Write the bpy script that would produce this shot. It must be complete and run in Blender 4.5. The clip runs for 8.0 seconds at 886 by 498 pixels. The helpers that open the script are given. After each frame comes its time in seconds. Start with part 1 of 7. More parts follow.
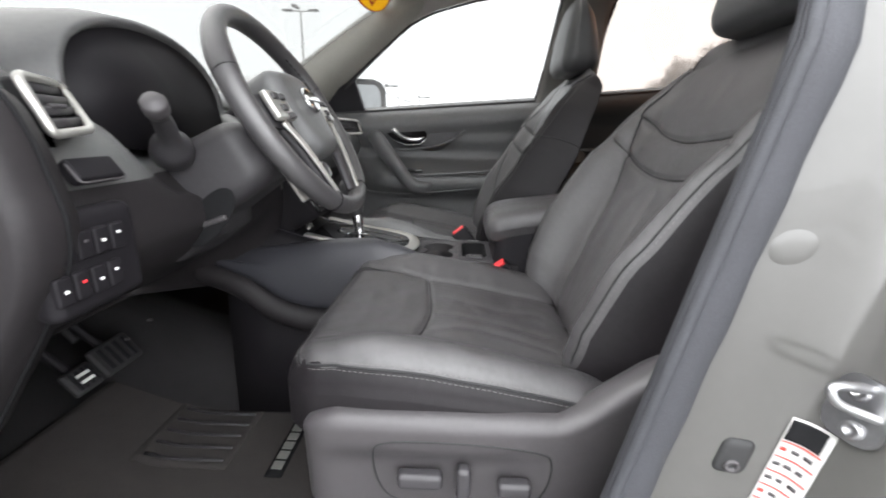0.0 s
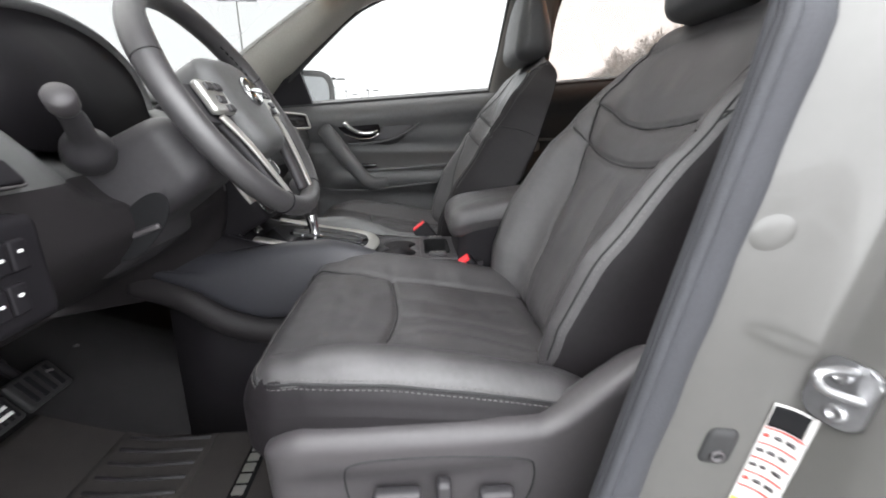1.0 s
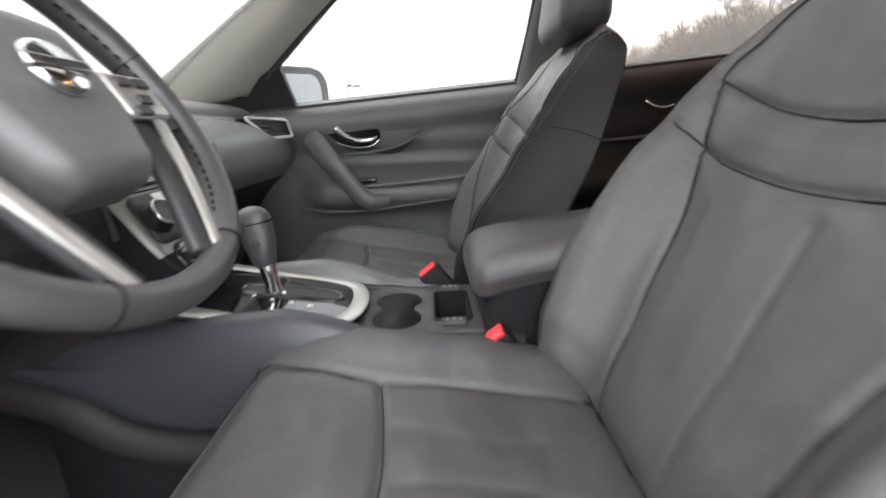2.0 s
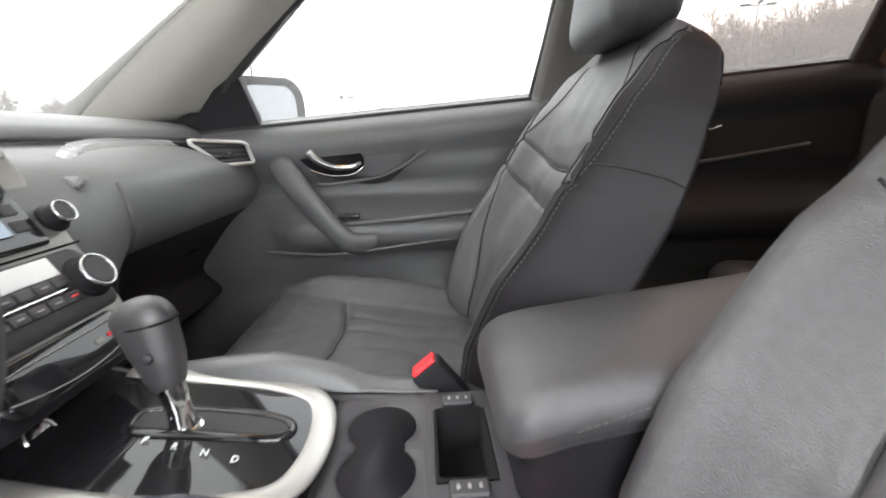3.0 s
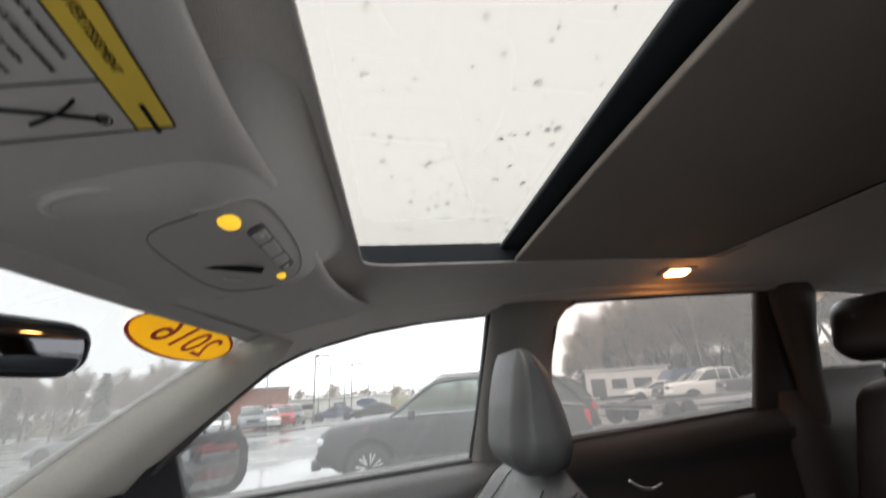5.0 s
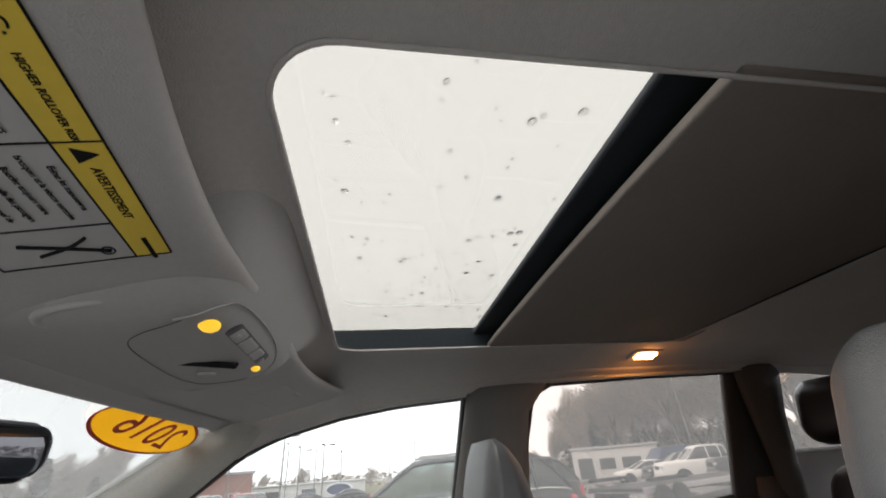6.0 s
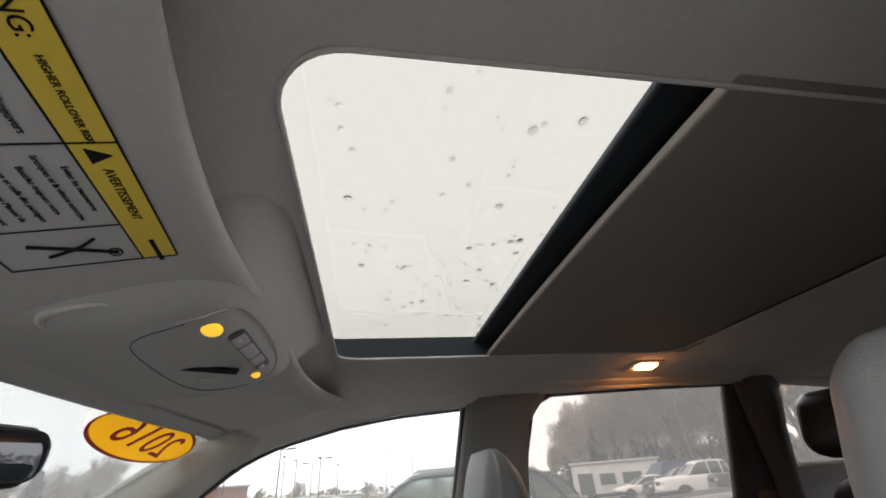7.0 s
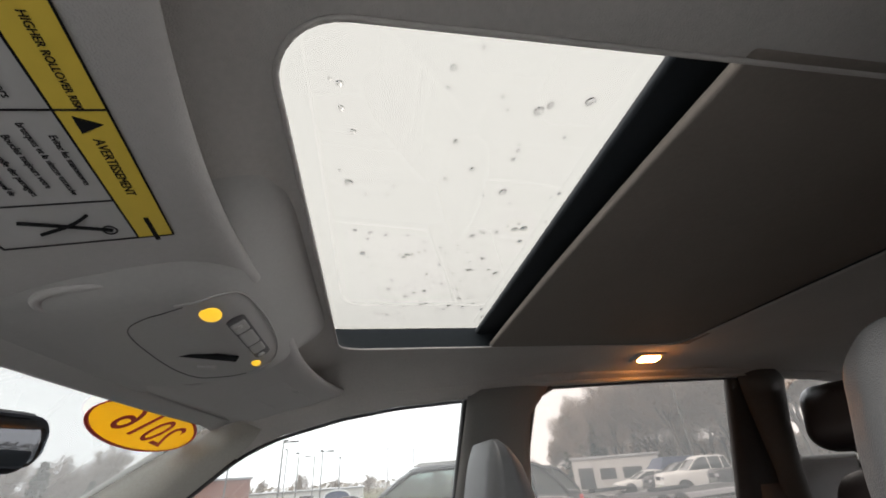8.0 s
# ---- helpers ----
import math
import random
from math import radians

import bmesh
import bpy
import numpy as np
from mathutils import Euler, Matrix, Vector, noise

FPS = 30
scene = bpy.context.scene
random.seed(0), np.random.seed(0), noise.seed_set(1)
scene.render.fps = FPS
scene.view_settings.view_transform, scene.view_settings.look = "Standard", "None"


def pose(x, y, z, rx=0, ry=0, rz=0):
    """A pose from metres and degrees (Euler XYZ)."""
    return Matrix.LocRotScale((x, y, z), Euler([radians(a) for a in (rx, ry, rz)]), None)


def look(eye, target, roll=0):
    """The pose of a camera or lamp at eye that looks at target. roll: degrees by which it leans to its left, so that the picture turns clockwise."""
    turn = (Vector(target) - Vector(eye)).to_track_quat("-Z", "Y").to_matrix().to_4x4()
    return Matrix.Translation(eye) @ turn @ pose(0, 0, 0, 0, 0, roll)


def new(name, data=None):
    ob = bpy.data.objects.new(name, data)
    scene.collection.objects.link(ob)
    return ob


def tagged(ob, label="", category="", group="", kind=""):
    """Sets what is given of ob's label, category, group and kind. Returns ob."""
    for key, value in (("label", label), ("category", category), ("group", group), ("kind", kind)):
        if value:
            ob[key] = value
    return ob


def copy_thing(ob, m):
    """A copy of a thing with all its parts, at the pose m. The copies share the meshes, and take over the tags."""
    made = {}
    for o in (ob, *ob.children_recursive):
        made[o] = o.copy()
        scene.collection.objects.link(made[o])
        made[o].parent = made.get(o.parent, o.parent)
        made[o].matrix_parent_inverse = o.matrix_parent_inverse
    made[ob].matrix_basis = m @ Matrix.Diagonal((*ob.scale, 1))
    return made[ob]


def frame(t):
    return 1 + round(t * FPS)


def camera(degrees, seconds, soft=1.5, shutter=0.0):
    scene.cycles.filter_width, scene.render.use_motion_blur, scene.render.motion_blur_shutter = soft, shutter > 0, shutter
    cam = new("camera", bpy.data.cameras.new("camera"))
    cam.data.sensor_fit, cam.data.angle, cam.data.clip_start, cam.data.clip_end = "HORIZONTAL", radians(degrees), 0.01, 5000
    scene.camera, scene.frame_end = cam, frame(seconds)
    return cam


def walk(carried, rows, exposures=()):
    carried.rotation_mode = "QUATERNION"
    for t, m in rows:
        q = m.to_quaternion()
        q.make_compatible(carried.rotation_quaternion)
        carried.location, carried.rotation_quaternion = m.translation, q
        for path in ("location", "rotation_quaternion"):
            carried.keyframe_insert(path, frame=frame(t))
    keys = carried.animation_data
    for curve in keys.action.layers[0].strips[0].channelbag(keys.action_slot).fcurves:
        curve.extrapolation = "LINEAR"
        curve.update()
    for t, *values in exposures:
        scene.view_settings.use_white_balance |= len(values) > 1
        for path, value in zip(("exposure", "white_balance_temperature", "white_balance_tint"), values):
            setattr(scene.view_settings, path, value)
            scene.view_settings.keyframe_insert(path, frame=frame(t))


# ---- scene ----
cam = camera(93.6, 8.0, 1.8, 0.5)
PATH = [
    (0, (-1.07, 0.098, 1.027), (0.851, 0.168, 0.473), 1.1),
    (0.5, (-1.064, 0.104, 1.026), (0.847, -0.015, 0.449), 0.5),
    (1, (-1.03, 0.111, 1.024), (0.878, -0.024, 0.442), -0.1),
    (1.2, (-0.976, 0.112, 1.018), (0.934, -0.016, 0.438), -0.2),
    (2.3, (-0.567, 0.078, 1.021), (1.351, 0.047, 0.457), -2.3),
    (2.5, (-0.51, 0.096, 1.025), (1.41, 0.04, 0.469), -1.7),
    (3, (-0.399, 0.09, 1.051), (1.531, 0.005, 0.534), -1.6),
    (3.5, (-0.366, 0.074, 1.052), (1.579, -0.04, 0.598), -1.9),
    (3.7, (-0.359, 0.061, 1.086), (1.605, -0.053, 0.723), -2.4),
    (4, (-0.36, 0.041, 1.187), (1.632, -0.083, 1.056), -2.9),
    (4.2, (-0.374, 0.041, 1.249), (1.62, -0.119, 1.284), -3.2),
    (4.5, (-0.411, 0.016, 1.294), (1.559, -0.159, 1.59), -3.2),
    (4.8, (-0.443, 0.006, 1.323), (1.48, -0.218, 1.827), -3.5),
    (5, (-0.467, -0.008, 1.33), (1.415, -0.247, 1.963), -3.6),
    (5.2, (-0.482, -0.012, 1.341), (1.36, -0.287, 2.07), -3.9),
    (6.3, (-0.522, -0.017, 1.347), (1.199, -0.35, 2.311), -4.7),
    (6.5, (-0.521, -0.016, 1.346), (1.193, -0.351, 2.32), -4.7),
    (7, (-0.519, -0.013, 1.34), (1.192, -0.347, 2.321), -4.4),
    (7.5, (-0.511, -0.01, 1.336), (1.204, -0.34, 2.31), -4.1),
    (8, (-0.506, -0.014, 1.335), (1.218, -0.339, 2.296), -4.0),
]
walk(cam, [(t, look(eye, target, roll)) for t, eye, target, roll in PATH], [(0, 2.6), (1.2, 2.6), (2.5, 3.13), (3.5, 3.35), (4.1, 3.13), (4.5, 2.75), (5.2, 2.6), (6.3, 2.53), (8, 2.53)])
# ---- world ----
world = bpy.data.worlds.new("sky")
scene.world = world
world.use_nodes = True
wt = world.node_tree
sky = wt.nodes.new("ShaderNodeTexSky")
sky.sky_type, sky.sun_disc = "NISHITA", False
sky.sun_elevation, sky.sun_rotation, sky.dust_density, sky.air_density = radians(50), radians(-40), 4.0, 0.6
grey = wt.nodes.new("ShaderNodeHueSaturation")
grey.inputs["Saturation"].default_value = 0.12
wt.links.new(sky.outputs[0], grey.inputs["Color"])
veil = wt.nodes.new("ShaderNodeMix")  # even overcast, no darker than this down to the horizon
veil.data_type, veil.blend_type = "RGBA", "LIGHTEN"
veil.inputs[0].default_value, veil.inputs[7].default_value = 1.0, (8.35, 8.5, 8.7, 1)
wt.links.new(grey.outputs[0], veil.inputs[6])
thick = wt.nodes.new("ShaderNodeMix")  # cloud hides the sun's glow
thick.data_type, thick.blend_type = "RGBA", "DARKEN"
thick.inputs[0].default_value, thick.inputs[7].default_value = 1.0, (10.7, 10.9, 11.1, 1)
wt.links.new(veil.outputs[2], thick.inputs[6])
wt.links.new(thick.outputs[2], wt.nodes["Background"].inputs[0])
wt.nodes["Background"].inputs[1].default_value = 0.15
sun = new("sun", bpy.data.lights.new("sun", "SUN"))
sun.data.energy, sun.data.angle, sun.data.color = 0.9, radians(60), (1.0, 0.98, 0.96)
sun.matrix_world = look((7, 12, 17), (0, 0, 0))


# ---- materials ----
def mat(name, base, rough=0.5, metal=0.0, vary=0.12, vscale=6.0, bump=0.0, bscale=400.0, cell=False, coat=0.0, spec=0.5, rvary=0.08, tint=None):
    """A principled surface with variation at two scales and fine relief."""
    m = bpy.data.materials.new(name)
    m.use_nodes = True
    nt = m.node_tree
    b = nt.nodes["Principled BSDF"]
    co = nt.nodes.new("ShaderNodeTexCoord")
    big = nt.nodes.new("ShaderNodeTexNoise")
    big.inputs["Scale"].default_value, big.inputs["Detail"].default_value = vscale, 6
    fine = nt.nodes.new("ShaderNodeTexNoise")
    fine.inputs["Scale"].default_value, fine.inputs["Detail"].default_value = vscale * 22, 3
    for n in (big, fine):
        nt.links.new(co.outputs["Object"], n.inputs["Vector"])
    add = nt.nodes.new("ShaderNodeMath")
    add.operation = "ADD"
    nt.links.new(big.outputs[0], add.inputs[0])
    nt.links.new(fine.outputs[0], add.inputs[1])
    rng = nt.nodes.new("ShaderNodeMapRange")
    rng.inputs["From Min"].default_value, rng.inputs["From Max"].default_value = 0.6, 1.4
    nt.links.new(add.outputs[0], rng.inputs["Value"])
    mix = nt.nodes.new("ShaderNodeMix")
    mix.data_type = "RGBA"
    lo = [max(0, c * (1 - vary)) for c in base]
    hi = [min(1, c * (1 + vary)) for c in (tint or base)]
    mix.inputs[6].default_value, mix.inputs[7].default_value = (*lo, 1), (*hi, 1)
    nt.links.new(rng.outputs[0], mix.inputs[0])
    nt.links.new(mix.outputs[2], b.inputs["Base Color"])
    rr = nt.nodes.new("ShaderNodeMapRange")
    rr.inputs["To Min"].default_value, rr.inputs["To Max"].default_value = max(0.02, rough - rvary), min(1, rough + rvary)
    nt.links.new(big.outputs[0], rr.inputs["Value"])
    nt.links.new(rr.outputs[0], b.inputs["Roughness"])
    b.inputs["Metallic"].default_value = metal
    b.inputs["Coat Weight"].default_value = coat
    b.inputs["Specular IOR Level"].default_value = spec
    if bump:
        if cell:
            tex = nt.nodes.new("ShaderNodeTexVoronoi")
            tex.inputs["Scale"].default_value = bscale
            out = tex.outputs["Distance"]
        else:
            tex = nt.nodes.new("ShaderNodeTexNoise")
            tex.inputs["Scale"].default_value, tex.inputs["Detail"].default_value = bscale, 3
            out = tex.outputs[0]
        nt.links.new(co.outputs["Object"], tex.inputs["Vector"])
        bm = nt.nodes.new("ShaderNodeBump")
        bm.inputs["Strength"].default_value, bm.inputs["Distance"].default_value = bump, 0.002
        nt.links.new(out, bm.inputs["Height"])
        nt.links.new(bm.outputs[0], b.inputs["Normal"])
    return m


def glass(name, colour, rough=0.0, low=0.03, high=0.55, dirt_haze=0.0):
    """Thin tinted glazing: transparent with a gloss that grows at grazing angles."""
    m = bpy.data.materials.new(name)
    m.use_nodes = True
    nt = m.node_tree
    nt.nodes.remove(nt.nodes["Principled BSDF"])
    tr, gl, mx, lw, pw, rg = (nt.nodes.new("ShaderNode" + k) for k in ("BsdfTransparent", "BsdfGlossy", "MixShader", "LayerWeight", "Math", "MapRange"))
    tr.inputs[0].default_value = (*colour, 1)
    gl.inputs["Roughness"].default_value = rough
    pw.operation = "POWER"
    pw.inputs[1].default_value = 5.0
    rg.inputs["To Min"].default_value, rg.inputs["To Max"].default_value = low, high
    nt.links.new(lw.outputs["Facing"], pw.inputs[0])
    nt.links.new(pw.outputs[0], rg.inputs["Value"])
    nt.links.new(rg.outputs[0], mx.inputs[0])
    nt.links.new(tr.outputs[0], mx.inputs[1])
    nt.links.new(gl.outputs[0], mx.inputs[2])
    last = mx
    if dirt_haze:
        # thin road-dirt film; its scatter also stands in for haze over the view
        haze, last = nt.nodes.new("ShaderNodeBsdfTranslucent"), nt.nodes.new("ShaderNodeMixShader")
        haze.inputs[0].default_value = (0.9, 0.9, 0.88, 1)
        last.inputs[0].default_value = dirt_haze
        nt.links.new(mx.outputs[0], last.inputs[1])
        nt.links.new(haze.outputs[0], last.inputs[2])
    nt.links.new(last.outputs[0], nt.nodes["Material Output"].inputs[0])
    return m


def film(name, colour, through_light=0.5):
    """A printed vinyl film that lets daylight through."""
    m = mat(name, colour, 0.6, vary=0.04)
    nt = m.node_tree
    tl, mx = nt.nodes.new("ShaderNodeBsdfTranslucent"), nt.nodes.new("ShaderNodeMixShader")
    tl.inputs[0].default_value = (*colour, 1)
    mx.inputs[0].default_value = through_light
    nt.links.new(nt.nodes["Principled BSDF"].outputs[0], mx.inputs[1])
    nt.links.new(tl.outputs[0], mx.inputs[2])
    nt.links.new(mx.outputs[0], nt.nodes["Material Output"].inputs[0])
    return m


def glow(name, colour, power):
    m = bpy.data.materials.new(name)
    m.use_nodes = True
    b = m.node_tree.nodes["Principled BSDF"]
    b.inputs["Base Color"].default_value = (*colour, 1)
    b.inputs["Emission Color"].default_value = (*colour, 1)
    b.inputs["Emission Strength"].default_value = power
    return m


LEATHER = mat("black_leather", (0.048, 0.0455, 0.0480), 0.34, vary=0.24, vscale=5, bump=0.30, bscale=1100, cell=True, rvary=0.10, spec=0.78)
# darker hide; its colour includes shade on faces turned from the light
LEATHER_SIDE = mat("shaded_grained_hide", (0.0125, 0.0110, 0.0125), 0.46, vary=0.2, vscale=5, bump=0.16, bscale=900, cell=True, spec=0.24)
HEADHIDE = mat("headrest_leather", (0.036, 0.036, 0.037), 0.44, vary=0.2, vscale=6, bump=0.2, bscale=760, cell=True, spec=0.7)
SEAMLINE = mat("dark_seam_fold", (0.012, 0.012, 0.013), 0.7)
THREAD = mat("grey_thread", (0.105, 0.10, 0.10), 0.8, bump=0.3)
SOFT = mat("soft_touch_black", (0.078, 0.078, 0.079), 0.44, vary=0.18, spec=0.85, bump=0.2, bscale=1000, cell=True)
HARD = mat("grained_black_plastic", (0.034, 0.032, 0.035), 0.46, vary=0.15, bump=0.12, bscale=1000, cell=True)
DARK = mat("matt_black_plastic", (0.010, 0.009, 0.011), 0.6, spec=0.2)
TRIM_GREY = mat("charcoal_seat_plastic", (0.052, 0.048, 0.051), 0.40, vary=0.12, bump=0.15, bscale=1000, cell=True)
# hard plastic, darkened further to hold shade low on the dash
DASH_LOW = mat("hard_lower_dash_with_shade", (0.018, 0.016, 0.0175), 0.55, vary=0.15, bump=0.12, bscale=1000, cell=True, spec=0.3)
PIANO = mat("gloss_black", (0.008, 0.008, 0.009), 0.06, coat=0.6, rvary=0.03)
SATIN = mat("satin_grey_fascia", (0.26, 0.25, 0.235), 0.36, metal=0.3, vary=0.06)
SILVER = mat("satin_silver_trim", (0.50, 0.49, 0.465), 0.30, metal=0.7, vary=0.05)
CHROME = mat("chrome", (0.8, 0.8, 0.8), 0.08, metal=1.0, rvary=0.03, vary=0.03)
STEEL = mat("zinc_steel", (0.42, 0.42, 0.43), 0.36, metal=1.0, rvary=0.1)
CLOTH = mat("grey_headliner_cloth", (0.46, 0.438, 0.415), 0.95, vary=0.07, vscale=9, bump=0.5, bscale=900)
SHADE = mat("dark_shade_cloth", (0.20, 0.174, 0.152), 0.95, vary=0.08, vscale=9, bump=0.5, bscale=900)
PILLAR = mat("grey_pillar_cloth", (0.38, 0.37, 0.33), 0.9, vary=0.08, vscale=9, bump=0.4, bscale=800)
OVERHEAD = mat("grey_moulded_plastic", (0.36, 0.35, 0.335), 0.6, vary=0.05, vscale=9, bump=0.2, bscale=900)
# headliner grey with the centre pillar's shade put into the colour
POST_SHADED = mat("shaded_post_trim", (0.17, 0.165, 0.155), 0.7, vary=0.06, vscale=9, bump=0.3, bscale=900)
VISOR = mat("grey_visor_vinyl", (0.42, 0.405, 0.39), 0.75, vary=0.05, vscale=9, bump=0.4, bscale=900)
CARPET = mat("charcoal_carpet", (0.014, 0.013, 0.014), 1.0, vary=0.35, vscale=30, bump=1.0, bscale=900)
MATT = mat("brown_grey_floor_mat", (0.042, 0.037, 0.035), 0.95, vary=0.25, vscale=20, bump=0.9, bscale=900)
RIMHIDE = mat("smooth_rim_leather", (0.042, 0.040, 0.042), 0.36, vary=0.15, vscale=9, bump=0.18, bscale=1100, cell=True, spec=0.85)
# rear pillar grey, darkened for the shade behind tinted glass
REARTRIM = mat("shaded_rear_trim", (0.055, 0.052, 0.05), 0.8, vary=0.1, bump=0.3, bscale=700)
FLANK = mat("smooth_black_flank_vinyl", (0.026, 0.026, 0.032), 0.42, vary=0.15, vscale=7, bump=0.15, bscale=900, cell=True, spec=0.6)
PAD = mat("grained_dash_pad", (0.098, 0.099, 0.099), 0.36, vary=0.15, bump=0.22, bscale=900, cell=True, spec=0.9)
# pale base stands in for sky mirrored in the dark gloss strip
GLOSSTRIM = mat("gloss_trim_with_reflection", (0.10, 0.10, 0.098), 0.26, coat=0.6, spec=0.9, rvary=0.06)
RUBBER = mat("black_rubber", (0.02, 0.02, 0.021), 0.7, vary=0.2)
SEAL = mat("grey_weatherstrip", (0.032, 0.033, 0.039), 0.75, vary=0.2, vscale=14, bump=0.4, bscale=500)
PAINT = mat("silver_body_paint", (0.082, 0.0800, 0.0765), 0.32, metal=0.1, vary=0.04, vscale=3, coat=0.5, rvary=0.05)
RED = mat("red_button", (0.75, 0.03, 0.04), 0.35)
WHITE = mat("white_print", (0.8, 0.8, 0.79), 0.6, vary=0.03)
PAPER = mat("white_label", (0.44, 0.43, 0.42), 0.6, vary=0.04)
INK = mat("black_ink", (0.012, 0.012, 0.013), 0.8, spec=0.08)
YELLOW = mat("yellow_print", (0.72, 0.52, 0.06), 0.6, vary=0.04)
REDINK = mat("red_print", (0.55, 0.05, 0.04), 0.6)
GLASS = glass("clear_glass", (0.185, 0.189, 0.187), dirt_haze=0.035)
SCREEN = glass("dusty_hazed_windscreen_glass", (0.098, 0.101, 0.099), dirt_haze=0.035)
YELLOW_FILM = film("yellow_vinyl", (0.92, 0.66, 0.06), 0.5)
RED_FILM = film("red_vinyl", (0.55, 0.06, 0.05), 0.2)
PRIVACY = glass("privacy_glass", (0.140, 0.122, 0.110), dirt_haze=0.035)
DIMMED = mat("dimmed_mirror_glass", (0.22, 0.25, 0.29), 0.02, metal=1.0, rvary=0.01, vary=0.01)
# front door's black trim again, with the rear's shade in the colour
REARDOOR = mat("shaded_rear_door_trim", (0.022, 0.021, 0.021), 0.6, vary=0.15, bump=0.12, bscale=1000, cell=True, spec=0.3)
ROOFGLASS = glass("tinted_roof_glass", (0.345, 0.338, 0.322))
LAMP_WARM = glow("lit_warm_lens", (1.0, 0.36, 0.08), 13)
LAMP_AMBER = glow("lit_amber_lens", (0.85, 0.48, 0.03), 0.18)
MIRROR = mat("mirror_glass", (0.27, 0.28, 0.29), 0.02, metal=1.0, rvary=0.01, vary=0.01)

# ---- tools ----
import functools
from mathutils.bvhtree import BVHTree

def link(name, me, material, parent=None, label=""):
    ob = new(name, me)
    if material and not me.materials:
        me.materials.append(material)
    if parent:
        ob.parent = parent
    if label:
        ob["label"] = label
    return ob


def finish(bm, smooth=True):
    me = bpy.data.meshes.new("m")
    bmesh.ops.recalc_face_normals(bm, faces=bm.faces)
    for f in bm.faces:
        f.smooth = smooth
    bm.to_mesh(me)
    bm.free()
    return me


def part(name, bm, material, parent=None, label="", smooth=True):
    me = finish(bm, smooth) if isinstance(bm, bmesh.types.BMesh) else bm
    return link(name, me, material, parent, label)


def thing(name, label, category, at=(0, 0, 0), group="", kind=""):
    ob = new(name)
    ob.empty_display_size = 0.05
    ob.location = at
    bpy.context.view_layer.update()
    return tagged(ob, label, category, group, kind)


def pydata(verts, faces, smooth=True):
    me = bpy.data.meshes.new("m")
    me.from_pydata([tuple(v) for v in verts], [], faces)
    me.validate()
    bm = bmesh.new()
    bm.from_mesh(me)
    bmesh.ops.remove_doubles(bm, verts=bm.verts, dist=1e-5)
    bmesh.ops.recalc_face_normals(bm, faces=bm.faces)
    for f in bm.faces:
        f.smooth = smooth
    bm.to_mesh(me)
    bm.free()
    return me


def block(sx, sy, sz, r, step=0.02, fn=None, smooth=True):
    """A rounded block of the given size about the origin; fn(P, N) may bend its points (arrays n x 3)."""
    size, r = np.array([sx, sy, sz]) / 2, np.minimum(np.array(r if hasattr(r, "__len__") else (r, r, r), float), np.array([sx, sy, sz]) / 2 * 0.999)
    counts = [max(2, int(math.ceil(2 * s / step))) for s in size]
    lines = []
    for s, n, q in zip(size, counts, r):
        inner = np.linspace(-(s - q), s - q, max(2, n))
        arc = [s - q + q * math.tan(a) for a in np.linspace(0, math.pi / 4, 5)[1:]]
        lines.append(np.concatenate([[-v for v in arc[::-1]], inner, arc]))
    verts, faces = [], []
    for ax in range(3):
        u, v = (ax + 1) % 3, (ax + 2) % 3
        for sgn in (-1, 1):
            U, V = np.meshgrid(lines[u], lines[v], indexing="ij")
            P = np.zeros((U.size, 3))
            P[:, u], P[:, v], P[:, ax] = U.ravel(), V.ravel(), sgn * size[ax]
            base, nv = sum(len(p) for p in verts), len(lines[v])
            verts.append(P)
            for i in range(len(lines[u]) - 1):
                for j in range(nv - 1):
                    a = base + i * nv + j
                    q = (a, a + nv, a + nv + 1, a + 1)
                    faces.append(q if sgn > 0 else q[::-1])
    P = np.concatenate(verts)
    core = np.clip(P, -(size - r), size - r)
    off = (P - core) / r
    ln = np.linalg.norm(off, axis=1, keepdims=True)
    N = off / np.maximum(ln, 1e-9)
    P = core + N * r
    if fn:
        P = fn(P, N)
    return pydata(P, faces, smooth)


def loft(rings, closed=True, caps=True):
    """A skin over rings of equal length."""
    n, verts, faces = len(rings[0]), [p for ring in rings for p in ring], []
    for i in range(len(rings) - 1):
        for j in range(n if closed else n - 1):
            k = (j + 1) % n
            faces.append((i * n + j, i * n + k, (i + 1) * n + k, (i + 1) * n + j))
    if caps and closed:
        faces += [tuple(range(n))[::-1], tuple(range((len(rings) - 1) * n, len(rings) * n))]
    return pydata(verts, faces)


def sheet(fn, us, vs, thick=0.0, flip=1):
    """A surface fn(u, v) -> point over a grid, with thickness along its normal."""
    P = np.array([[fn(u, v) for v in vs] for u in us], float)
    nu, nv = P.shape[:2]
    idx = lambda i, j: i * nv + j  # noqa: E731
    faces = [(idx(i, j), idx(i + 1, j), idx(i + 1, j + 1), idx(i, j + 1)) for i in range(nu - 1) for j in range(nv - 1)]
    verts = P.reshape(-1, 3)
    if thick:
        N = np.cross(np.gradient(P, axis=0), np.gradient(P, axis=1))
        N /= np.maximum(np.linalg.norm(N, axis=2, keepdims=True), 1e-9)
        Q = (P + flip * thick * N).reshape(-1, 3)
        m = len(verts)
        faces += [tuple(k + m for k in f[::-1]) for f in faces]
        rim = [idx(i, 0) for i in range(nu)] + [idx(nu - 1, j) for j in range(1, nv)] + [idx(i, nv - 1) for i in range(nu - 2, -1, -1)] + [idx(0, j) for j in range(nv - 2, 0, -1)]
        faces += [(a, a + m, b + m, b) for a, b in zip(rim, rim[1:] + rim[:1])]
        verts = np.concatenate([verts, Q])
    return pydata(verts, faces)


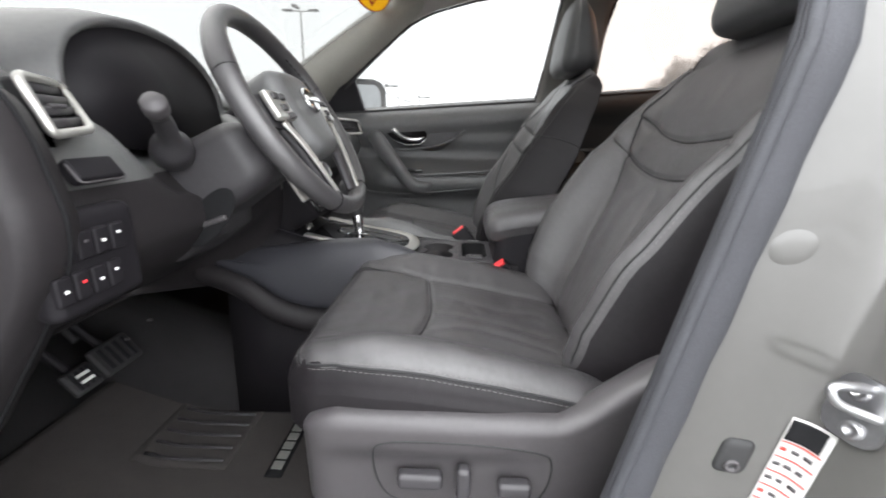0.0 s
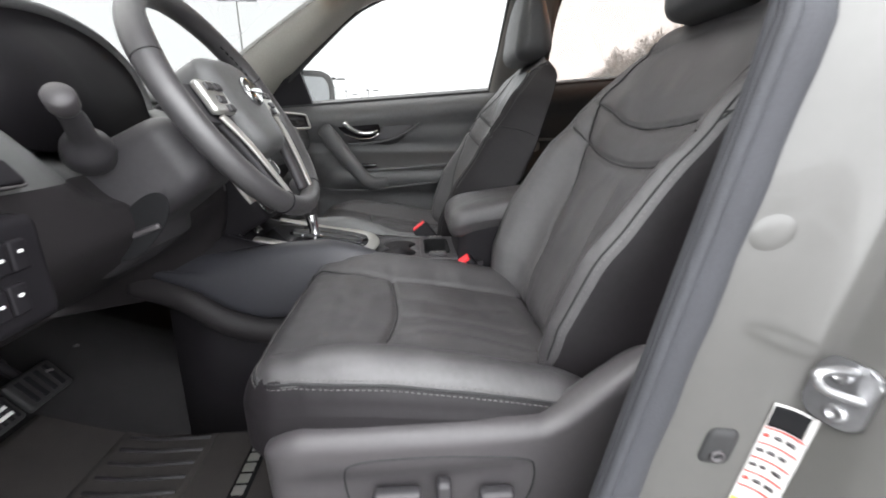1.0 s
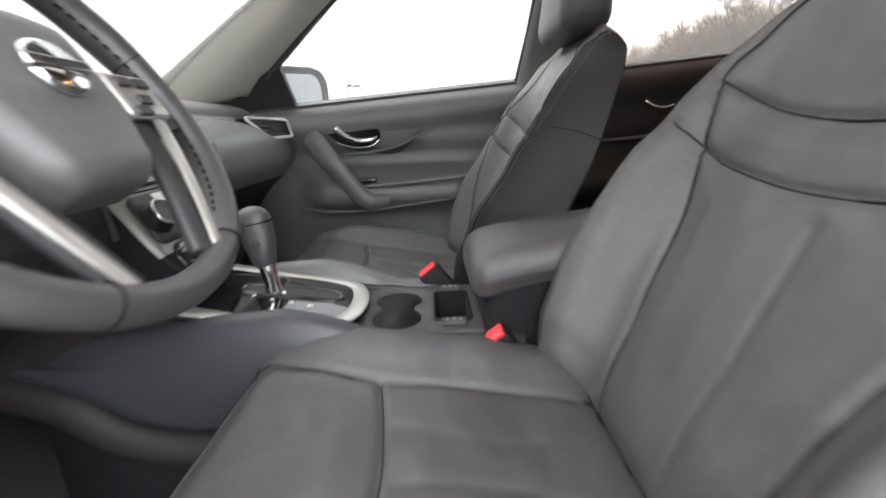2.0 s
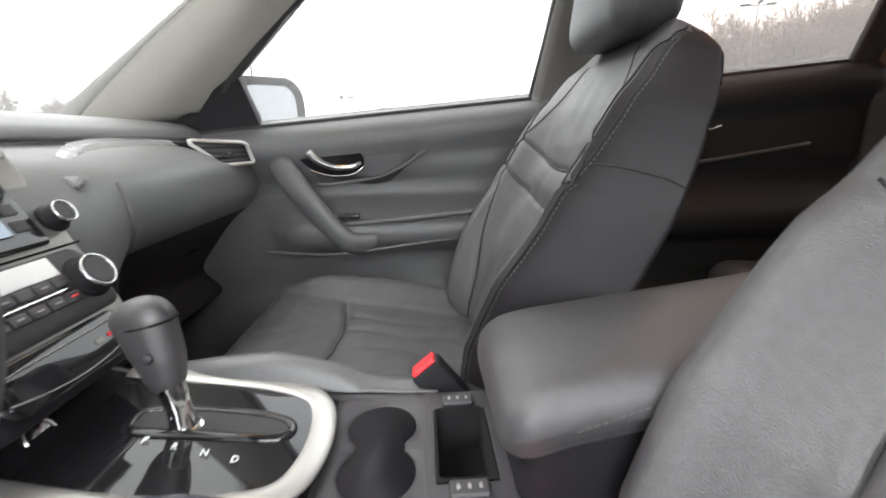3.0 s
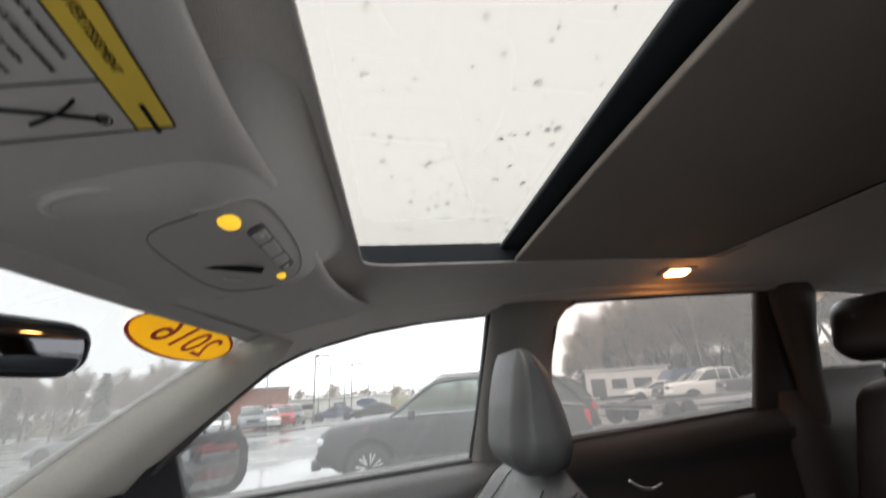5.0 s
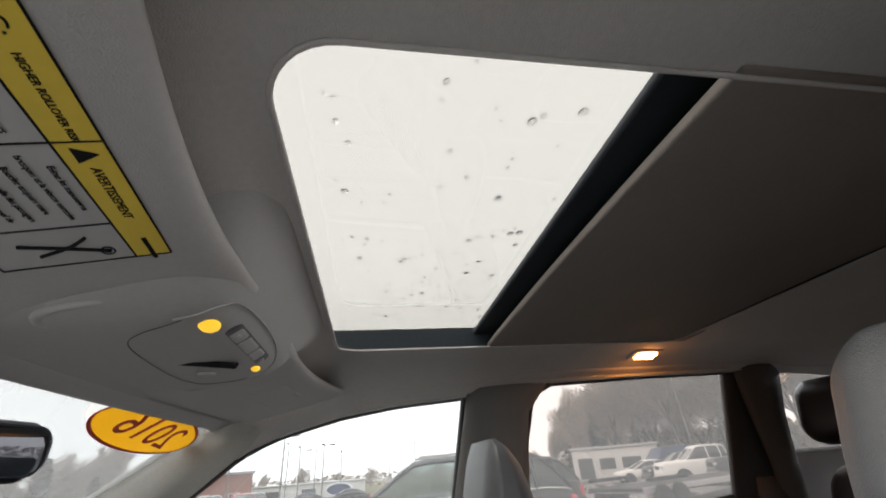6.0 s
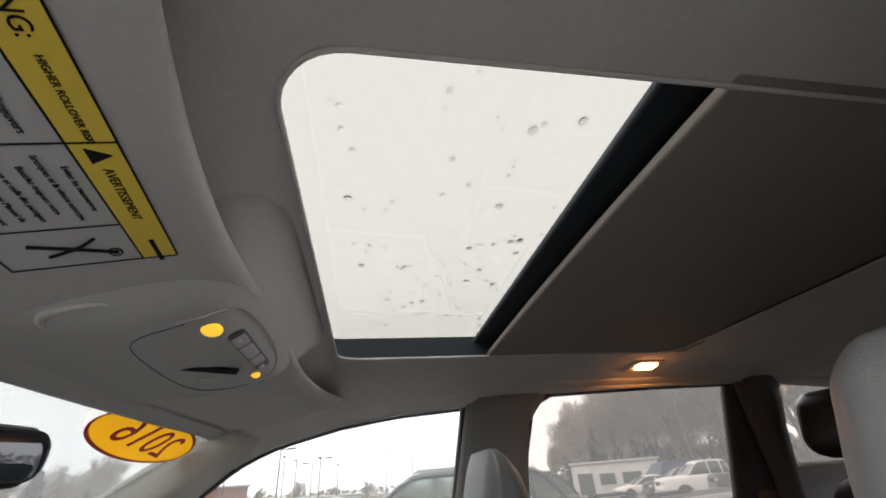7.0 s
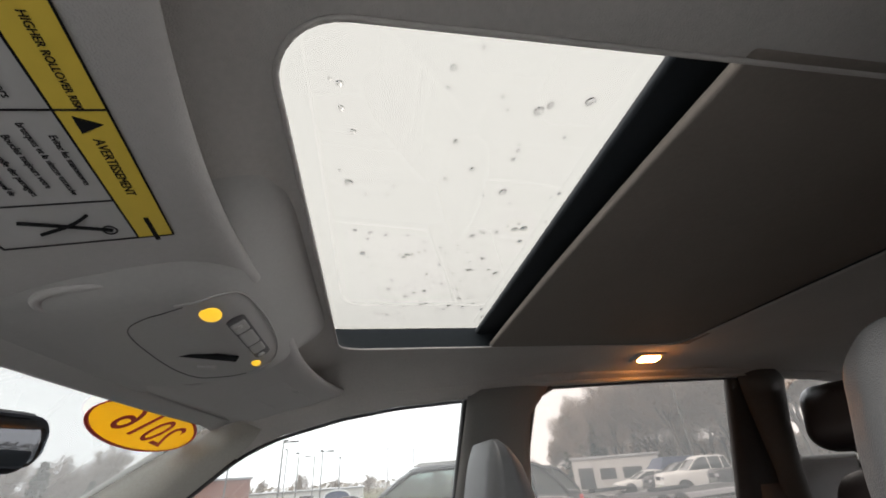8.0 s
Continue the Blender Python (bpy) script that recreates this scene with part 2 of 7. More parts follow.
def smooth_line(pts, n=8, closed=False):
    """Catmull-Rom through the points."""
    P = [np.array(p, float) for p in pts]
    m, out = len(P), []
    for i in range(m if closed else m - 1):
        a, b, c, d = (P[(i + k) % m] if closed else P[min(max(i + k, 0), m - 1)] for k in (-1, 0, 1, 2))
        for s in np.linspace(0, 1, n, endpoint=False):
            out.append(0.5 * (2 * b + (c - a) * s + (2 * a - 5 * b + 4 * c - d) * s * s + (3 * b - a - 3 * c + d) * s**3))
    if not closed:
        out.append(P[-1])
    return out


def tube(pts, r, n=10, closed=False, flat=1.0, up=(0, 0, 1)):
    """A round or flattened bar along points; r is a radius or one for each point."""
    P = [np.array(p, float) for p in pts]
    rs = r if hasattr(r, "__len__") else [r] * len(P)
    rings, side = [], None
    for i, p in enumerate(P):
        a, b = (P[i - 1], P[(i + 1) % len(P)]) if closed else (P[max(i - 1, 0)], P[min(i + 1, len(P) - 1)])
        d = (b - a) / max(np.linalg.norm(b - a), 1e-9)
        ref = np.array(up, float) if side is None else np.cross(side, d)
        if side is None and abs(d @ ref) > 0.95:
            ref = np.array((1.0, 0, 0))
        side = np.cross(d, ref)
        side /= max(np.linalg.norm(side), 1e-9)
        top = np.cross(side, d)
        rings.append([p + rs[i] * (math.cos(k) * side + flat * math.sin(k) * top) for k in np.linspace(0, 2 * math.pi, n, endpoint=False)])
    if closed:
        rings.append(rings[0])
    return loft(rings, True, not closed)


def lathe(profile, n=24, axis="z", caps=True):
    """Turned shape from (radius, height) pairs."""
    rings = []
    for r, h in profile:
        ring = []
        for k in np.linspace(0, 2 * math.pi, n, endpoint=False):
            c, s = max(r, 1e-5) * math.cos(k), max(r, 1e-5) * math.sin(k)
            ring.append({"z": (c, s, h), "y": (c, h, s), "x": (h, c, s)}[axis])
        rings.append(ring)
    return loft(rings, True, caps)


def prism(outline, depth, axis="z", bevel=0.0):
    """An outline (2D) given depth along an axis, edges bevelled."""
    bm = bmesh.new()
    lay = {"z": lambda a, b, c: (a, b, c), "y": lambda a, b, c: (a, c, b), "x": lambda a, b, c: (c, a, b)}[axis]
    lo = [bm.verts.new(lay(a, b, 0)) for a, b in outline]
    hi = [bm.verts.new(lay(a, b, depth)) for a, b in outline]
    n = len(outline)
    bm.faces.new(lo[::-1])
    top = bm.faces.new(hi)
    for i in range(n):
        bm.faces.new((lo[i], lo[(i + 1) % n], hi[(i + 1) % n], hi[i]))
    if bevel:
        bmesh.ops.bevel(bm, geom=list(top.edges), offset=bevel, segments=2, affect="EDGES", clamp_overlap=True)
    return finish(bm, False)


def rounded_rect(w, h, r, n=5):
    out = []
    for cx, cy, a0 in ((w / 2 - r, h / 2 - r, 0), (-w / 2 + r, h / 2 - r, 90), (-w / 2 + r, -h / 2 + r, 180), (w / 2 - r, -h / 2 + r, 270)):
        out += [(cx + r * math.cos(radians(a0 + 90 * k / n)), cy + r * math.sin(radians(a0 + 90 * k / n))) for k in range(n + 1)]
    return out


def placed(me, m):
    me.transform(m)
    return me


def moved(me, x=0, y=0, z=0, rx=0, ry=0, rz=0):
    return placed(me, pose(x, y, z, rx, ry, rz))


def joined(meshes):
    bm = bmesh.new()
    for me in meshes:
        bm.from_mesh(me)
    for f in bm.faces:
        f.smooth = True
    me = bpy.data.meshes.new("m")
    bm.to_mesh(me)
    bm.free()
    return me


def near(P, line):
    """Distance of 2D points to a polyline."""
    best = np.full(len(P), 9.0)
    for a, b in zip(line[:-1], line[1:]):
        a, b = np.array(a[:2], float), np.array(b[:2], float)
        d = b - a
        s = np.clip(((P - a) @ d) / max(d @ d, 1e-12), 0, 1)
        best = np.minimum(best, np.linalg.norm(P - (a + s[:, None] * d), axis=1))
    return best


def stitches(line, length=0.0046, gap=0.0030, r=0.0006):
    """Short threads along a line, as one mesh."""
    P = np.array(line, float)
    seg = np.linalg.norm(np.diff(P, axis=0), axis=1)
    s = np.concatenate([[0], np.cumsum(seg)])
    verts, faces, at = [], [], 0.0
    while at + length < s[-1]:
        a, b = (np.array([np.interp(k, s, P[:, i]) for i in range(3)]) for k in (at, at + length))
        d = (b - a) / max(np.linalg.norm(b - a), 1e-9)
        u = np.cross(d, (0.3, 0.5, 0.8))
        u /= np.linalg.norm(u)
        w = np.cross(d, u)
        k = len(verts)
        for p in (a, b):
            verts += [p + r * u, p + r * w, p - r * u, p - r * w]
        faces += [(k + i, k + (i + 1) % 4, k + 4 + (i + 1) % 4, k + 4 + i) for i in range(4)] + [(k, k + 1, k + 2, k + 3), (k + 7, k + 6, k + 5, k + 4)]
        at += length + gap
    me = bpy.data.meshes.new("m")
    me.from_pydata([tuple(v) for v in verts], [], faces)
    return me


def on_surface(me, starts, way):
    """Drops points along a direction onto a mesh; points that miss are left out."""
    tree = BVHTree.FromPolygons([v.co for v in me.vertices], [tuple(p.vertices) for p in me.polygons])
    out = []
    for s in starts:
        hit = tree.ray_cast(Vector(s), Vector(way).normalized(), 2.0)
        if hit[0] is not None:
            out.append((hit[0], hit[1]))
    return out


def writing(name, text, size, material, m, parent, depth=0.0004, label=""):
    """Lettering in the built-in font, as a mesh."""
    cu = bpy.data.curves.new("t", "FONT")
    cu.body, cu.size, cu.extrude, cu.align_x, cu.align_y = text, size, depth, "CENTER", "CENTER"
    tmp = bpy.data.objects.new("t", cu)
    scene.collection.objects.link(tmp)
    me = bpy.data.meshes.new_from_object(tmp.evaluated_get(bpy.context.evaluated_depsgraph_get()))
    bpy.data.objects.remove(tmp)
    me.materials.clear()
    me.transform(m)
    return link(name, me, material, parent, label)

# ---- the car's shell ----
def roof_z(x, y):
    z = float(np.interp(y, [0.03, 0.055, 0.075, 0.10, 0.13, 0.16, 0.20, 0.27, 0.342], [1.585, 1.582, 1.574, 1.560, 1.543, 1.530, 1.518, 1.490, 1.4635]))
    if y < -1.0:
        z -= 0.05 * (-1.0 - y)
    return z - 0.095 * max(0.0, (abs(x) - 0.47) / 0.13) ** 2 * float(np.interp(y, [-0.5, -0.25, 0.02, 0.30], [0.35, 0.75, 1.0, 0.08]))


def glass_x(z):
    return 0.775 - max(0.0, z - 1.12) * 0.36


def frame_rings(inner, outer, steps, zf):
    """Rings from a hole's outline out to a border, laid on a height function."""
    return [[(a[0] + (b[0] - a[0]) * s, a[1] + (b[1] - a[1]) * s, zf(a[0] + (b[0] - a[0]) * s, a[1] + (b[1] - a[1]) * s)) for a, b in zip(inner, outer)] for s in steps]


SUN_X, SUN_F, SUN_R, SUN_C = 0.366, 0.055, -0.75, 0.019
hole = [(x + SUN_C, y + (SUN_F + SUN_R) / 2) for x, y in rounded_rect(2 * SUN_X, SUN_F - SUN_R, 0.052, 8)]
hole = [(a[0] + (b[0] - a[0]) * k / m, a[1] + (b[1] - a[1]) * k / m) for a, b in zip(hole, hole[1:] + hole[:1]) for m in [max(1, int(math.hypot(b[0] - a[0], b[1] - a[1]) / 0.03))] for k in range(m)]


def to_border(p, x1, y0, y1):
    cx, cy = SUN_C, (SUN_F + SUN_R) / 2
    dx, dy = p[0] - cx, p[1] - cy
    k = min((((x1 - cx) / dx) if dx > 0 else ((-x1 - cx) / dx)) if abs(dx) > 1e-6 else 9e9, ((y1 - cy) / dy) if dy > 1e-6 else ((y0 - cy) / dy if dy < -1e-6 else 9e9))
    return (cx + dx * k, cy + dy * k)


border = [to_border(p, 0.60, -1.95, 0.342) for p in hole]
ceiling = part("ceiling", loft(frame_rings(hole, border, np.linspace(0, 1, 22), roof_z), True, False), CLOTH)
tagged(ceiling, "grey woven cloth headliner round the sunroof opening", "ceiling", kind="structure")
roof = part("roof", loft(frame_rings([(SUN_C + (x - SUN_C) * 1.2, y + (0.11 if y > -0.35 else -0.05)) for x, y in hole], [to_border(p, 0.62, -2.0, 0.37) for p in hole], np.linspace(0, 1, 8), lambda x, y: roof_z(x, y) + 0.062), True, False), PAINT)
tagged(roof, "silver painted outer roof skin", "roof", kind="structure")

SEAL_DARK = mat("slate_seal", (0.018, 0.022, 0.026), 0.8, spec=0.2)
sunroof = thing("sunroof", "wet tinted glass sunroof with its cloth shade half open", "sunroof", (0, 0, 1.6))


def under(name, me, material, parent, label=""):
    """Links a part made in world coordinates under a thing that stands elsewhere."""
    me.transform(Matrix.Translation(-Vector(parent.matrix_world.translation)))
    return part(name, me, material, parent, label)


under("opening_wall", loft([[(x, y, roof_z(x, y) - 0.001) for x, y in hole], [(SUN_C + (x - SUN_C) * (1.03 if x > 0 else 1.16), y + 0.09 * max(0.0, min(1.0, (y + 0.02) / 0.07)), 1.632) for x, y in hole]], True, False), SEAL_DARK, sunroof, "black plastic channel")
under("edge_piping", tube([(x, y, roof_z(x, y) - 0.002) for x, y in hole], 0.0022, 8, True), CLOTH, sunroof)
under("roof_glass", moved(block(0.96, 1.02, 0.005, 0.002, 0.2), 0, -0.28, 1.636), ROOFGLASS, sunroof, "tinted glass with rain drops").visible_shadow = False
under("cross_beam", moved(block(0.80, 0.20, 0.012, 0.005, 0.1), 0, -0.345, 1.622), SEAL_DARK, sunroof, "black rubber seal beam")
shade = moved(block(0.752, 0.505, 0.012, 0.005, 0.05, lambda P, N: P + np.stack([0 * P[:, 0], 0 * P[:, 0], -0.006 * (P[:, 0] / 0.38) ** 2], 1)), SUN_C, -0.5255, 1.5945)
under("sun_shade", shade, SHADE, sunroof, "dark brown-grey cloth shade panel")

# Windscreen and its border
def screen(u, v):
    x = u * (0.595 + 0.085 * v)
    return (x, 0.372 - 0.04 * u * u + v * (0.66 - 0.09 * u * u), 1.477 - 0.364 * v + 0.018 * math.sin(math.pi * v) - 0.004 * u * u)


windscreen = thing("windscreen", "clear laminated windscreen with a black border", "windscreen", (0, 0.7, 1.3))
under("pane", sheet(screen, np.linspace(-1, 1, 17), np.linspace(-0.02, 1.05, 11)), SCREEN, windscreen).visible_shadow = False
under("border_band", sheet(lambda u, v: np.array(screen(u, v)) + (0, 0, 0.004), np.linspace(-1, 1, 17), np.linspace(-0.07, 0.004, 3)), DARK, windscreen)


header = sheet(lambda x, s: (x, 0.316 + 0.030 * s - 0.02 * (x / 0.6) ** 2, roof_z(0, 0.316 + 0.030 * s) - 0.001 - 0.006 * math.sin(math.pi * min(1.0, s * 1.1) * 0.5) + 0.004 * (x / 0.6) ** 2), np.linspace(-0.56, 0.56, 25), np.linspace(0, 1, 7), 0.006, 1)
tagged(part("header_trim", header, OVERHEAD), "grey moulded trim along the top of the windscreen", "trim", kind="structure")


def lerp(a, b, s):
    return np.array(a) + (np.array(b) - np.array(a)) * s


def pillar_a(sgn, name):
    rings = []
    for s in np.linspace(-0.05, 1.08, 14):
        a, b = lerp((0.580, 0.335, 1.478), (0.670, 0.93, 1.115), s), lerp((0.648, 0.24, 1.45), (0.775, 0.63, 1.15), s)
        mid = (a + b) / 2
        inward = np.array((-0.026, -0.004, -0.018))
        ring = [a + (0.004, 0.015, 0.012), a, a * 0.85 + b * 0.15 + inward * 0.5, mid + inward, a * 0.15 + b * 0.85 + inward * 0.5, b, b + (0.03, 0.01, 0.01), mid + (0.05, 0.05, 0.045)]
        ring = [np.array(p) for p in smooth_line(ring, 3, True)]
        rings.append([(sgn * p[0], p[1], p[2]) for p in ring])
    ob = part(name, loft(rings), PILLAR)
    tagged(ob, "pale grey cloth-covered windscreen pillar", "pillar", kind="structure")


pillar_a(1, "windscreen_pillar_right")
pillar_a(-1, "windscreen_pillar_left")

TOPS = [(0.34, 1.378), (0.27, 1.420), (0.20, 1.447), (0.06, 1.480), (-0.08, 1.500), (-0.25, 1.511), (-0.44, 1.534), (-0.8, 1.543), (-1.12, 1.545), (-1.35, 1.53), (-1.95, 1.46)]


def win_top(y):
    ys = [p[0] for p in TOPS][::-1]
    return float(np.interp(y, ys, [p[1] for p in TOPS][::-1]))


def rail(sgn, name):
    def fn(y, s):
        zt = win_top(y)
        a = np.array((0.575, y, roof_z(0.575, y) - 0.001))
        b = np.array((glass_x(zt) - 0.012, y, zt))
        if y > 0.2:
            a[2] = min(a[2], roof_z(0.575, y))
        p = a + (b - a) * s + np.array((0.012, 0, -0.010)) * math.sin(math.pi * s)
        return (sgn * p[0], p[1], p[2])
    ob = part(name, sheet(fn, [0.36, 0.32, 0.28, 0.24, 0.2, 0.13, 0.06, -0.08, -0.25, -0.44, -0.6, -0.8, -1.0, -1.12, -1.35, -1.95], np.linspace(0, 1, 9), 0.02, sgn), CLOTH)
    tagged(ob, "grey headliner edge above the side windows", "roof rail", kind="structure")
    seal = tube([(sgn * (glass_x(win_top(y)) - 0.004), y, win_top(y) - 0.003) for y in np.linspace(0.36, -1.12, 40)], 0.0045, 8)
    tagged(part("window_seal_upper", seal, SEAL), "black rubber seal along the window tops", "seal", kind="structure")


rail(1, "roof_rail_right")
rail(-1, "roof_rail_left")


def pillar_b(sgn):
    def fn(z, s):
        yf = -0.198 - 0.16 * (z - 1.12) if z > 1.1 else -0.195
        yr = float(np.interp(z, [1.40, 1.47, 1.505, 1.535], [-0.425, -0.432, -0.448, -0.490]))
        x = (glass_x(z) if z > 1.12 else 0.775) - 0.03 - 0.016 * math.sin(math.pi * s)
        return (sgn * x, yf + (yr - yf) * s, z)
    ob = part("pillar_b_trim_right" if sgn > 0 else "pillar_b_trim_left", sheet(fn, np.linspace(0.32, 1.530, 20), np.linspace(0, 1, 9), 0.03, sgn), POST_SHADED)
    tagged(ob, "centre pillar trim, its headliner grey darkened for shade", "pillar", kind="structure")


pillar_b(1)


# Rear quarter: pillar behind the rear door, quarter window, tailgate wall
def pillar_c(sgn):
    def fn(z, s):
        y0, y1 = np.interp(z, [0.7, 1.265, 1.54], [-1.25, -1.18, -1.075]), np.interp(z, [0.7, 1.30, 1.42, 1.55], [-1.42, -1.262, -1.242, -1.238])
        x = (glass_x(z) if z > 1.12 else 0.775) - 0.02 - 0.03 * math.sin(math.pi * s)
        return (sgn * x, y0 + (y1 - y0) * s, z)
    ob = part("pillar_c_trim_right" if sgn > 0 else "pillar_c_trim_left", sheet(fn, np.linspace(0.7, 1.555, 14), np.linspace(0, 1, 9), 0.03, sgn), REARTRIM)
    tagged(ob, "rear pillar trim behind the rear door, its grey darkened for shade", "pillar", kind="structure")

    def low(y, z):
        return (sgn * 0.74, y, z)
    tagged(part("quarter_panel_right" if sgn > 0 else "quarter_panel_left", sheet(low, np.linspace(-1.12, -2.0, 8), np.linspace(0.3, 1.325, 6), 0.03, sgn), HARD), "dark plastic luggage side panel", "panel", kind="structure")


pillar_c(1), pillar_c(-1)
tail = part("tailgate_wall", moved(block(1.5, 0.05, 1.0, 0.02, 0.3), 0, -2.0, 0.78), HARD)
tagged(tail, "dark inner face of the tailgate", "wall", kind="structure")
under_floor = part("floor", sheet(lambda x, y: (x, y, 0.275 + (0.0 if y < 0.75 else 0.42 * (y - 0.75) ** 1.2) + (0.19 * max(0, 1 - (abs(x) / 0.15) ** 4) if abs(x) < 0.15 else 0)), [-0.74, -0.6, -0.4, -0.2, -0.15, -0.12, -0.08, 0, 0.08, 0.12, 0.15, 0.2, 0.4, 0.6, 0.74], np.linspace(-2.0, 1.25, 34), 0.03, -1), CARPET)
tagged(under_floor, "dark charcoal carpet over the car's floor", "floor", kind="structure")
tagged(part("bulkhead", moved(block(1.5, 0.04, 0.8, 0.01, 0.3), 0, 1.27, 0.72), DARK), "dark bulkhead behind the pedals", "wall", kind="structure")


# closing panels ahead of the doors and behind the dash
for sgn, nm in ((1, "kick_panel_right"), (-1, "kick_panel_left")):
    tagged(part(nm, moved(block(0.03, 0.66, 0.86, 0.01, 0.2), sgn * 0.762, 0.965, 0.70), CARPET), "dark panel beside the footwell", "panel", kind="structure")
tagged(part("cowl", moved(block(1.56, 0.34, 0.02, 0.006, 0.2), 0, 1.17, 1.098), DARK), "black cowl below the windscreen", "panel", kind="structure")
tg = thing("tailgate_window", "dark tinted tailgate window", "window", (0, -1.97, 1.4), kind="structure")
under("pane", sheet(lambda x, z: (x, -2.0 + (z - 1.28) * 0.3, z), np.linspace(-0.6, 0.6, 5), np.linspace(1.27, 1.50, 4)), PRIVACY, tg)


# ---- doors ----
def door_panel(sgn, y0, y1, belt, name, label, front):
    door = thing(name, label, "car door", (sgn * 0.74, (y0 + y1) / 2, 0.7))

    def fn(y, v):
        top = belt(y)
        z = 0.36 + (top - 0.36) * v
        x = 0.745
        arm = 0.060 * math.exp(-(((z - 0.815) / 0.045) ** 2)) * (1 if y < 0.42 or not front else math.exp(-(((y - 0.42) / 0.05) ** 2)))
        recess = -0.020 * math.exp(-(((z - 0.925) / 0.045) ** 4))
        roll = 0.028 * math.exp(-(((top - 0.055 - z) / 0.035) ** 2)) - 0.035 * max(0, (z - top + 0.03) / 0.03)
        pocket = 0.035 * math.exp(-(((z - 0.52) / 0.11) ** 4))
        return (sgn * (x - arm - recess - roll - pocket), y, z)

    # rear doors get the darker copy, shaded by colour
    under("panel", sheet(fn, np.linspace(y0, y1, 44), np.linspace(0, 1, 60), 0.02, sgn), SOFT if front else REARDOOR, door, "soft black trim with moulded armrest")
    sill = sheet(lambda y, s: (sgn * (0.735 + 0.06 * s), y, belt(y) + 0.004 + 0.004 * math.sin(math.pi * s)), np.linspace(y0, y1, 20), np.linspace(0, 1, 6), 0.012, -sgn)
    under("window_sill", sill, RUBBER, door, "black rubber window sill")
    return door


def belt_front(y):
    return 1.098 - 0.075 * (y - 0.39)


def belt_rear(y):
    return 1.165 - 0.085 * (y + 0.42)


fdoor = door_panel(1, 0.86, -0.30, belt_front, "front_door", "closed black-trimmed front passenger door with chrome handle", True)
rdoor = door_panel(1, -0.34, -1.13, belt_rear, "rear_door", "closed rear passenger door in black trim", False)
rdoor2 = door_panel(-1, -0.36, -1.13, belt_rear, "rear_door", "closed rear door behind the driver in black trim", False)


def window(sgn, outline, parent, material, name="pane"):
    pts = [tuple(p) for p in smooth_line(outline, 6, True)]
    me = pydata([(sgn * (glass_x(z) + 0.004), y, z) for y, z in pts], [tuple(range(len(pts)))], False)
    ob = under(name, me, material, parent)
    ob.visible_shadow = material is PRIVACY
    return ob


window(1, [(0.66, 1.06), (0.30, 1.43), (0.05, 1.50), (-0.28, 1.53), (-0.20, 1.12)], fdoor, GLASS)
window(1, [(-0.40, 1.15), (-0.40, 1.54), (-1.13, 1.55), (-1.09, 1.2)], rdoor, PRIVACY)
window(-1, [(-0.40, 1.15), (-0.40, 1.54), (-1.13, 1.55), (-1.09, 1.2)], rdoor2, PRIVACY)
for sgn, nm in ((1, "quarter_window_right"), (-1, "quarter_window_left")):
    q = thing(nm, "small tinted rear quarter window", "window", (sgn * 0.7, -1.5, 1.35), kind="structure")
    window(sgn, [(-1.26, 1.22), (-1.30, 1.53), (-1.9, 1.48), (-1.85, 1.25)], q, PRIVACY)

# Black frames round the door glass
def frame_bar(pts, r, parent, sgn=1, material=RUBBER, name="window_frame"):
    return under(name, tube([(sgn * (glass_x(z) - 0.008), y, z) for y, z in pts], r, 8), material, parent)


frame_bar([(-0.195, 1.10), (-0.228, 1.28), (-0.258, 1.51)], 0.008, fdoor)
def sash(sgn, door):
    """Black corner panel behind the rear glass."""
    me = sheet(lambda z, s: (sgn * (glass_x(z) - 0.014), -1.052 + (float(np.interp(z, [1.10, 1.265, 1.54], [-1.22, -1.195, -1.085])) + 1.052) * s, z), np.linspace(1.12, 1.55, 10), np.linspace(0, 1, 4), 0.02, sgn)
    under("window_sash", me, RUBBER, door, "black corner panel of the rear window")


sash(1, rdoor), sash(-1, rdoor2)
frame_bar([(-0.405, 1.15), (-0.425, 1.40), (-0.442, 1.485), (-0.458, 1.515), (-0.50, 1.536)], 0.010, rdoor)
frame_bar([(0.66, 1.09), (0.56, 1.20), (0.40, 1.335), (0.30, 1.405)], 0.010, fdoor)
frame_bar([(-0.405, 1.15), (-0.425, 1.40), (-0.442, 1.485), (-0.458, 1.515), (-0.50, 1.536)], 0.010, rdoor2, -1)


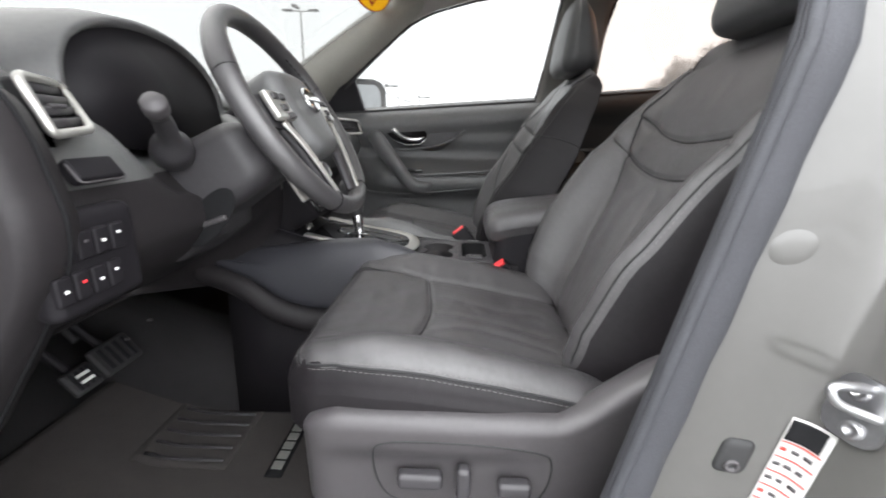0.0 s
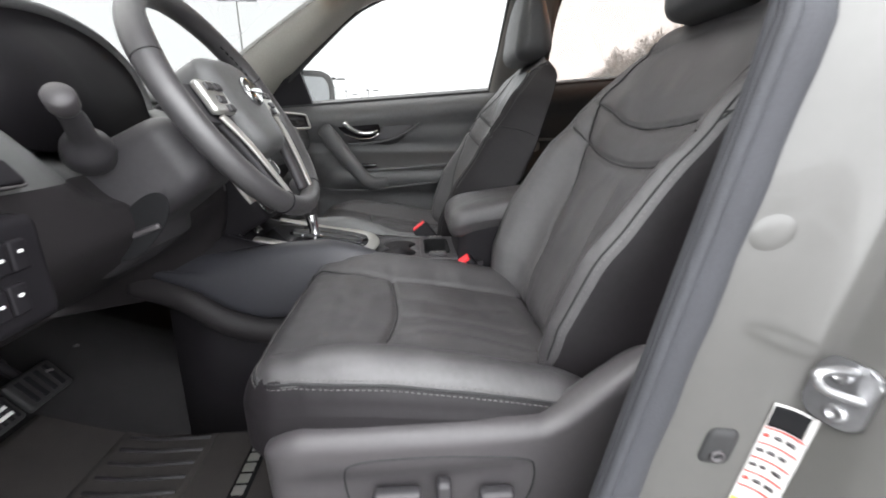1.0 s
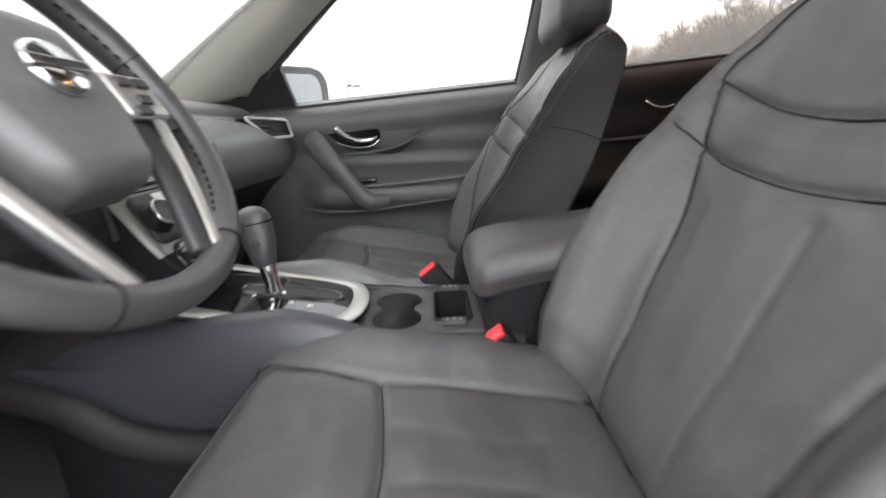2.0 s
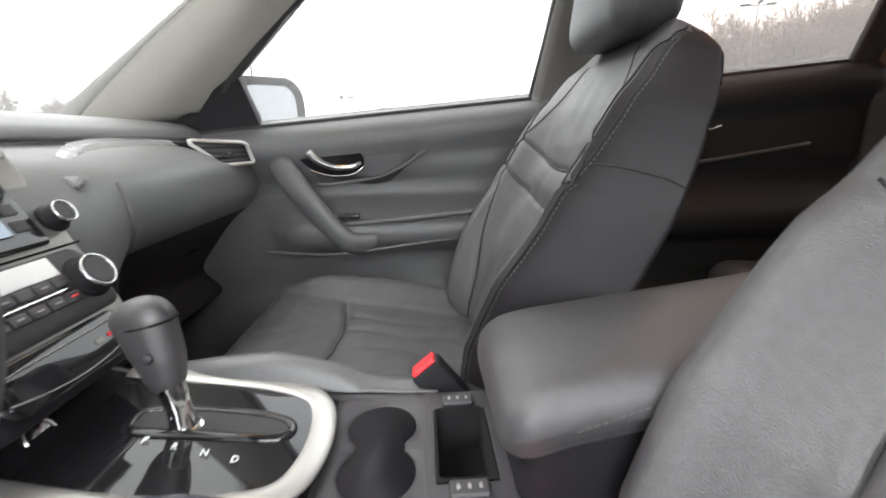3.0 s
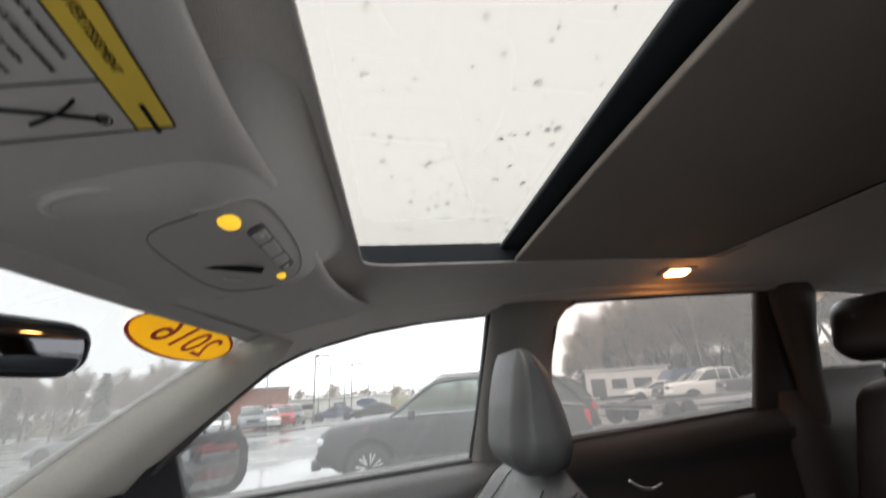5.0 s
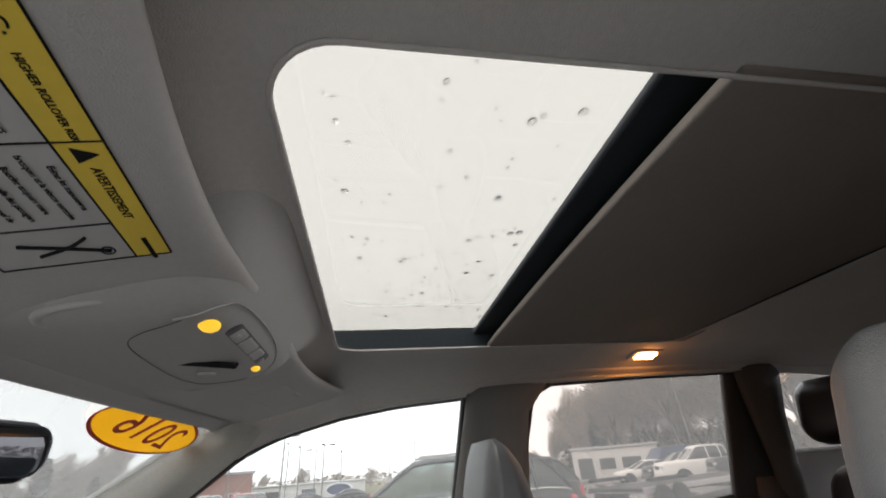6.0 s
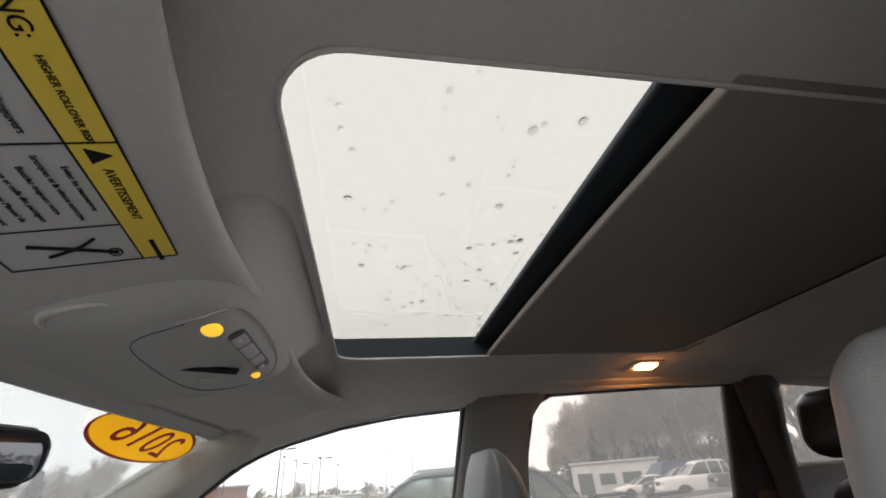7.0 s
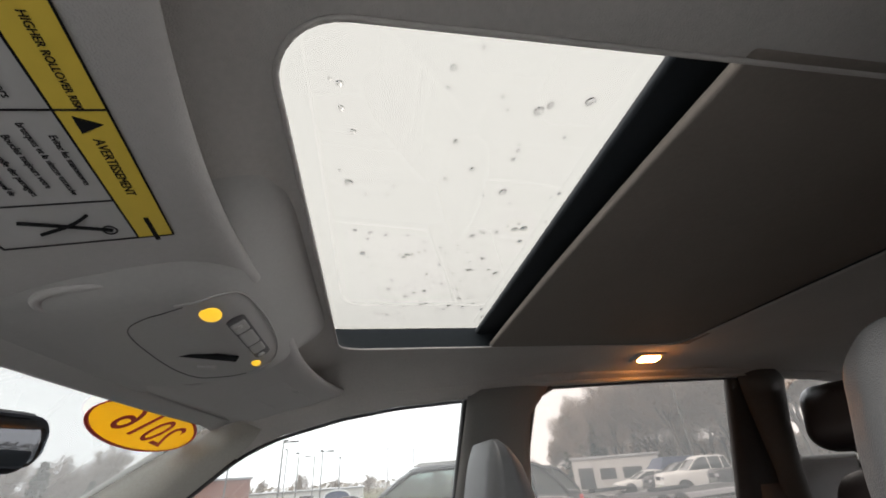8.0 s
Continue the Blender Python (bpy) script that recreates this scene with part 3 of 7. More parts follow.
# ---- driver's door, swung open ahead of the camera ----
def open_door():
    """The driver's door on its front hinge: painted skin, inner trim and a framed pane."""
    d = thing("driver_door", "silver driver's door with black trim, standing wide open", "car door", (-0.80, 0.87, 0.33))
    d.rotation_euler = (0, 0, radians(-72))

    def skin(x0):
        return lambda y, v: (x0 - 0.035 * math.sin(math.pi * v), -y, 0.02 + 0.76 * v)

    part("outer_skin", sheet(skin(-0.045), np.linspace(0.02, 1.04, 14), np.linspace(0, 1, 10), 0.02, 1), PAINT, d, "silver painted outer skin")
    part("inner_trim", sheet(lambda y, v: (0.030 + 0.05 * math.exp(-(((v - 0.60) / 0.07) ** 2)) + 0.03 * math.exp(-(((v - 0.22) / 0.14) ** 4)), -y, 0.03 + 0.74 * v), np.linspace(0.03, 1.03, 24), np.linspace(0, 1, 30), 0.03, -1), SOFT, d, "black inner trim with armrest")
    top = smooth_line([(0.10, 0.77), (0.34, 0.97), (0.60, 1.09), (0.95, 1.15), (1.02, 1.12), (1.03, 0.77)], 6)
    part("window_frame", tube([(0.24 * max(0.0, z - 0.78), -y, z) for y, z in top], 0.020, 8), RUBBER, d)
    pane = pydata([(0.24 * max(0.0, z - 0.78), -y, z) for y, z in top], [tuple(range(len(top)))], False)
    part("pane", pane, GLASS, d).visible_shadow = False


open_door()

# ---- driver's door opening: painted centre pillar with its seal ----
bpost = thing("centre_pillar", "pale silver painted door pillar with grey rubber seal", "car body", (-0.73, -0.2, 0.35))


POST = smooth_line([(-0.686, -0.112), (-0.697, -0.155), (-0.704, -0.190), (-0.7115, -0.212), (-0.725, -0.227), (-0.752, -0.235), (-0.790, -0.245), (-0.818, -0.27), (-0.830, -0.33), (-0.832, -0.42)], 5)


def post(z, q, proud=0.0):
    """A place on the painted pillar: height and share of the way round it."""
    i = q * (len(POST) - 1)
    a, b = POST[int(i)], POST[min(int(i) + 1, len(POST) - 1)]
    p = a + (b - a) * (i - int(i))
    d = b - a
    n = np.array((d[1], -d[0])) / max(np.linalg.norm(d), 1e-9)
    p = p + proud * n
    return (p[0] + max(0.0, z - 1.10) * 0.34, p[1] - 0.205 * (z - 0.664), z)


under("pillar_face", sheet(post, np.linspace(0.30, 1.55, 26), np.linspace(0, 0.999, 46), 0.04, 1), PAINT, bpost)


def seal_line(z, off, proud):
    up = max(0.0, z - 1.10) * 0.34
    return (-0.695 - proud + up, -0.098 + off - 0.205 * (z - 0.664), z)


zs = np.linspace(0.30, 1.50, 40)
under("door_seal", tube([seal_line(z, 0, 0.004) for z in zs], [0.022 + 0.001 * math.sin(z * 60) for z in zs], 12, flat=0.7), SEAL, bpost, "worn grey rubber door seal")
under("seal_lip", tube([seal_line(z, 0.018, 0.012) for z in zs], 0.006, 8), SEAL, bpost)
under("inner_trim", sheet(lambda z, s: (-0.69 + 0.03 * s + max(0, z - 1.1) * 0.34, -0.085 - 0.205 * (z - 0.664) - 0.16 * s, z), np.linspace(0.3, 1.5, 20), np.linspace(0, 1, 6), 0.01), SEAL, bpost, "dark inner pillar cover")
rocker = part("door_sill", moved(block(0.10, 1.5, 0.14, 0.03, 0.1), -0.74, 0.35, 0.33), PAINT)
tagged(rocker, "silver painted sill under the driver's door opening", "door sill", kind="structure")
tagged(part("rocker_right", moved(block(0.10, 3.2, 0.14, 0.03, 0.2), 0.76, -0.4, 0.33), PAINT), "silver sill under the passenger doors", "door sill", kind="structure")

# ---- front seats ----
BACK_TILT = 24.5


def seat(sgn, yoff, name, label, da=0.0):
    """A leather front seat; sgn is the side of the car that it stands on (outboard direction)."""
    cx, out = (0.335, 0.0) if sgn > 0 else (-0.318, 0.017)
    peak, edge_at = (0.72, 0.757) if sgn > 0 else (0.795, 0.83)  # bolster ridge and its seam, as shares of the half width
    root = thing(name, label, "car seat", (cx, 0.1 + yoff, 0.28))
    T = Matrix.Translation((cx, yoff, 0))
    C = Matrix.Translation((sgn * out, 0, 0))  # the cushion and its trim sit square on the rails

    def put(nm, me, material, text="", parent=None):
        me.transform(T)
        return under(nm, me, material, parent or root, text)

    # cushion; local x runs outboard with the sign
    S = 0.515
    seam_t = smooth_line([(-0.136, 0.160), (-0.06, 0.150), (0.03, 0.146), (0.138, 0.162)], 6)
    seam_in = [(-0.136, -0.2), (-0.136, 0.16), (-0.150, 0.24), (-0.165, 0.30), (-0.17, 0.36)]
    seam_out = [(0.138, -0.2), (0.138, 0.16), (0.160, 0.25), (0.185, 0.31)]
    crease = smooth_line([(0.02, 0.13), (0.015, 0.03), (0.03, -0.08)], 5)

    fold_a = smooth_line([(0.085, 0.140), (0.060, 0.060), (0.075, -0.040), (0.110, -0.120)], 5)
    fold_b = smooth_line([(-0.060, 0.135), (-0.045, 0.040), (-0.060, -0.070)], 5)

    def top(x, y):
        z = 0.695 + np.interp(y, [-0.2, -0.1, 0.05, 0.157, 0.26, 0.32, 0.36], [-0.055, -0.042, -0.012, 0.004, 0.012, 0.006, -0.012])
        side = np.abs(x)
        z += 0.036 * np.exp(-(((side - 0.205) / 0.052) ** 2)) * np.interp(y, [-0.2, 0.2, 0.36], [1, 1, 0.5])
        z -= 0.006 * np.exp(-((x / 0.09) ** 2)) * np.exp(-(((y - 0.03) / 0.1) ** 2))
        return z

    def cushion(P, N):
        x, y, z = P[:, 0].copy(), P[:, 1] + 0.115, P[:, 2].copy()
        t = (z + 0.075) / 0.15
        q = np.stack([x, y], 1)
        groove = 0.0065 * np.exp(-((near(q, seam_t) / 0.0042) ** 2)) + 0.0065 * np.exp(-((near(q, seam_in) / 0.0042) ** 2)) + 0.0045 * np.exp(-((near(q, seam_out) / 0.006) ** 2)) + 0.0035 * np.exp(-((near(q, crease) / 0.007) ** 2)) + 0.0028 * np.exp(-((near(q, fold_a) / 0.009) ** 2)) + 0.0022 * np.exp(-((near(q, fold_b) / 0.010) ** 2))
        puff = 0.005 * np.minimum(1, np.minimum(near(q, seam_t), np.minimum(near(q, seam_in), near(q, seam_out))) / 0.05)
        wrinkle = np.array([0.0048 * noise.noise((float(a) * 9, float(b) * 14, 0.3)) + 0.0020 * noise.noise((float(a) * 26, float(b) * 34, 1.7)) for a, b in zip(x, y)])
        up = np.clip((N[:, 2] - 0.35) / 0.5, 0, 1)
        zt = top(x, y) + up * (puff - groove + wrinkle)
        base = 0.575
        Z = base + (zt - base) * np.clip(t, 0, 1)
        sag = 0.010 * np.clip(-N[:, 2], 0, 1)
        edge = np.exp(-(((t - 0.80) / 0.035) ** 2)) * (1 - up) * 0.003
        k = 1 - 0.06 * np.clip((y - 0.18) / 0.18, 0, 1) ** 2
        X = x * k - np.sign(x) * edge
        return np.stack([sgn * X, y - 0.035 * np.abs(x / 0.26) ** 3 * (y > 0.2) * np.clip((y - 0.2) / 0.15, 0, 1), Z + sag], 1)

    def shade_sides(me, beyond):
        """Side faces take a darker grained hide, their shade put in its colour."""
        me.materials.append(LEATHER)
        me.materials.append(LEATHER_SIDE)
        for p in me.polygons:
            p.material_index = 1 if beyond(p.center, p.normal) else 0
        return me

    pad = block(S, 0.50, 0.15, (0.040, 0.055, 0.040), 0.006, cushion)
    for nm, line in (("seam", seam_t), ("seam", seam_in)):
        pts = [h[0] + Vector((0, 0, 0.0012)) for h in on_surface(pad, [(sgn * p[0], p[1], 1.2) for p in smooth_line([(q[0], q[1], 0) for q in line], 6)], (0, 0, -1)) if h[1].z > 0.2 and h[0].z > 0.6]
        put(nm, placed(tube(pts, 0.0016, 5), C), SEAMLINE)

    def welt(x, y):
        return 0.575 + (float(top(np.array([x]), y)[0]) - 0.575) * 0.945

    edge = on_surface(pad, [(sgn * 0.6, y, welt(0.245, y)) for y in np.linspace(-0.115, 0.30, 70)], (-sgn, 0, 0))
    shade_sides(pad, lambda c, n: n.z < 0.80 and c.z < welt(c.x, c.y + 0.035 * (abs(c.x) / 0.26) ** 3 * min(1.0, max(0.0, (c.y - 0.2) / 0.15))))
    nose = on_surface(pad, [(sgn * x, 0.8, welt(abs(x), 0.33) - 0.004) for x in np.linspace(0.222, -0.222, 50)], (0, -1, 0))
    for line in (edge, nose):
        for k in (-0.0055, 0.0055):
            put("stitching", placed(stitches([h[0] + h[1] * 0.0008 + h[1].cross(Vector((0, 1, 0) if line is edge else (1, 0, 0))).normalized() * k for h in line]), C), THREAD, "pale grey twin stitching")
        put("seam", placed(tube([h[0] for h in line], 0.0022, 6), C), SEAMLINE)
    put("cushion", placed(pad, C), None, "black leather cushion, creased and seamed")

    # backrest, in its own leaning frame: a runs up the back, b towards the front
    L = 0.642  # length of the back
    M = T @ pose(0, -0.115, 0.625, BACK_TILT, 0, 0)
    long_in = smooth_line([(-0.130 + out, 0.0), (-0.140 + 1.3 * out, 0.12), (-0.172 + 2 * out, 0.27), (-0.190 + out, 0.385 + da), (-0.188, 0.46 + da), (-0.180, 0.53), (-0.160, 0.63)], 6)
    cross = [(x, a + da) for x, a, *_ in smooth_line([(-0.205, 0.393), (-0.190, 0.385), (-0.13, 0.358), (0, 0.342), (0.13, 0.358), (0.190, 0.385), (0.205, 0.393)], 5)]
    smile = [(x, a + da) for x, a, *_ in smooth_line([(-0.188, 0.455), (-0.10, 0.425), (0, 0.413), (0.10, 0.425), (0.188, 0.455)], 5)]
    panel = [(0.02, 0.325), (0.03, 0.2), (0.03, 0.05)]
    seams = [(long_in, 0.006), ([(-x, a) for x, a in long_in], 0.006), (cross, 0.006), (smile, 0.006), (panel, 0.003)]

    def half_width(a):
        return np.interp(a, [0, 0.08, 0.25, 0.38, 0.46, 0.52, 0.56, 0.595, 0.62, 0.642], [0.230, 0.250, 0.270, 0.276, 0.269, 0.258, 0.245, 0.226, 0.204, 0.175])

    def front(x, a):
        s = np.abs(x) / half_width(a)
        b = 0.002 - 0.070 * np.clip((s - peak - 0.04) / (0.96 - peak), 0, 1) ** 1.3 + (0.078 if sgn > 0 else 0.084) * np.exp(-(((s - peak) / (0.17 if sgn > 0 else 0.15)) ** 2)) * np.interp(a, [0, 0.1, 0.22, 0.36, 0.45, 0.53, 0.62], [0.75, 1.0, 1.0, 0.80, 0.55, 0.28, 0.05])
        b += np.interp(a, [0, 0.1, 0.2, 0.35, 0.5, 0.6], [0.0, 0.012, 0.016, 0.008, -0.004, -0.02])
        if sgn > 0:  # the shoulders swell forward
            b += np.interp(a, [0.3, 0.4, 0.5, 0.58, 0.62], [0, 0.010, 0.026, 0.034, 0.028])
        return b

    def ridge_at(a):
        return float(half_width(a)) * (edge_at + (float(np.interp(a, [0.4, 0.45, 0.5, 0.59], [0, -0.10, -0.20, -0.36])) if sgn > 0 else 0))

    def back(P, N):
        x, b, a = P[:, 0] / 0.25, P[:, 1], P[:, 2] + L / 2
        hw = half_width(a)
        f = np.clip((-b + 0.055) / 0.11, 0, 1)
        X = x * hw * (1 - 0.16 * (1 - f) ** 2)
        q = np.stack([X, a], 1)
        face = np.clip((-N[:, 1] - 0.35) / 0.5, 0, 1)
        g, d = 0, np.full(len(X), 1.0)
        for line, depth in seams:
            nd = near(q, line)
            g = g + depth * np.exp(-((nd / 0.0042) ** 2))
            d = np.minimum(d, nd)
        wr = np.array([0.004 * noise.noise((float(i) * 8, float(j) * 9, 4.1)) + 0.0016 * noise.noise((float(i) * 26, float(j) * 18, 2.2)) for i, j in zip(X, a)])
        fb = front(X, a) + face * (0.005 * np.minimum(1, d / 0.045) - g + wr)
        rear = np.interp(a, [0, 0.27, 0.37, 0.47, 0.56, 0.632], [-0.066, -0.068, -0.068, -0.050, -0.024, 0.0]) - 0.012 * (1 - np.clip(np.abs(x), 0, 1) ** 2)
        B = rear + (fb - rear) * f
        tip = np.clip((a - 0.40) / 0.24, 0, 1)
        return np.stack([sgn * X, B, a - tip * (0.030 * (1 - f) ** 2 + 0.016 * x**2)], 1)

    me = shade_sides(block(0.50, 0.11, L, (0.080, 0.054, 0.062), 0.006, back), lambda c, n: abs(c.x) > edge_at * half_width(min(c.z, 0.59)))

    def trail(nm, pts, material, r=0.0014):
        t = tube(pts, r, 5)
        t.transform(M)
        under(nm, t, material, root)

    for line, depth in seams[:4]:
        pts = [h[0] + Vector((0, 0.0012, 0)) for h in on_surface(me, [(sgn * p[0], 0.6, p[1]) for p in smooth_line([(q[0], q[1], 0) for q in line], 3)], (0, -1, 0)) if abs(h[1].y) > 0.15]
        if len(pts) > 3:
            trail("seam", pts, SEAMLINE)
    for side in (-1, 1):
        ridge = on_surface(me, [(sgn * side * ridge_at(a), 0.5, a) for a in np.linspace(0.05, 0.59, 90)], (0, -1, 0))
        trail("seam", [h[0] for h in ridge], SEAMLINE, 0.0017)
        low = [h for h in ridge if h[0].z < 0.40 + da]
        fork = on_surface(me, [(sgn * side * float(half_width(a)) * (edge_at + (0.028 if sgn > 0 else 0.06) * math.sin(math.pi * k)), 0.5, a) for k, a in zip(np.linspace(0.0, 0.92, 40), np.linspace(0.405 + da, 0.595, 40))], (0, -1, 0))
        ridge = low
        for k in (-0.0065, 0.0065):
            st = stitches([h[0] + h[1] * 0.0008 + Vector((sgn * side * k * 0.7, -k * 0.7, 0)) for h in ridge])
            st.transform(M)
            under("stitching", st, THREAD, root, "pale grey twin stitching")
        trail("seam", [h[0] for h in fork], SEAMLINE, 0.0013)
        st = stitches([h[0] + h[1] * 0.0008 + Vector((sgn * side * 0.006, -0.003, 0)) for h in fork])
        st.transform(M)
        under("stitching", st, THREAD, root, "pale grey stitching")
        ja = 0.418 + da
        chev = [h[0] for h in on_surface(me, [(sgn * side * float(half_width(ja)) * k, 0.5, ja + 0.020 * math.sin(math.pi * 0.5 * (k - edge_at) / (0.93 - edge_at))) for k in np.linspace(edge_at, 0.93, 14)], (0, -1, 0))]
        chev += [h[0] for h in on_surface(me, [(sgn * side * 0.6, b, ja + 0.020 - 0.12 * (chev[-1].y - b)) for b in np.linspace(chev[-1].y - 0.006, -0.040, 14)], (-sgn * side, 0, 0))]
        if len(chev) > 3:
            trail("seam", chev, SEAMLINE, 0.0014)
    me.transform(M)
    under("backrest", me, None, root, "black leather backrest with crossing seams")

    # headrest on two chrome posts
    HH = 0.198 if sgn > 0 else 0.235  # height of the pad
    HM = M @ Matrix.Translation((0, 0.020 if sgn > 0 else -0.012, 0.612 if sgn > 0 else 0.622)) @ pose(0, 0, 0, -24.5 if sgn > 0 else -16.0, 0, 0)

    def rest(P, N):
        x, b, a = P[:, 0], P[:, 1] / 0.056, (P[:, 2] + HH / 2) * 0.192 / HH
        k = np.interp(a, [0, 0.05, 0.12, 0.17, 0.192], [0.95, 1.0, 0.99, 0.93, 0.86])
        f = np.interp(a, [0, 0.10, 0.192], [0.062, 0.050, 0.030]) - 0.006 * (x / 0.11) ** 2
        r = np.interp(a, [0, 0.05, 0.093, 0.149, 0.18, 0.192], [-0.057, -0.055, -0.047, -0.030, -0.012, 0.002]) + 0.010 * (x / 0.11) ** 4
        B = r + (f - r) * (b + 1) / 2
        g = 0.0012 * np.exp(-(((np.abs(x) - 0.101) / 0.004) ** 2)) * np.clip((N[:, 1] - 0.1) / 0.5, 0, 1)
        return np.stack([sgn * x * k, B - g, a * HH / 0.192], 1)

    me = block(0.248 if sgn > 0 else 0.230, 0.112, HH, (0.044, 0.034, 0.044), 0.005, rest)
    me.transform(HM)
    head = under("headrest", me, HEADHIDE, root, "padded black wedge-shaped headrest")
    for x in (-0.062, 0.062):
        p = lathe([(0.006, -0.075), (0.006, 0.03)], 12)
        p.transform(HM @ Matrix.Translation((x, -0.030, 0.0)))
        under("headrest_post", p, CHROME, root, "chrome post")
        c = lathe([(0.0085, -0.030), (0.0085, -0.014), (0.008, -0.010), (0.006, -0.010)], 14)
        c.transform(HM @ Matrix.Translation((x, -0.030, 0.004)))
        under("post_collar", c, DARK, root)

    # side shield in plastic, rising behind to the recliner
    def shield(P, N):
        x, y, z = P[:, 0], P[:, 1], P[:, 2]
        rise = np.interp(y, [-0.25, -0.227, -0.166, -0.128, -0.10, 0.0, 0.2, 0.25], [0.122, 0.107, 0.060, 0.028, 0.014, 0.012, 0.010, 0.0])
        low = np.interp(y, [-0.2, 0.0, 0.2, 0.28], [0.05, 0.0, 0.0, 0.03])
        t = np.clip((z + 0.09) / 0.18, 0, 1)
        dish = -0.012 * np.exp(-(((y - 0.07) / 0.14) ** 6)) * np.exp(-(((z + 0.02) / 0.055) ** 6)) * (N[:, 0] > 0.5)
        return np.stack([sgn * (x + dish - 0.012 * (1 - t)), y, z + rise * t + low * (1 - t)], 1)

    me = block(0.055, 0.50, 0.18, (0.024, 0.05, 0.022), 0.009, shield)
    me.transform(Matrix.Translation((sgn * (0.252 + out), 0.055, 0.560)))
    if sgn < 0:
        line = smooth_line([(0.205, 0.600), (0.185, 0.624), (0.08, 0.627), (-0.015, 0.617), (-0.036, 0.598), (-0.030, 0.545), (0.0, 0.512), (0.09, 0.502), (0.175, 0.512), (0.202, 0.548)], 6, True)
        groove = [h[0] for h in on_surface(me, [(sgn * 0.6, y, z) for y, z in line], (-sgn, 0, 0))]
        put("panel_groove", tube(groove, 0.0016, 6, True), SEAMLINE)
        for y, w, h, z, nm in ((0.140, 0.062, 0.024, 0.568, "slide_switch"), (0.081, 0.020, 0.048, 0.568, "recline_switch"), (0.012, 0.046, 0.024, 0.560, "lumbar_switch")):
            sw = block(0.020, w, h, 0.007, 0.01)
            sw.transform(Matrix.Translation((sgn * (0.278 + out), y, z)))
            s = put(nm, sw, HARD, "black power seat switch")
            hl = block(0.003, w * 0.8, 0.003, 0.0014, 0.02)
            hl.transform(Matrix.Translation((sgn * (0.2885 + out), y, z + h * 0.40)))
            put("switch_edge", hl, TRIM_GREY, parent=s)
    put("side_shield", me, TRIM_GREY, "charcoal plastic side shield")
    for side in (-1, 1):
        me = block(0.05, 0.52, 0.05, 0.015, 0.1)
        me.transform(Matrix.Translation((side * 0.19, 0.07, 0.318)))
        put("seat_rail", me, DARK, "black steel seat rail")
    me = block(0.42, 0.42, 0.25, 0.03, 0.1)
    me.transform(Matrix.Translation((0, 0.06, 0.45)))
    put("seat_frame", me, DARK)
    return root


seat(-1, 0.0, "bucket_seat_unit", "black leather driver's seat with power switches and pale stitching", 0.012)
seat(1, 0.11, "bucket_seat_unit", "black leather front passenger seat with pale stitching", -0.02)

# ---- dashboard ----
dash = thing("dashboard", "black soft-touch dashboard with silver-rimmed air vents", "dashboard", (0, 0.8, 0.9))


def dash_profile(x):
    """Section of the dash (y, z) at a place across the car; it dips for the instruments."""
    dip = 0.075 * math.exp(-(((x + 0.335) / 0.165) ** 6))
    pts = [(1.06, 1.105), (0.90, 1.118), (0.78, 1.114), (0.70, 1.102), (0.662, 1.088), (0.648, 1.076), (0.646, 1.066), (0.652, 1.060), (0.640, 1.055), (0.605, 1.048), (0.570, 1.032), (0.540, 1.000), (0.522, 0.962), (0.513, 0.92), (0.512, 0.87), (0.522, 0.82), (0.548, 0.76), (0.59, 0.70), (0.66, 0.655), (0.78, 0.63), (1.0, 0.62)]
    if x > 0.16:
        k = min(1.0, (x - 0.16) / 0.09)
        low = [(0.536, 1.006), (0.524, 0.968), (0.528, 0.932), (0.556, 0.893), (0.604, 0.850), (0.655, 0.79), (0.70, 0.72)]
        pts[11:18] = [(a + (c - a) * k, b + (d - b) * k) for (a, b), (c, d) in zip(pts[11:18], low)]
    if x < -0.12:
        cut = min(1.0, (-x - 0.12) / 0.06)
        pts = [(y + cut * 1.1 * max(0.0, 0.85 - z) if y < 0.78 else y + cut * 0.1, z) for y, z in pts]
    return [(y, z - dip * max(0.0, min(1.0, (0.72 - y) / 0.06)) * max(0.0, min(1.0, (z - 0.90) / 0.1))) for y, z in pts]


@functools.lru_cache(None)
def dash_line(x):
    return smooth_line([(0, *p) for p in dash_profile(x)], 6)


def dash_fn(x, v):
    pts = dash_line(float(x))
    p = pts[int(round(v * (len(pts) - 1)))]
    return (x, p[1], p[2])


npts = len(dash_line(0.0))
VENT_R = [(0.545, 0.592, 1.060), (0.658, 0.512, 1.052), (0.662, 0.500, 1.004), (0.600, 0.548, 1.002)]
VENT_L = [(-0.590, 0.522, 1.019), (-0.655, 0.505, 1.014), (-0.655, 0.530, 1.071), (-0.560, 0.577, 1.069)]


def pierced(me, corners):
    """Cuts a vent's opening out of a skin."""
    C = [Vector(c) for c in corners]
    mid = sum(C, Vector()) / 4
    n = (C[2] - C[0]).cross(C[3] - C[1]).normalized()
    bm = bmesh.new()
    bm.from_mesh(me)

    def inside(p):
        if abs((p - mid).dot(n)) > 0.075:
            return False
        side = [(b - a).cross(p - a).dot(n) > 0 for a, b in zip(C, C[1:] + C[:1])]
        return all(side) or not any(side)

    bmesh.ops.delete(bm, geom=[f for f in bm.faces if inside(f.calc_center_median())], context="FACES")
    bm.to_mesh(me)
    bm.free()
    return me


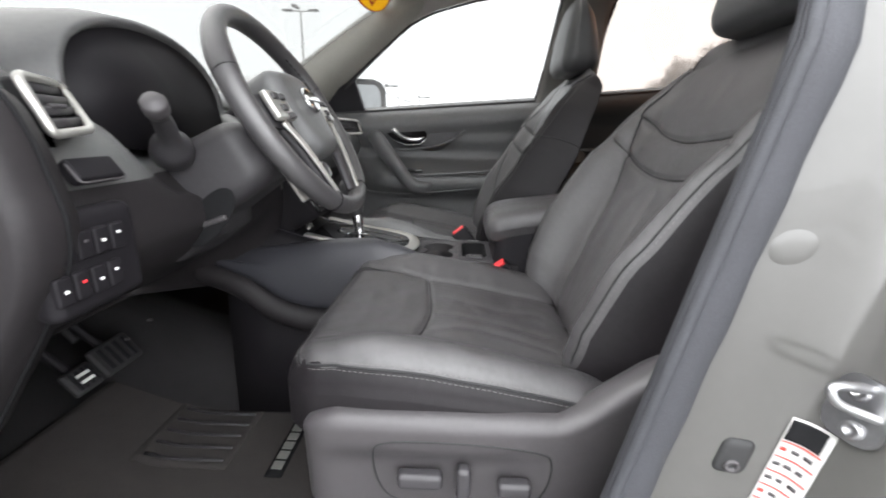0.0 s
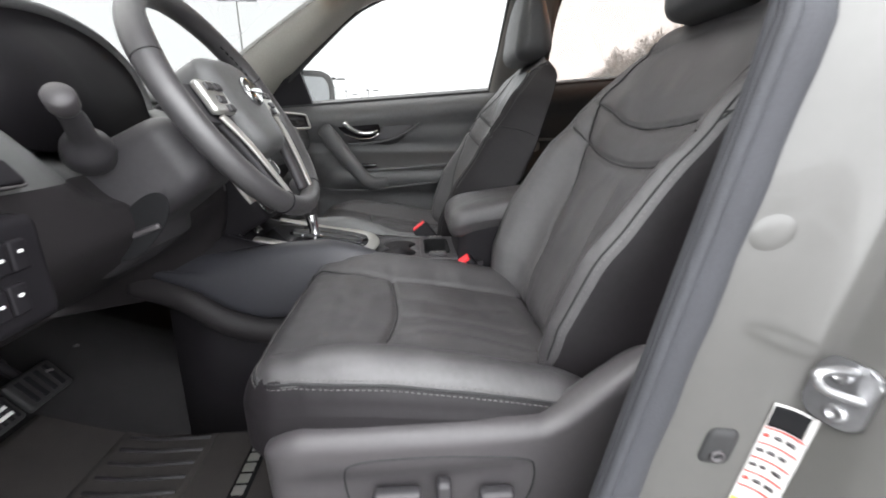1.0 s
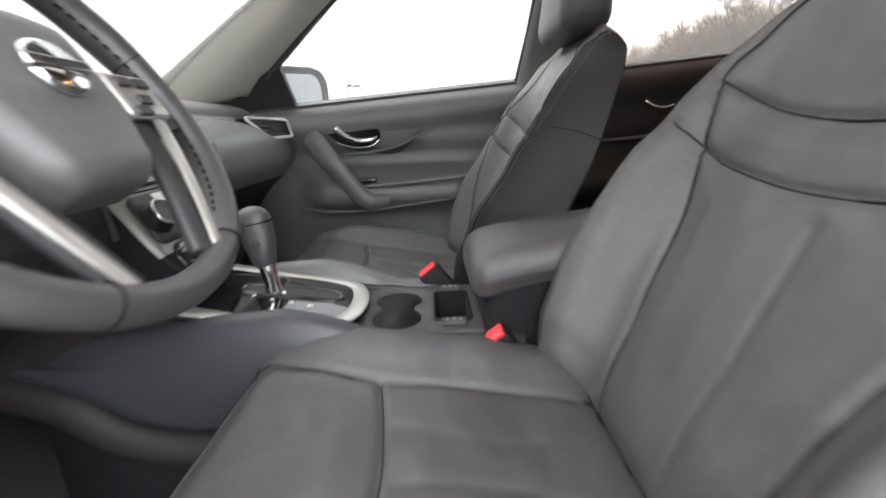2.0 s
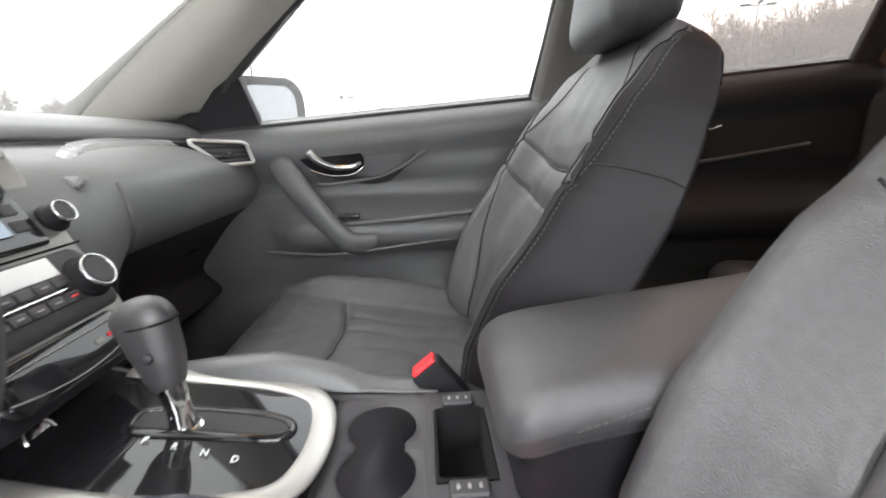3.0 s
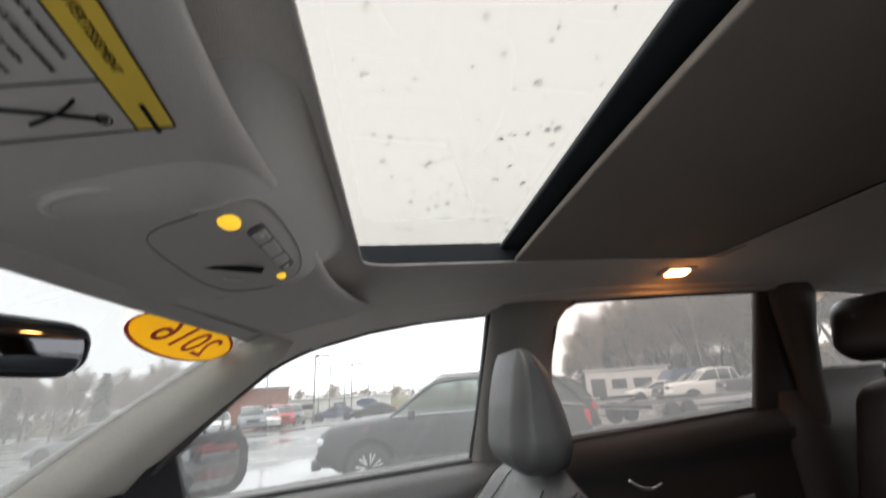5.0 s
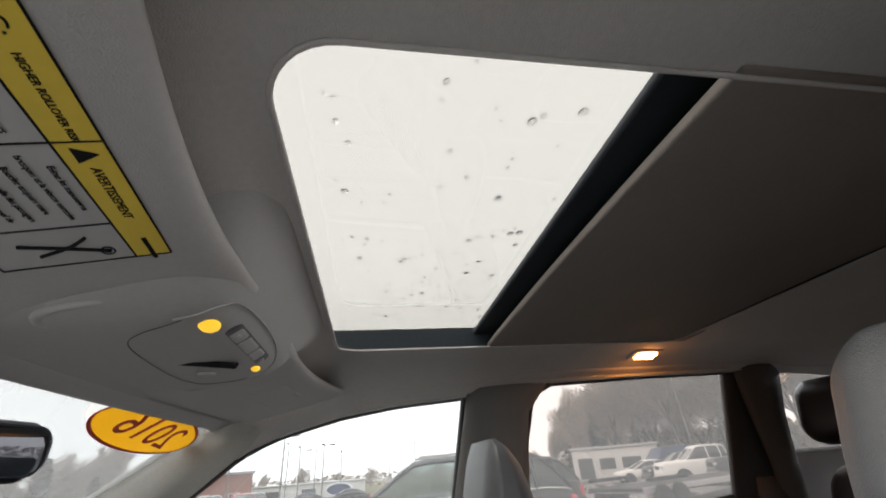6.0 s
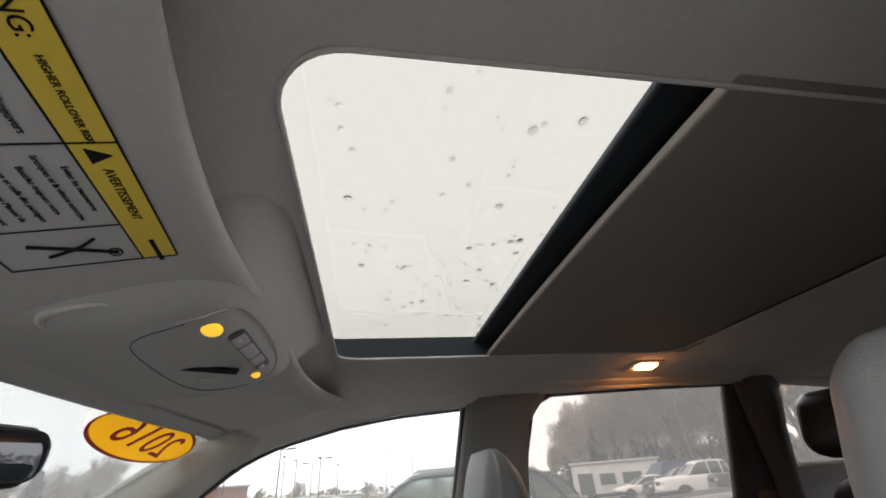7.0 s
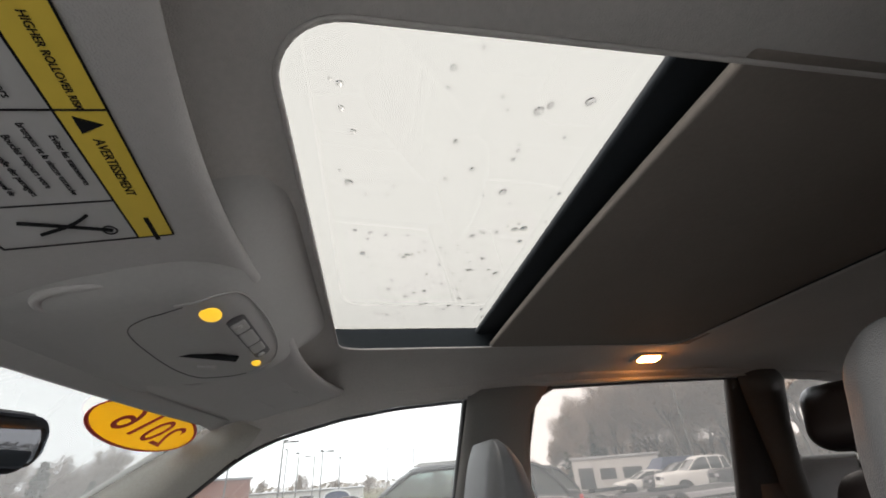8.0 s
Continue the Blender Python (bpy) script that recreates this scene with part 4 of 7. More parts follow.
xs = np.unique(np.concatenate([np.linspace(-0.73, 0.735, 90), np.linspace(-0.67, -0.54, 44), np.linspace(0.53, 0.67, 48)]).round(4))
skin = pierced(pierced(sheet(dash_fn, xs, np.linspace(0, 1, npts), 0.015, 1), VENT_R), VENT_L)
bm = bmesh.new()
bm.from_mesh(skin)
for z in (0.955, 0.885):  # driver's panel joint, then the edge of the shade in the colour
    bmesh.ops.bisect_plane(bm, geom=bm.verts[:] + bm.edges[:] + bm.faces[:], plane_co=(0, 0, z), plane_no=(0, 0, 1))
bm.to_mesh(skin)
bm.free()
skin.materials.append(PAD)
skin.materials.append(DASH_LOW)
# below 0.885 the darker colour carries shade of the dash's underside
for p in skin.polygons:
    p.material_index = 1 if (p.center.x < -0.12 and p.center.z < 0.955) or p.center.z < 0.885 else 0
under("dash_pad", skin, None, dash, "grained soft pad over darker lower panels with shade in their colour")


def on_dash(x, z, out=0.0):
    prof = smooth_line([(0, *p) for p in dash_profile(x)], 8)
    low = [p for p in prof if p[1] < 0.645]
    p = min(low, key=lambda q: abs(q[2] - z))
    return np.array((x, p[1] - out, p[2]))


# polished strip that sweeps from the vent to the centre stack
strip = [tuple(p) for p in smooth_line([(0.545, 0.612, 1.050), (0.47, 0.622, 1.049), (0.38, 0.615, 1.047), (0.29, 0.600, 1.042), (0.22, 0.575, 1.030), (0.165, 0.548, 1.008)], 8)]
rings = []
for i, p in enumerate(strip):
    k = i / (len(strip) - 1)
    w = 0.010 + 0.020 * math.sin(math.pi * min(1, 0.12 + 0.75 * k))
    d = np.array((0.0, -0.80, -0.60))
    n = np.array((0.0, -0.60, 0.80))
    rings.append([np.array(p) - d * w + n * 0.0015, np.array(p) - d * w * 0.5 + n * 0.0035, np.array(p) + d * w * 0.5 + n * 0.0035, np.array(p) + d * w + n * 0.002, np.array(p) - n * 0.01])
under("trim_strip", loft(rings), GLOSSTRIM, dash, "gloss dark strip")
crease = [on_dash(x, z, 0.001) for x, z in ((0.235, 1.000), (0.232, 0.95), (0.240, 0.90), (0.252, 0.84), (0.262, 0.78))]
under("pad_crease", tube(smooth_line(crease, 6), 0.004, 8), SOFT, dash)
under("glovebox_gap", tube(smooth_line([on_dash(0.17, 0.79, 0.001), on_dash(0.35, 0.785, 0.001), on_dash(0.6, 0.80, 0.001)], 8), 0.003, 6), DARK, dash)


def quad_vent(corners, inward, name, slats, label):
    """A four-cornered vent: silver frame, dark mouth and vanes. Corners run round, inward is the way into the dash."""
    C = [np.array(c, float) for c in corners]
    d = np.array(inward, float)
    ring = []
    for i in range(4):
        a, b, c = C[i - 1], C[i], C[(i + 1) % 4]
        ring += [b + (a - b) * 0.10, b + (a - b) * 0.03 + (c - b) * 0.03, b + (c - b) * 0.10]
    holder = under(name, tube(ring, 0.0050, 8, True), SILVER, dash, label)
    inner = [p + d * 0.035 for p in ring]
    mid = sum(C) / 4

    def sub(nm, me, material):
        me.transform(Matrix.Translation(-Vector(dash.matrix_world.translation)))
        return part(nm, me, material, holder)

    sub("vent_mouth", loft([ring, inner, [mid + d * 0.035 + (p - mid - d * 0.035) * 0.01 for p in inner]], True, False), DARK)
    for k in range(slats):
        s = (k + 0.8) / (slats + 0.6)
        a, b = lerp(C[0], C[3], s) + d * 0.006, lerp(C[1], C[2], s) + d * 0.006
        sub("vane", tube([lerp(a, b, 0.03), lerp(a, b, 0.5), lerp(a, b, 0.97)], 0.0052, 8, flat=0.35, up=tuple(-d)), HARD)
    sub("vane_tab", moved(block(0.020, 0.010, 0.005, 0.002, 0.01), *(mid + d * 0.002)), TRIM_GREY)
    return holder


quad_vent(VENT_R, (-0.35, 0.93, 0.0), "side_vent", 4, "silver-framed air vent by the door")
quad_vent(VENT_L, (0.35, 0.93, 0.0), "side_vent", 4, "silver-framed air vent by the driver")

# instrument hood and cluster
def hood_ring(y, w, h, z0):
    return [(-0.335 + w * math.cos(a), y + 0.02 * math.sin(a), z0 + h * max(0, math.sin(a)) ** 0.75) for a in np.linspace(math.pi * 1.06, -math.pi * 0.06, 30)]


hood = loft([hood_ring(0.92, 0.25, 0.06, 1.10), hood_ring(0.76, 0.225, 0.112, 1.078), hood_ring(0.655, 0.204, 0.138, 1.056), hood_ring(0.612, 0.190, 0.136, 1.050), hood_ring(0.606, 0.184, 0.131, 1.048), hood_ring(0.620, 0.178, 0.124, 1.046)], False, False)


def well_ring(y, k):
    return [(-0.335 + 0.180 * k * math.cos(a), y + 0.02 * math.sin(a), 1.046 + (0.125 * k * math.sin(a) ** 0.75 if a < math.pi else 0.066 * k * math.sin(a))) for a in np.linspace(0, 2 * math.pi, 48, endpoint=False)]


under("instrument_well", loft([well_ring(0.614, 1.0), well_ring(0.66, 0.96), well_ring(0.715, 0.88), well_ring(0.72, 0.3)]), DARK, dash, "deep black well round the instruments")
under("instrument_hood", hood, SOFT, dash, "hooded black instrument binnacle")
under("cluster_face", moved(block(0.33, 0.02, 0.15, 0.008, 0.05), -0.335, 0.715, 1.060, -18), PIANO, dash, "gloss black instrument glass")
for x in (-0.415, -0.255):
    g = lathe([(0.052, 0), (0.052, 0.006), (0.046, 0.010), (0.044, 0.002), (0.0, 0.002)], 32, "z")
    under("gauge_ring", moved(g, x, 0.700, 1.060, 72), HARD, dash)

# steering column, stalks
SW = Vector((-0.335, 0.377, 1.044))
WT = pose(*SW, -30.7, 0, 0)  # local z up the wheel's face, local -y towards the driver
column = thing("steering_column", "black steering column shroud with control stalks", "steering column", tuple(SW))


def col(nm, me, material, text="", parent=None, m=WT):
    me.transform(m)
    return under(nm, me, material, parent or column, text)


def shroud(P, N):
    k = np.interp(P[:, 1], [-0.14, 0.14], [0.80, 1.15])
    return np.stack([P[:, 0] * k, P[:, 1], P[:, 2] * k - 0.02 * (P[:, 2] < 0) * (P[:, 1] > 0)], 1)


col("shroud", moved(block(0.165, 0.26, 0.14, 0.038, 0.02, shroud), 0, 0.20, -0.015), HARD, "grained black column shroud")
for sx in (-1, 1):
    arm = smooth_line([(-0.335 + sx * x, y, z) for x, y, z in ((0.085, 0.548, 0.985), (0.108, 0.533, 0.998), (0.140, 0.515, 1.022), (0.166, 0.503, 1.038), (0.184, 0.494, 1.050))], 6)
    st = col("stalk", tube(arm, list(np.interp(np.linspace(0, 1, len(arm)), [0, 0.2, 0.35, 0.7, 1], [0.032, 0.029, 0.0155, 0.0125, 0.0140])), 16), HARD, "black control stalk", m=Matrix())
    tip = lathe([(0.0140, -0.018), (0.0160, -0.012), (0.0160, 0.005), (0.014, 0.009), (0.0, 0.010)], 20)
    d = Vector(arm[-1]) - Vector(arm[-4])
    tip.transform(Matrix.Translation(arm[-1]) @ d.to_track_quat("Z", "Y").to_matrix().to_4x4())
    tip.transform(Matrix.Translation(-Vector(column.matrix_world.translation)))
    part("stalk_end", tip, TRIM_GREY, st, "satin twist knob")
    band = tube([Vector(arm[-5]) + 0.0140 * (math.cos(a) * d.orthogonal().normalized() + math.sin(a) * d.cross(d.orthogonal()).normalized()) for a in np.linspace(0, 2 * math.pi, 20, endpoint=False)], 0.0012, 6, True)
    band.transform(Matrix.Translation(-Vector(column.matrix_world.translation)))
    part("stalk_band", band, SILVER, st)
# lower shroud: a black oval stands for shade in the tilt lever's hollow
hollow = block(0.006, 0.125, 0.052, (0.0028, 0.058, 0.025), 0.008)
col("lever_hollow_shade", moved(hollow, -0.4185, 0.505, 0.880, -48, 0, 0), INK, "black oval put on for the shade in the tilt lever's hollow", m=Matrix())
col("tilt_lever", moved(block(0.008, 0.044, 0.009, 0.0035, 0.01), -0.423, 0.495, 0.876, -20, 0, 0), TRIM_GREY, "tilt lever", m=Matrix())

# steering wheel
wheel = thing("steering_wheel", "black leather steering wheel with silver spoke trim and thumb buttons", "steering wheel", tuple(SW))
R = 0.172


def whl(nm, me, material, text="", parent=None):
    me.transform(WT)
    return under(nm, me, material, parent or wheel, text)


rim = []
for k in range(97):
    a = 2 * math.pi * k / 96
    grip = 1 + 0.10 * sum(math.exp(-((((a - c + math.pi) % (2 * math.pi) - math.pi) / 0.22) ** 2)) for c in (math.radians(28), math.radians(152)))
    ring = []
    for j in range(16):
        b = 2 * math.pi * j / 16
        rr = R + 0.0150 * grip * math.cos(b)
        low = -0.006 if math.sin(a) < -0.9 else 0
        ring.append((rr * math.cos(a), 0.0170 * grip * math.sin(b), rr * math.sin(a) + low * 0))
    rim.append(ring)
whl("rim", loft(rim, True, False), RIMHIDE, "stitched black leather rim")
for a0 in (20, 160, -62, -118):
    a = radians(a0)
    loop = [((R + 0.0157 * math.cos(b)) * math.cos(a), 0.0177 * math.sin(b), (R + 0.0157 * math.cos(b)) * math.sin(a)) for b in np.linspace(0, 2 * math.pi, 20, endpoint=False)]
    whl("rim_seam", tube(loop, 0.0010, 5, True), DARK)
inner = [((R - 0.0175) * math.cos(a), -0.006, (R - 0.0175) * math.sin(a)) for a in np.linspace(-0.9, 0.9, 60)]
for flip in (1, -1):
    whl("rim_stitching", stitches([(flip * x, y, z) for x, y, z in inner], 0.006, 0.005, 0.0013), INK)


def hub(P, N):
    k = np.interp(P[:, 2], [-0.075, 0.0, 0.06], [0.62, 1.0, 0.92])
    return np.stack([P[:, 0] * k, P[:, 1] - 0.012 * np.exp(-((P[:, 0] / 0.08) ** 2)) * (N[:, 1] < 0), P[:, 2]], 1)


whl("airbag_cover", moved(block(0.150, 0.06, 0.150, 0.024, 0.012, hub), 0, 0.012, -0.004), SOFT, "domed black airbag cover")
whl("emblem", moved(lathe([(0.0, -0.004), (0.019, -0.004), (0.023, 0.0), (0.023, 0.004)], 28, "y"), 0, -0.034, 0.010), CHROME, "chrome badge ring")
whl("emblem_bar", moved(block(0.056, 0.006, 0.010, 0.002, 0.02), 0, -0.037, 0.010), CHROME)
for sx in (-1, 1):
    sp = prism([(sx * 0.060, 0.034), (sx * 0.160, 0.022), (sx * 0.160, -0.024), (sx * 0.066, -0.030)][:: sx], 0.022, "y", 0.004)
    whl("side_spoke", moved(sp, 0, -0.006, 0), HARD, "black spoke")
    pod = moved(block(0.060, 0.012, 0.046, 0.005, 0.012), sx * 0.100, -0.014, 0.004)
    pd = whl("button_pod", pod, SILVER, "silver button pod")
    for i, (bx, bz) in enumerate(((0.088, 0.016), (0.112, 0.016), (0.100, -0.002), (0.088, -0.014))):
        me = moved(block(0.018, 0.006, 0.010, 0.002, 0.01), sx * bx, -0.021, bz)
        me.transform(WT)
        me.transform(Matrix.Translation(-Vector(wheel.matrix_world.translation)))
        part("button", me, HARD, pd)
    arm = smooth_line([(sx * 0.112, -0.012, -0.020), (sx * 0.095, -0.014, -0.060), (sx * 0.078, -0.012, -0.105), (sx * 0.058, -0.008, -0.152)], 8)
    whl("lower_spoke", tube(arm, [0.0085 - 0.0025 * i / len(arm) for i in range(len(arm))], 10, flat=0.5, up=(0, 1, 0)), SILVER, "satin silver lower spoke")
    whl("lower_spoke_back", tube([(x * 0.86, y + 0.012, z) for x, y, z in arm], 0.015, 10, flat=0.6, up=(0, 1, 0)), HARD)

# centre stack
stack = thing("centre_stack", "black centre stack with radio, climate panel and round knobs", "centre console", (0.0, 0.55, 0.95))
ST = pose(0.0, 0.511, 0.947, -30, 0, 0)  # local -y faces the cabin


def stk(nm, me, material, text="", parent=None):
    me.transform(ST)
    return under(nm, me, material, parent or stack, text)


def stk_sub(nm, me, material, holder, text=""):
    me.transform(ST)
    me.transform(Matrix.Translation(-Vector(stack.matrix_world.translation)))
    return part(nm, me, material, holder, text)


def taper(P, N):
    k = np.interp(P[:, 2], [-0.16, -0.09, 0.15], [0.74, 0.92, 1.08])
    return np.stack([P[:, 0] * k, P[:, 1], P[:, 2]], 1)


fas = block(0.232, 0.15, 0.30, (0.012, 0.010, 0.03), 0.02, lambda P, N: taper(P, N) + np.array((0, 0.075, 0)))
fas.materials.append(SATIN)
fas.materials.append(DARK)
for p in fas.polygons:
    p.material_index = 1 if p.center.y > 0.014 or p.center.z < -0.096 else 0
stk("fascia", fas, None, "satin grey fascia with dark sides")
radio = stk("radio", moved(block(0.176, 0.010, 0.100, 0.005, 0.02), -0.012, -0.002, 0.050), PIANO, "gloss black radio")
stk_sub("screen", moved(block(0.120, 0.004, 0.074, 0.0015, 0.03), -0.020, -0.0075, 0.052), DIMMED, radio, "dim glossy display")
for k in range(4):
    for sx in (-1, 1):
        stk_sub("radio_key", moved(block(0.018, 0.004, 0.014, 0.002, 0.01), -0.020 + sx * 0.075, -0.007, 0.085 - 0.020 * k), HARD, radio)
stk("joint", moved(block(0.222, 0.003, 0.0022, 0.0008, 0.05), 0, -0.0006, -0.006), INK)
climate = stk("climate_panel", moved(block(0.196, 0.012, 0.078, (0.016, 0.005, 0.016), 0.02), 0, -0.002, -0.050), HARD, "dark climate panel")
stk_sub("climate_display", moved(block(0.098, 0.003, 0.022, 0.001, 0.03), 0, -0.0085, -0.026), WHITE, climate, "pale climate display")
for row, z in enumerate((-0.0445, -0.0640)):
    for i in range(5):
        key = stk_sub("climate_key", moved(block(0.019, 0.005, 0.012, 0.002, 0.01), -0.042 + i * 0.021, -0.0085, z), TRIM_GREY, climate)
        if row or i in (1, 3):
            me = moved(block(0.008, 0.001, 0.0022, 0.0004, 0.01), -0.042 + i * 0.021, -0.0113, z)
            stk_sub("key_mark", me, RED if (row, i) == (1, 4) else SATIN, climate)
stk_sub("chrome_strip", moved(block(0.108, 0.003, 0.0028, 0.001, 0.02), 0, -0.0095, -0.0540), CHROME, climate, "thin chrome strip")
low = stk("lower_panel", moved(block(0.168, 0.012, 0.050, (0.02, 0.005, 0.02), 0.02), 0, 0.000, -0.117), PIANO, "gloss black lower panel")
stk_sub("panel_line", tube([(x, -0.0075, -0.137 + 0.012 * (x / 0.08) ** 2) for x in np.linspace(-0.078, 0.078, 14)], 0.0009, 6), SATIN, low)
stk_sub("panel_line", tube([(x, -0.0075, -0.103) for x in np.linspace(-0.080, 0.080, 4)], 0.0009, 6), SATIN, low)
for x, material in ((0.030, SATIN), (0.048, RED)):
    stk_sub("panel_mark", moved(block(0.010, 0.001, 0.005, 0.0004, 0.01), x, -0.0068, -0.117), material, low)


def knob(x, z, r):
    """A round control: dark collar, ribbed barrel, bright rim and dished cap."""
    k = stk("knob", moved(lathe([(r * 1.28, 0.0), (r * 1.26, -0.004), (r * 1.06, -0.006), (r, -0.007), (r * 0.98, -0.018), (0, -0.018)], 34, "y"), x, -0.006, z), DARK, "round knob with chrome rim")
    for nm, prof, material in (("knob_rim", [(r * 0.98, -0.016), (r * 1.02, -0.019), (r * 0.97, -0.0215), (r * 0.88, -0.0205), (r * 0.90, -0.015)], CHROME), ("knob_cap", [(0, -0.0192), (r * 0.70, -0.0200), (r * 0.88, -0.0200), (r * 0.88, -0.017), (0, -0.017)], HARD)):
        stk_sub(nm, moved(lathe(prof, 34, "y"), x, -0.006, z), material, k)


for sx in (-1, 1):
    knob(sx * 0.096, 0.026, 0.0135)
    knob(sx * 0.075, -0.050, 0.0205)
for sx in (-1, 1):
    quad = [(sx * 0.118, 0.0, 0.150), (sx * 0.016, 0.0, 0.150), (sx * 0.016, 0.0, 0.112), (sx * 0.108, 0.0, 0.112)]
    vent = stk("centre_vent", tube(quad, 0.0042, 8, True), SILVER, "silver-framed centre vent")
    for zz in (0.121, 0.131, 0.141):
        stk_sub("centre_vane", tube([(sx * 0.110, 0.002, zz), (sx * 0.020, 0.002, zz)], 0.003, 6), DARK, vent)
# power socket and switches low on the console's front
socket = stk("power_socket", moved(lathe([(0.017, 0.0), (0.017, -0.004), (0.014, -0.005), (0.013, 0.004), (0.0, 0.004)], 26, "y"), -0.020, 0.070, -0.164), DARK, "round power socket")
stk_sub("socket_ring", moved(lathe([(0.0165, -0.003), (0.0172, -0.0055), (0.0150, -0.006), (0.0145, -0.003)], 26, "y"), -0.020, 0.070, -0.164), CHROME, socket)
stk("bin_wall", moved(block(0.176, 0.010, 0.11, 0.004, 0.03), 0, 0.080, -0.175), DARK, "dark wall of the open bin")

# switch bank on the driver's side
bank = under("switch_bank", moved(block(0.12, 0.03, 0.11, 0.012, 0.03), -0.652, 0.502, 0.885, 0), DARK, dash, "bank of black switches with white marks")
for i in range(4):
    for j, zz in enumerate((0.905, 0.865)):
        sw = under("switch", moved(block(0.019, 0.008, 0.030, 0.003, 0.02), -0.691 + 0.021 * i - 0.012 * j, 0.486, zz, 0), DARK, dash)
        under("switch_mark", moved(block(0.0045, 0.002, 0.003, 0.0008, 0.01), -0.691 + 0.021 * i - 0.012 * j, 0.4815, zz + (0.004 if i % 2 else 0.0), 0), RED if (i, j) == (1, 1) else TRIM_GREY if i == 1 else WHITE, dash)

# side of the dash in the driver's door opening
cheek_out = smooth_line([(0.60, 1.075), (0.52, 1.062), (0.492, 1.02), (0.480, 0.97), (0.474, 0.93), (0.486, 0.88), (0.53, 0.81), (0.58, 0.74), (0.64, 0.66), (0.72, 0.60), (0.98, 0.58), (0.98, 1.10), (0.78, 1.10)], 5, True)
rings = []
for x, k in ((-0.672, 0.97), (-0.690, 0.985), (-0.702, 1.0), (-0.722, 1.0), (-0.735, 0.985), (-0.740, 0.96)):
    rings.append([(x, 0.75 + (p[0] - 0.75) * k, 0.85 + (p[1] - 0.85) * k) for p in cheek_out])
# end panel darkened in colour for shade at the door opening
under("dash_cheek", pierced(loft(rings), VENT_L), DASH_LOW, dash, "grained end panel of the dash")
under("cheek_joint", tube([(-0.692, 0.75 + (p[0] - 0.75) * 0.992, 0.85 + (p[1] - 0.85) * 0.992) for p in cheek_out[5:45]], 0.0025, 6), INK, dash)
slot = under("coin_slot", moved(block(0.062, 0.016, 0.028, 0.004, 0.02), -0.612, 0.512, 0.975, -35), DARK, dash, "small slot with white marks")
under("slot_rim", tube([(-0.612 + x, 0.506 + z * 0.6, 0.975 + z * 0.8) for x, z in rounded_rect(0.062, 0.026, 0.005)], 0.0016, 6, True), TRIM_GREY, dash)
for k in range(3):
    under("switch_mark", moved(block(0.011, 0.002, 0.006, 0.0008, 0.01), -0.629 + 0.017 * k, 0.5035, 0.975, -35), TRIM_GREY, dash)
for x, y, z in ((-0.405, 0.70, 0.645), (-0.345, 0.70, 0.655)):
    under("lever_mark", moved(block(0.012, 0.004, 0.004, 0.0015, 0.01), x, y, z, 0, 20, 0), TRIM_GREY, dash)

# ---- centre console ----
con = thing("floor_console", "black floor console with silver gear surround and cup holders", "console", (0, 0.2, 0.3))


def con_top(y):
    return float(np.interp(y, [-0.35, 0.0, 0.10, 0.20, 0.30, 0.40, 0.50, 0.58], [0.70, 0.712, 0.715, 0.722, 0.738, 0.752, 0.775, 0.80]))


def con_ring(y, w, drop=0.0):
    t = con_top(y) - drop
    base = [(-w - 0.02, 0.30), (-w - 0.012, 0.5), (-w, t - 0.05), (-w + 0.006, t - 0.012), (-w + 0.022, t)]
    return [(x, y, z) for x, z in base] + [(x, y, t) for x in (-0.05, 0.0, 0.05)] + [(-x, y, z) for x, z in base[::-1]]


# body in front of the cup holders, then the ledges beside them
under("console_body", loft([con_ring(y, w, d) for y, w, d in ((0.66, 0.135, 0.0), (0.56, 0.13, 0.0), (0.46, 0.125, 0.002), (0.34, 0.120, 0.004), (0.215, 0.112, 0.006), (0.205, 0.112, 0.10))], True, True), DARK, con, "black console body")
under("console_rear", loft([con_ring(y, 0.108, d) for y, d in ((0.205, 0.10), (0.20, 0.10), (0.0, 0.10), (-0.33, 0.06))], True, True), DARK, con)
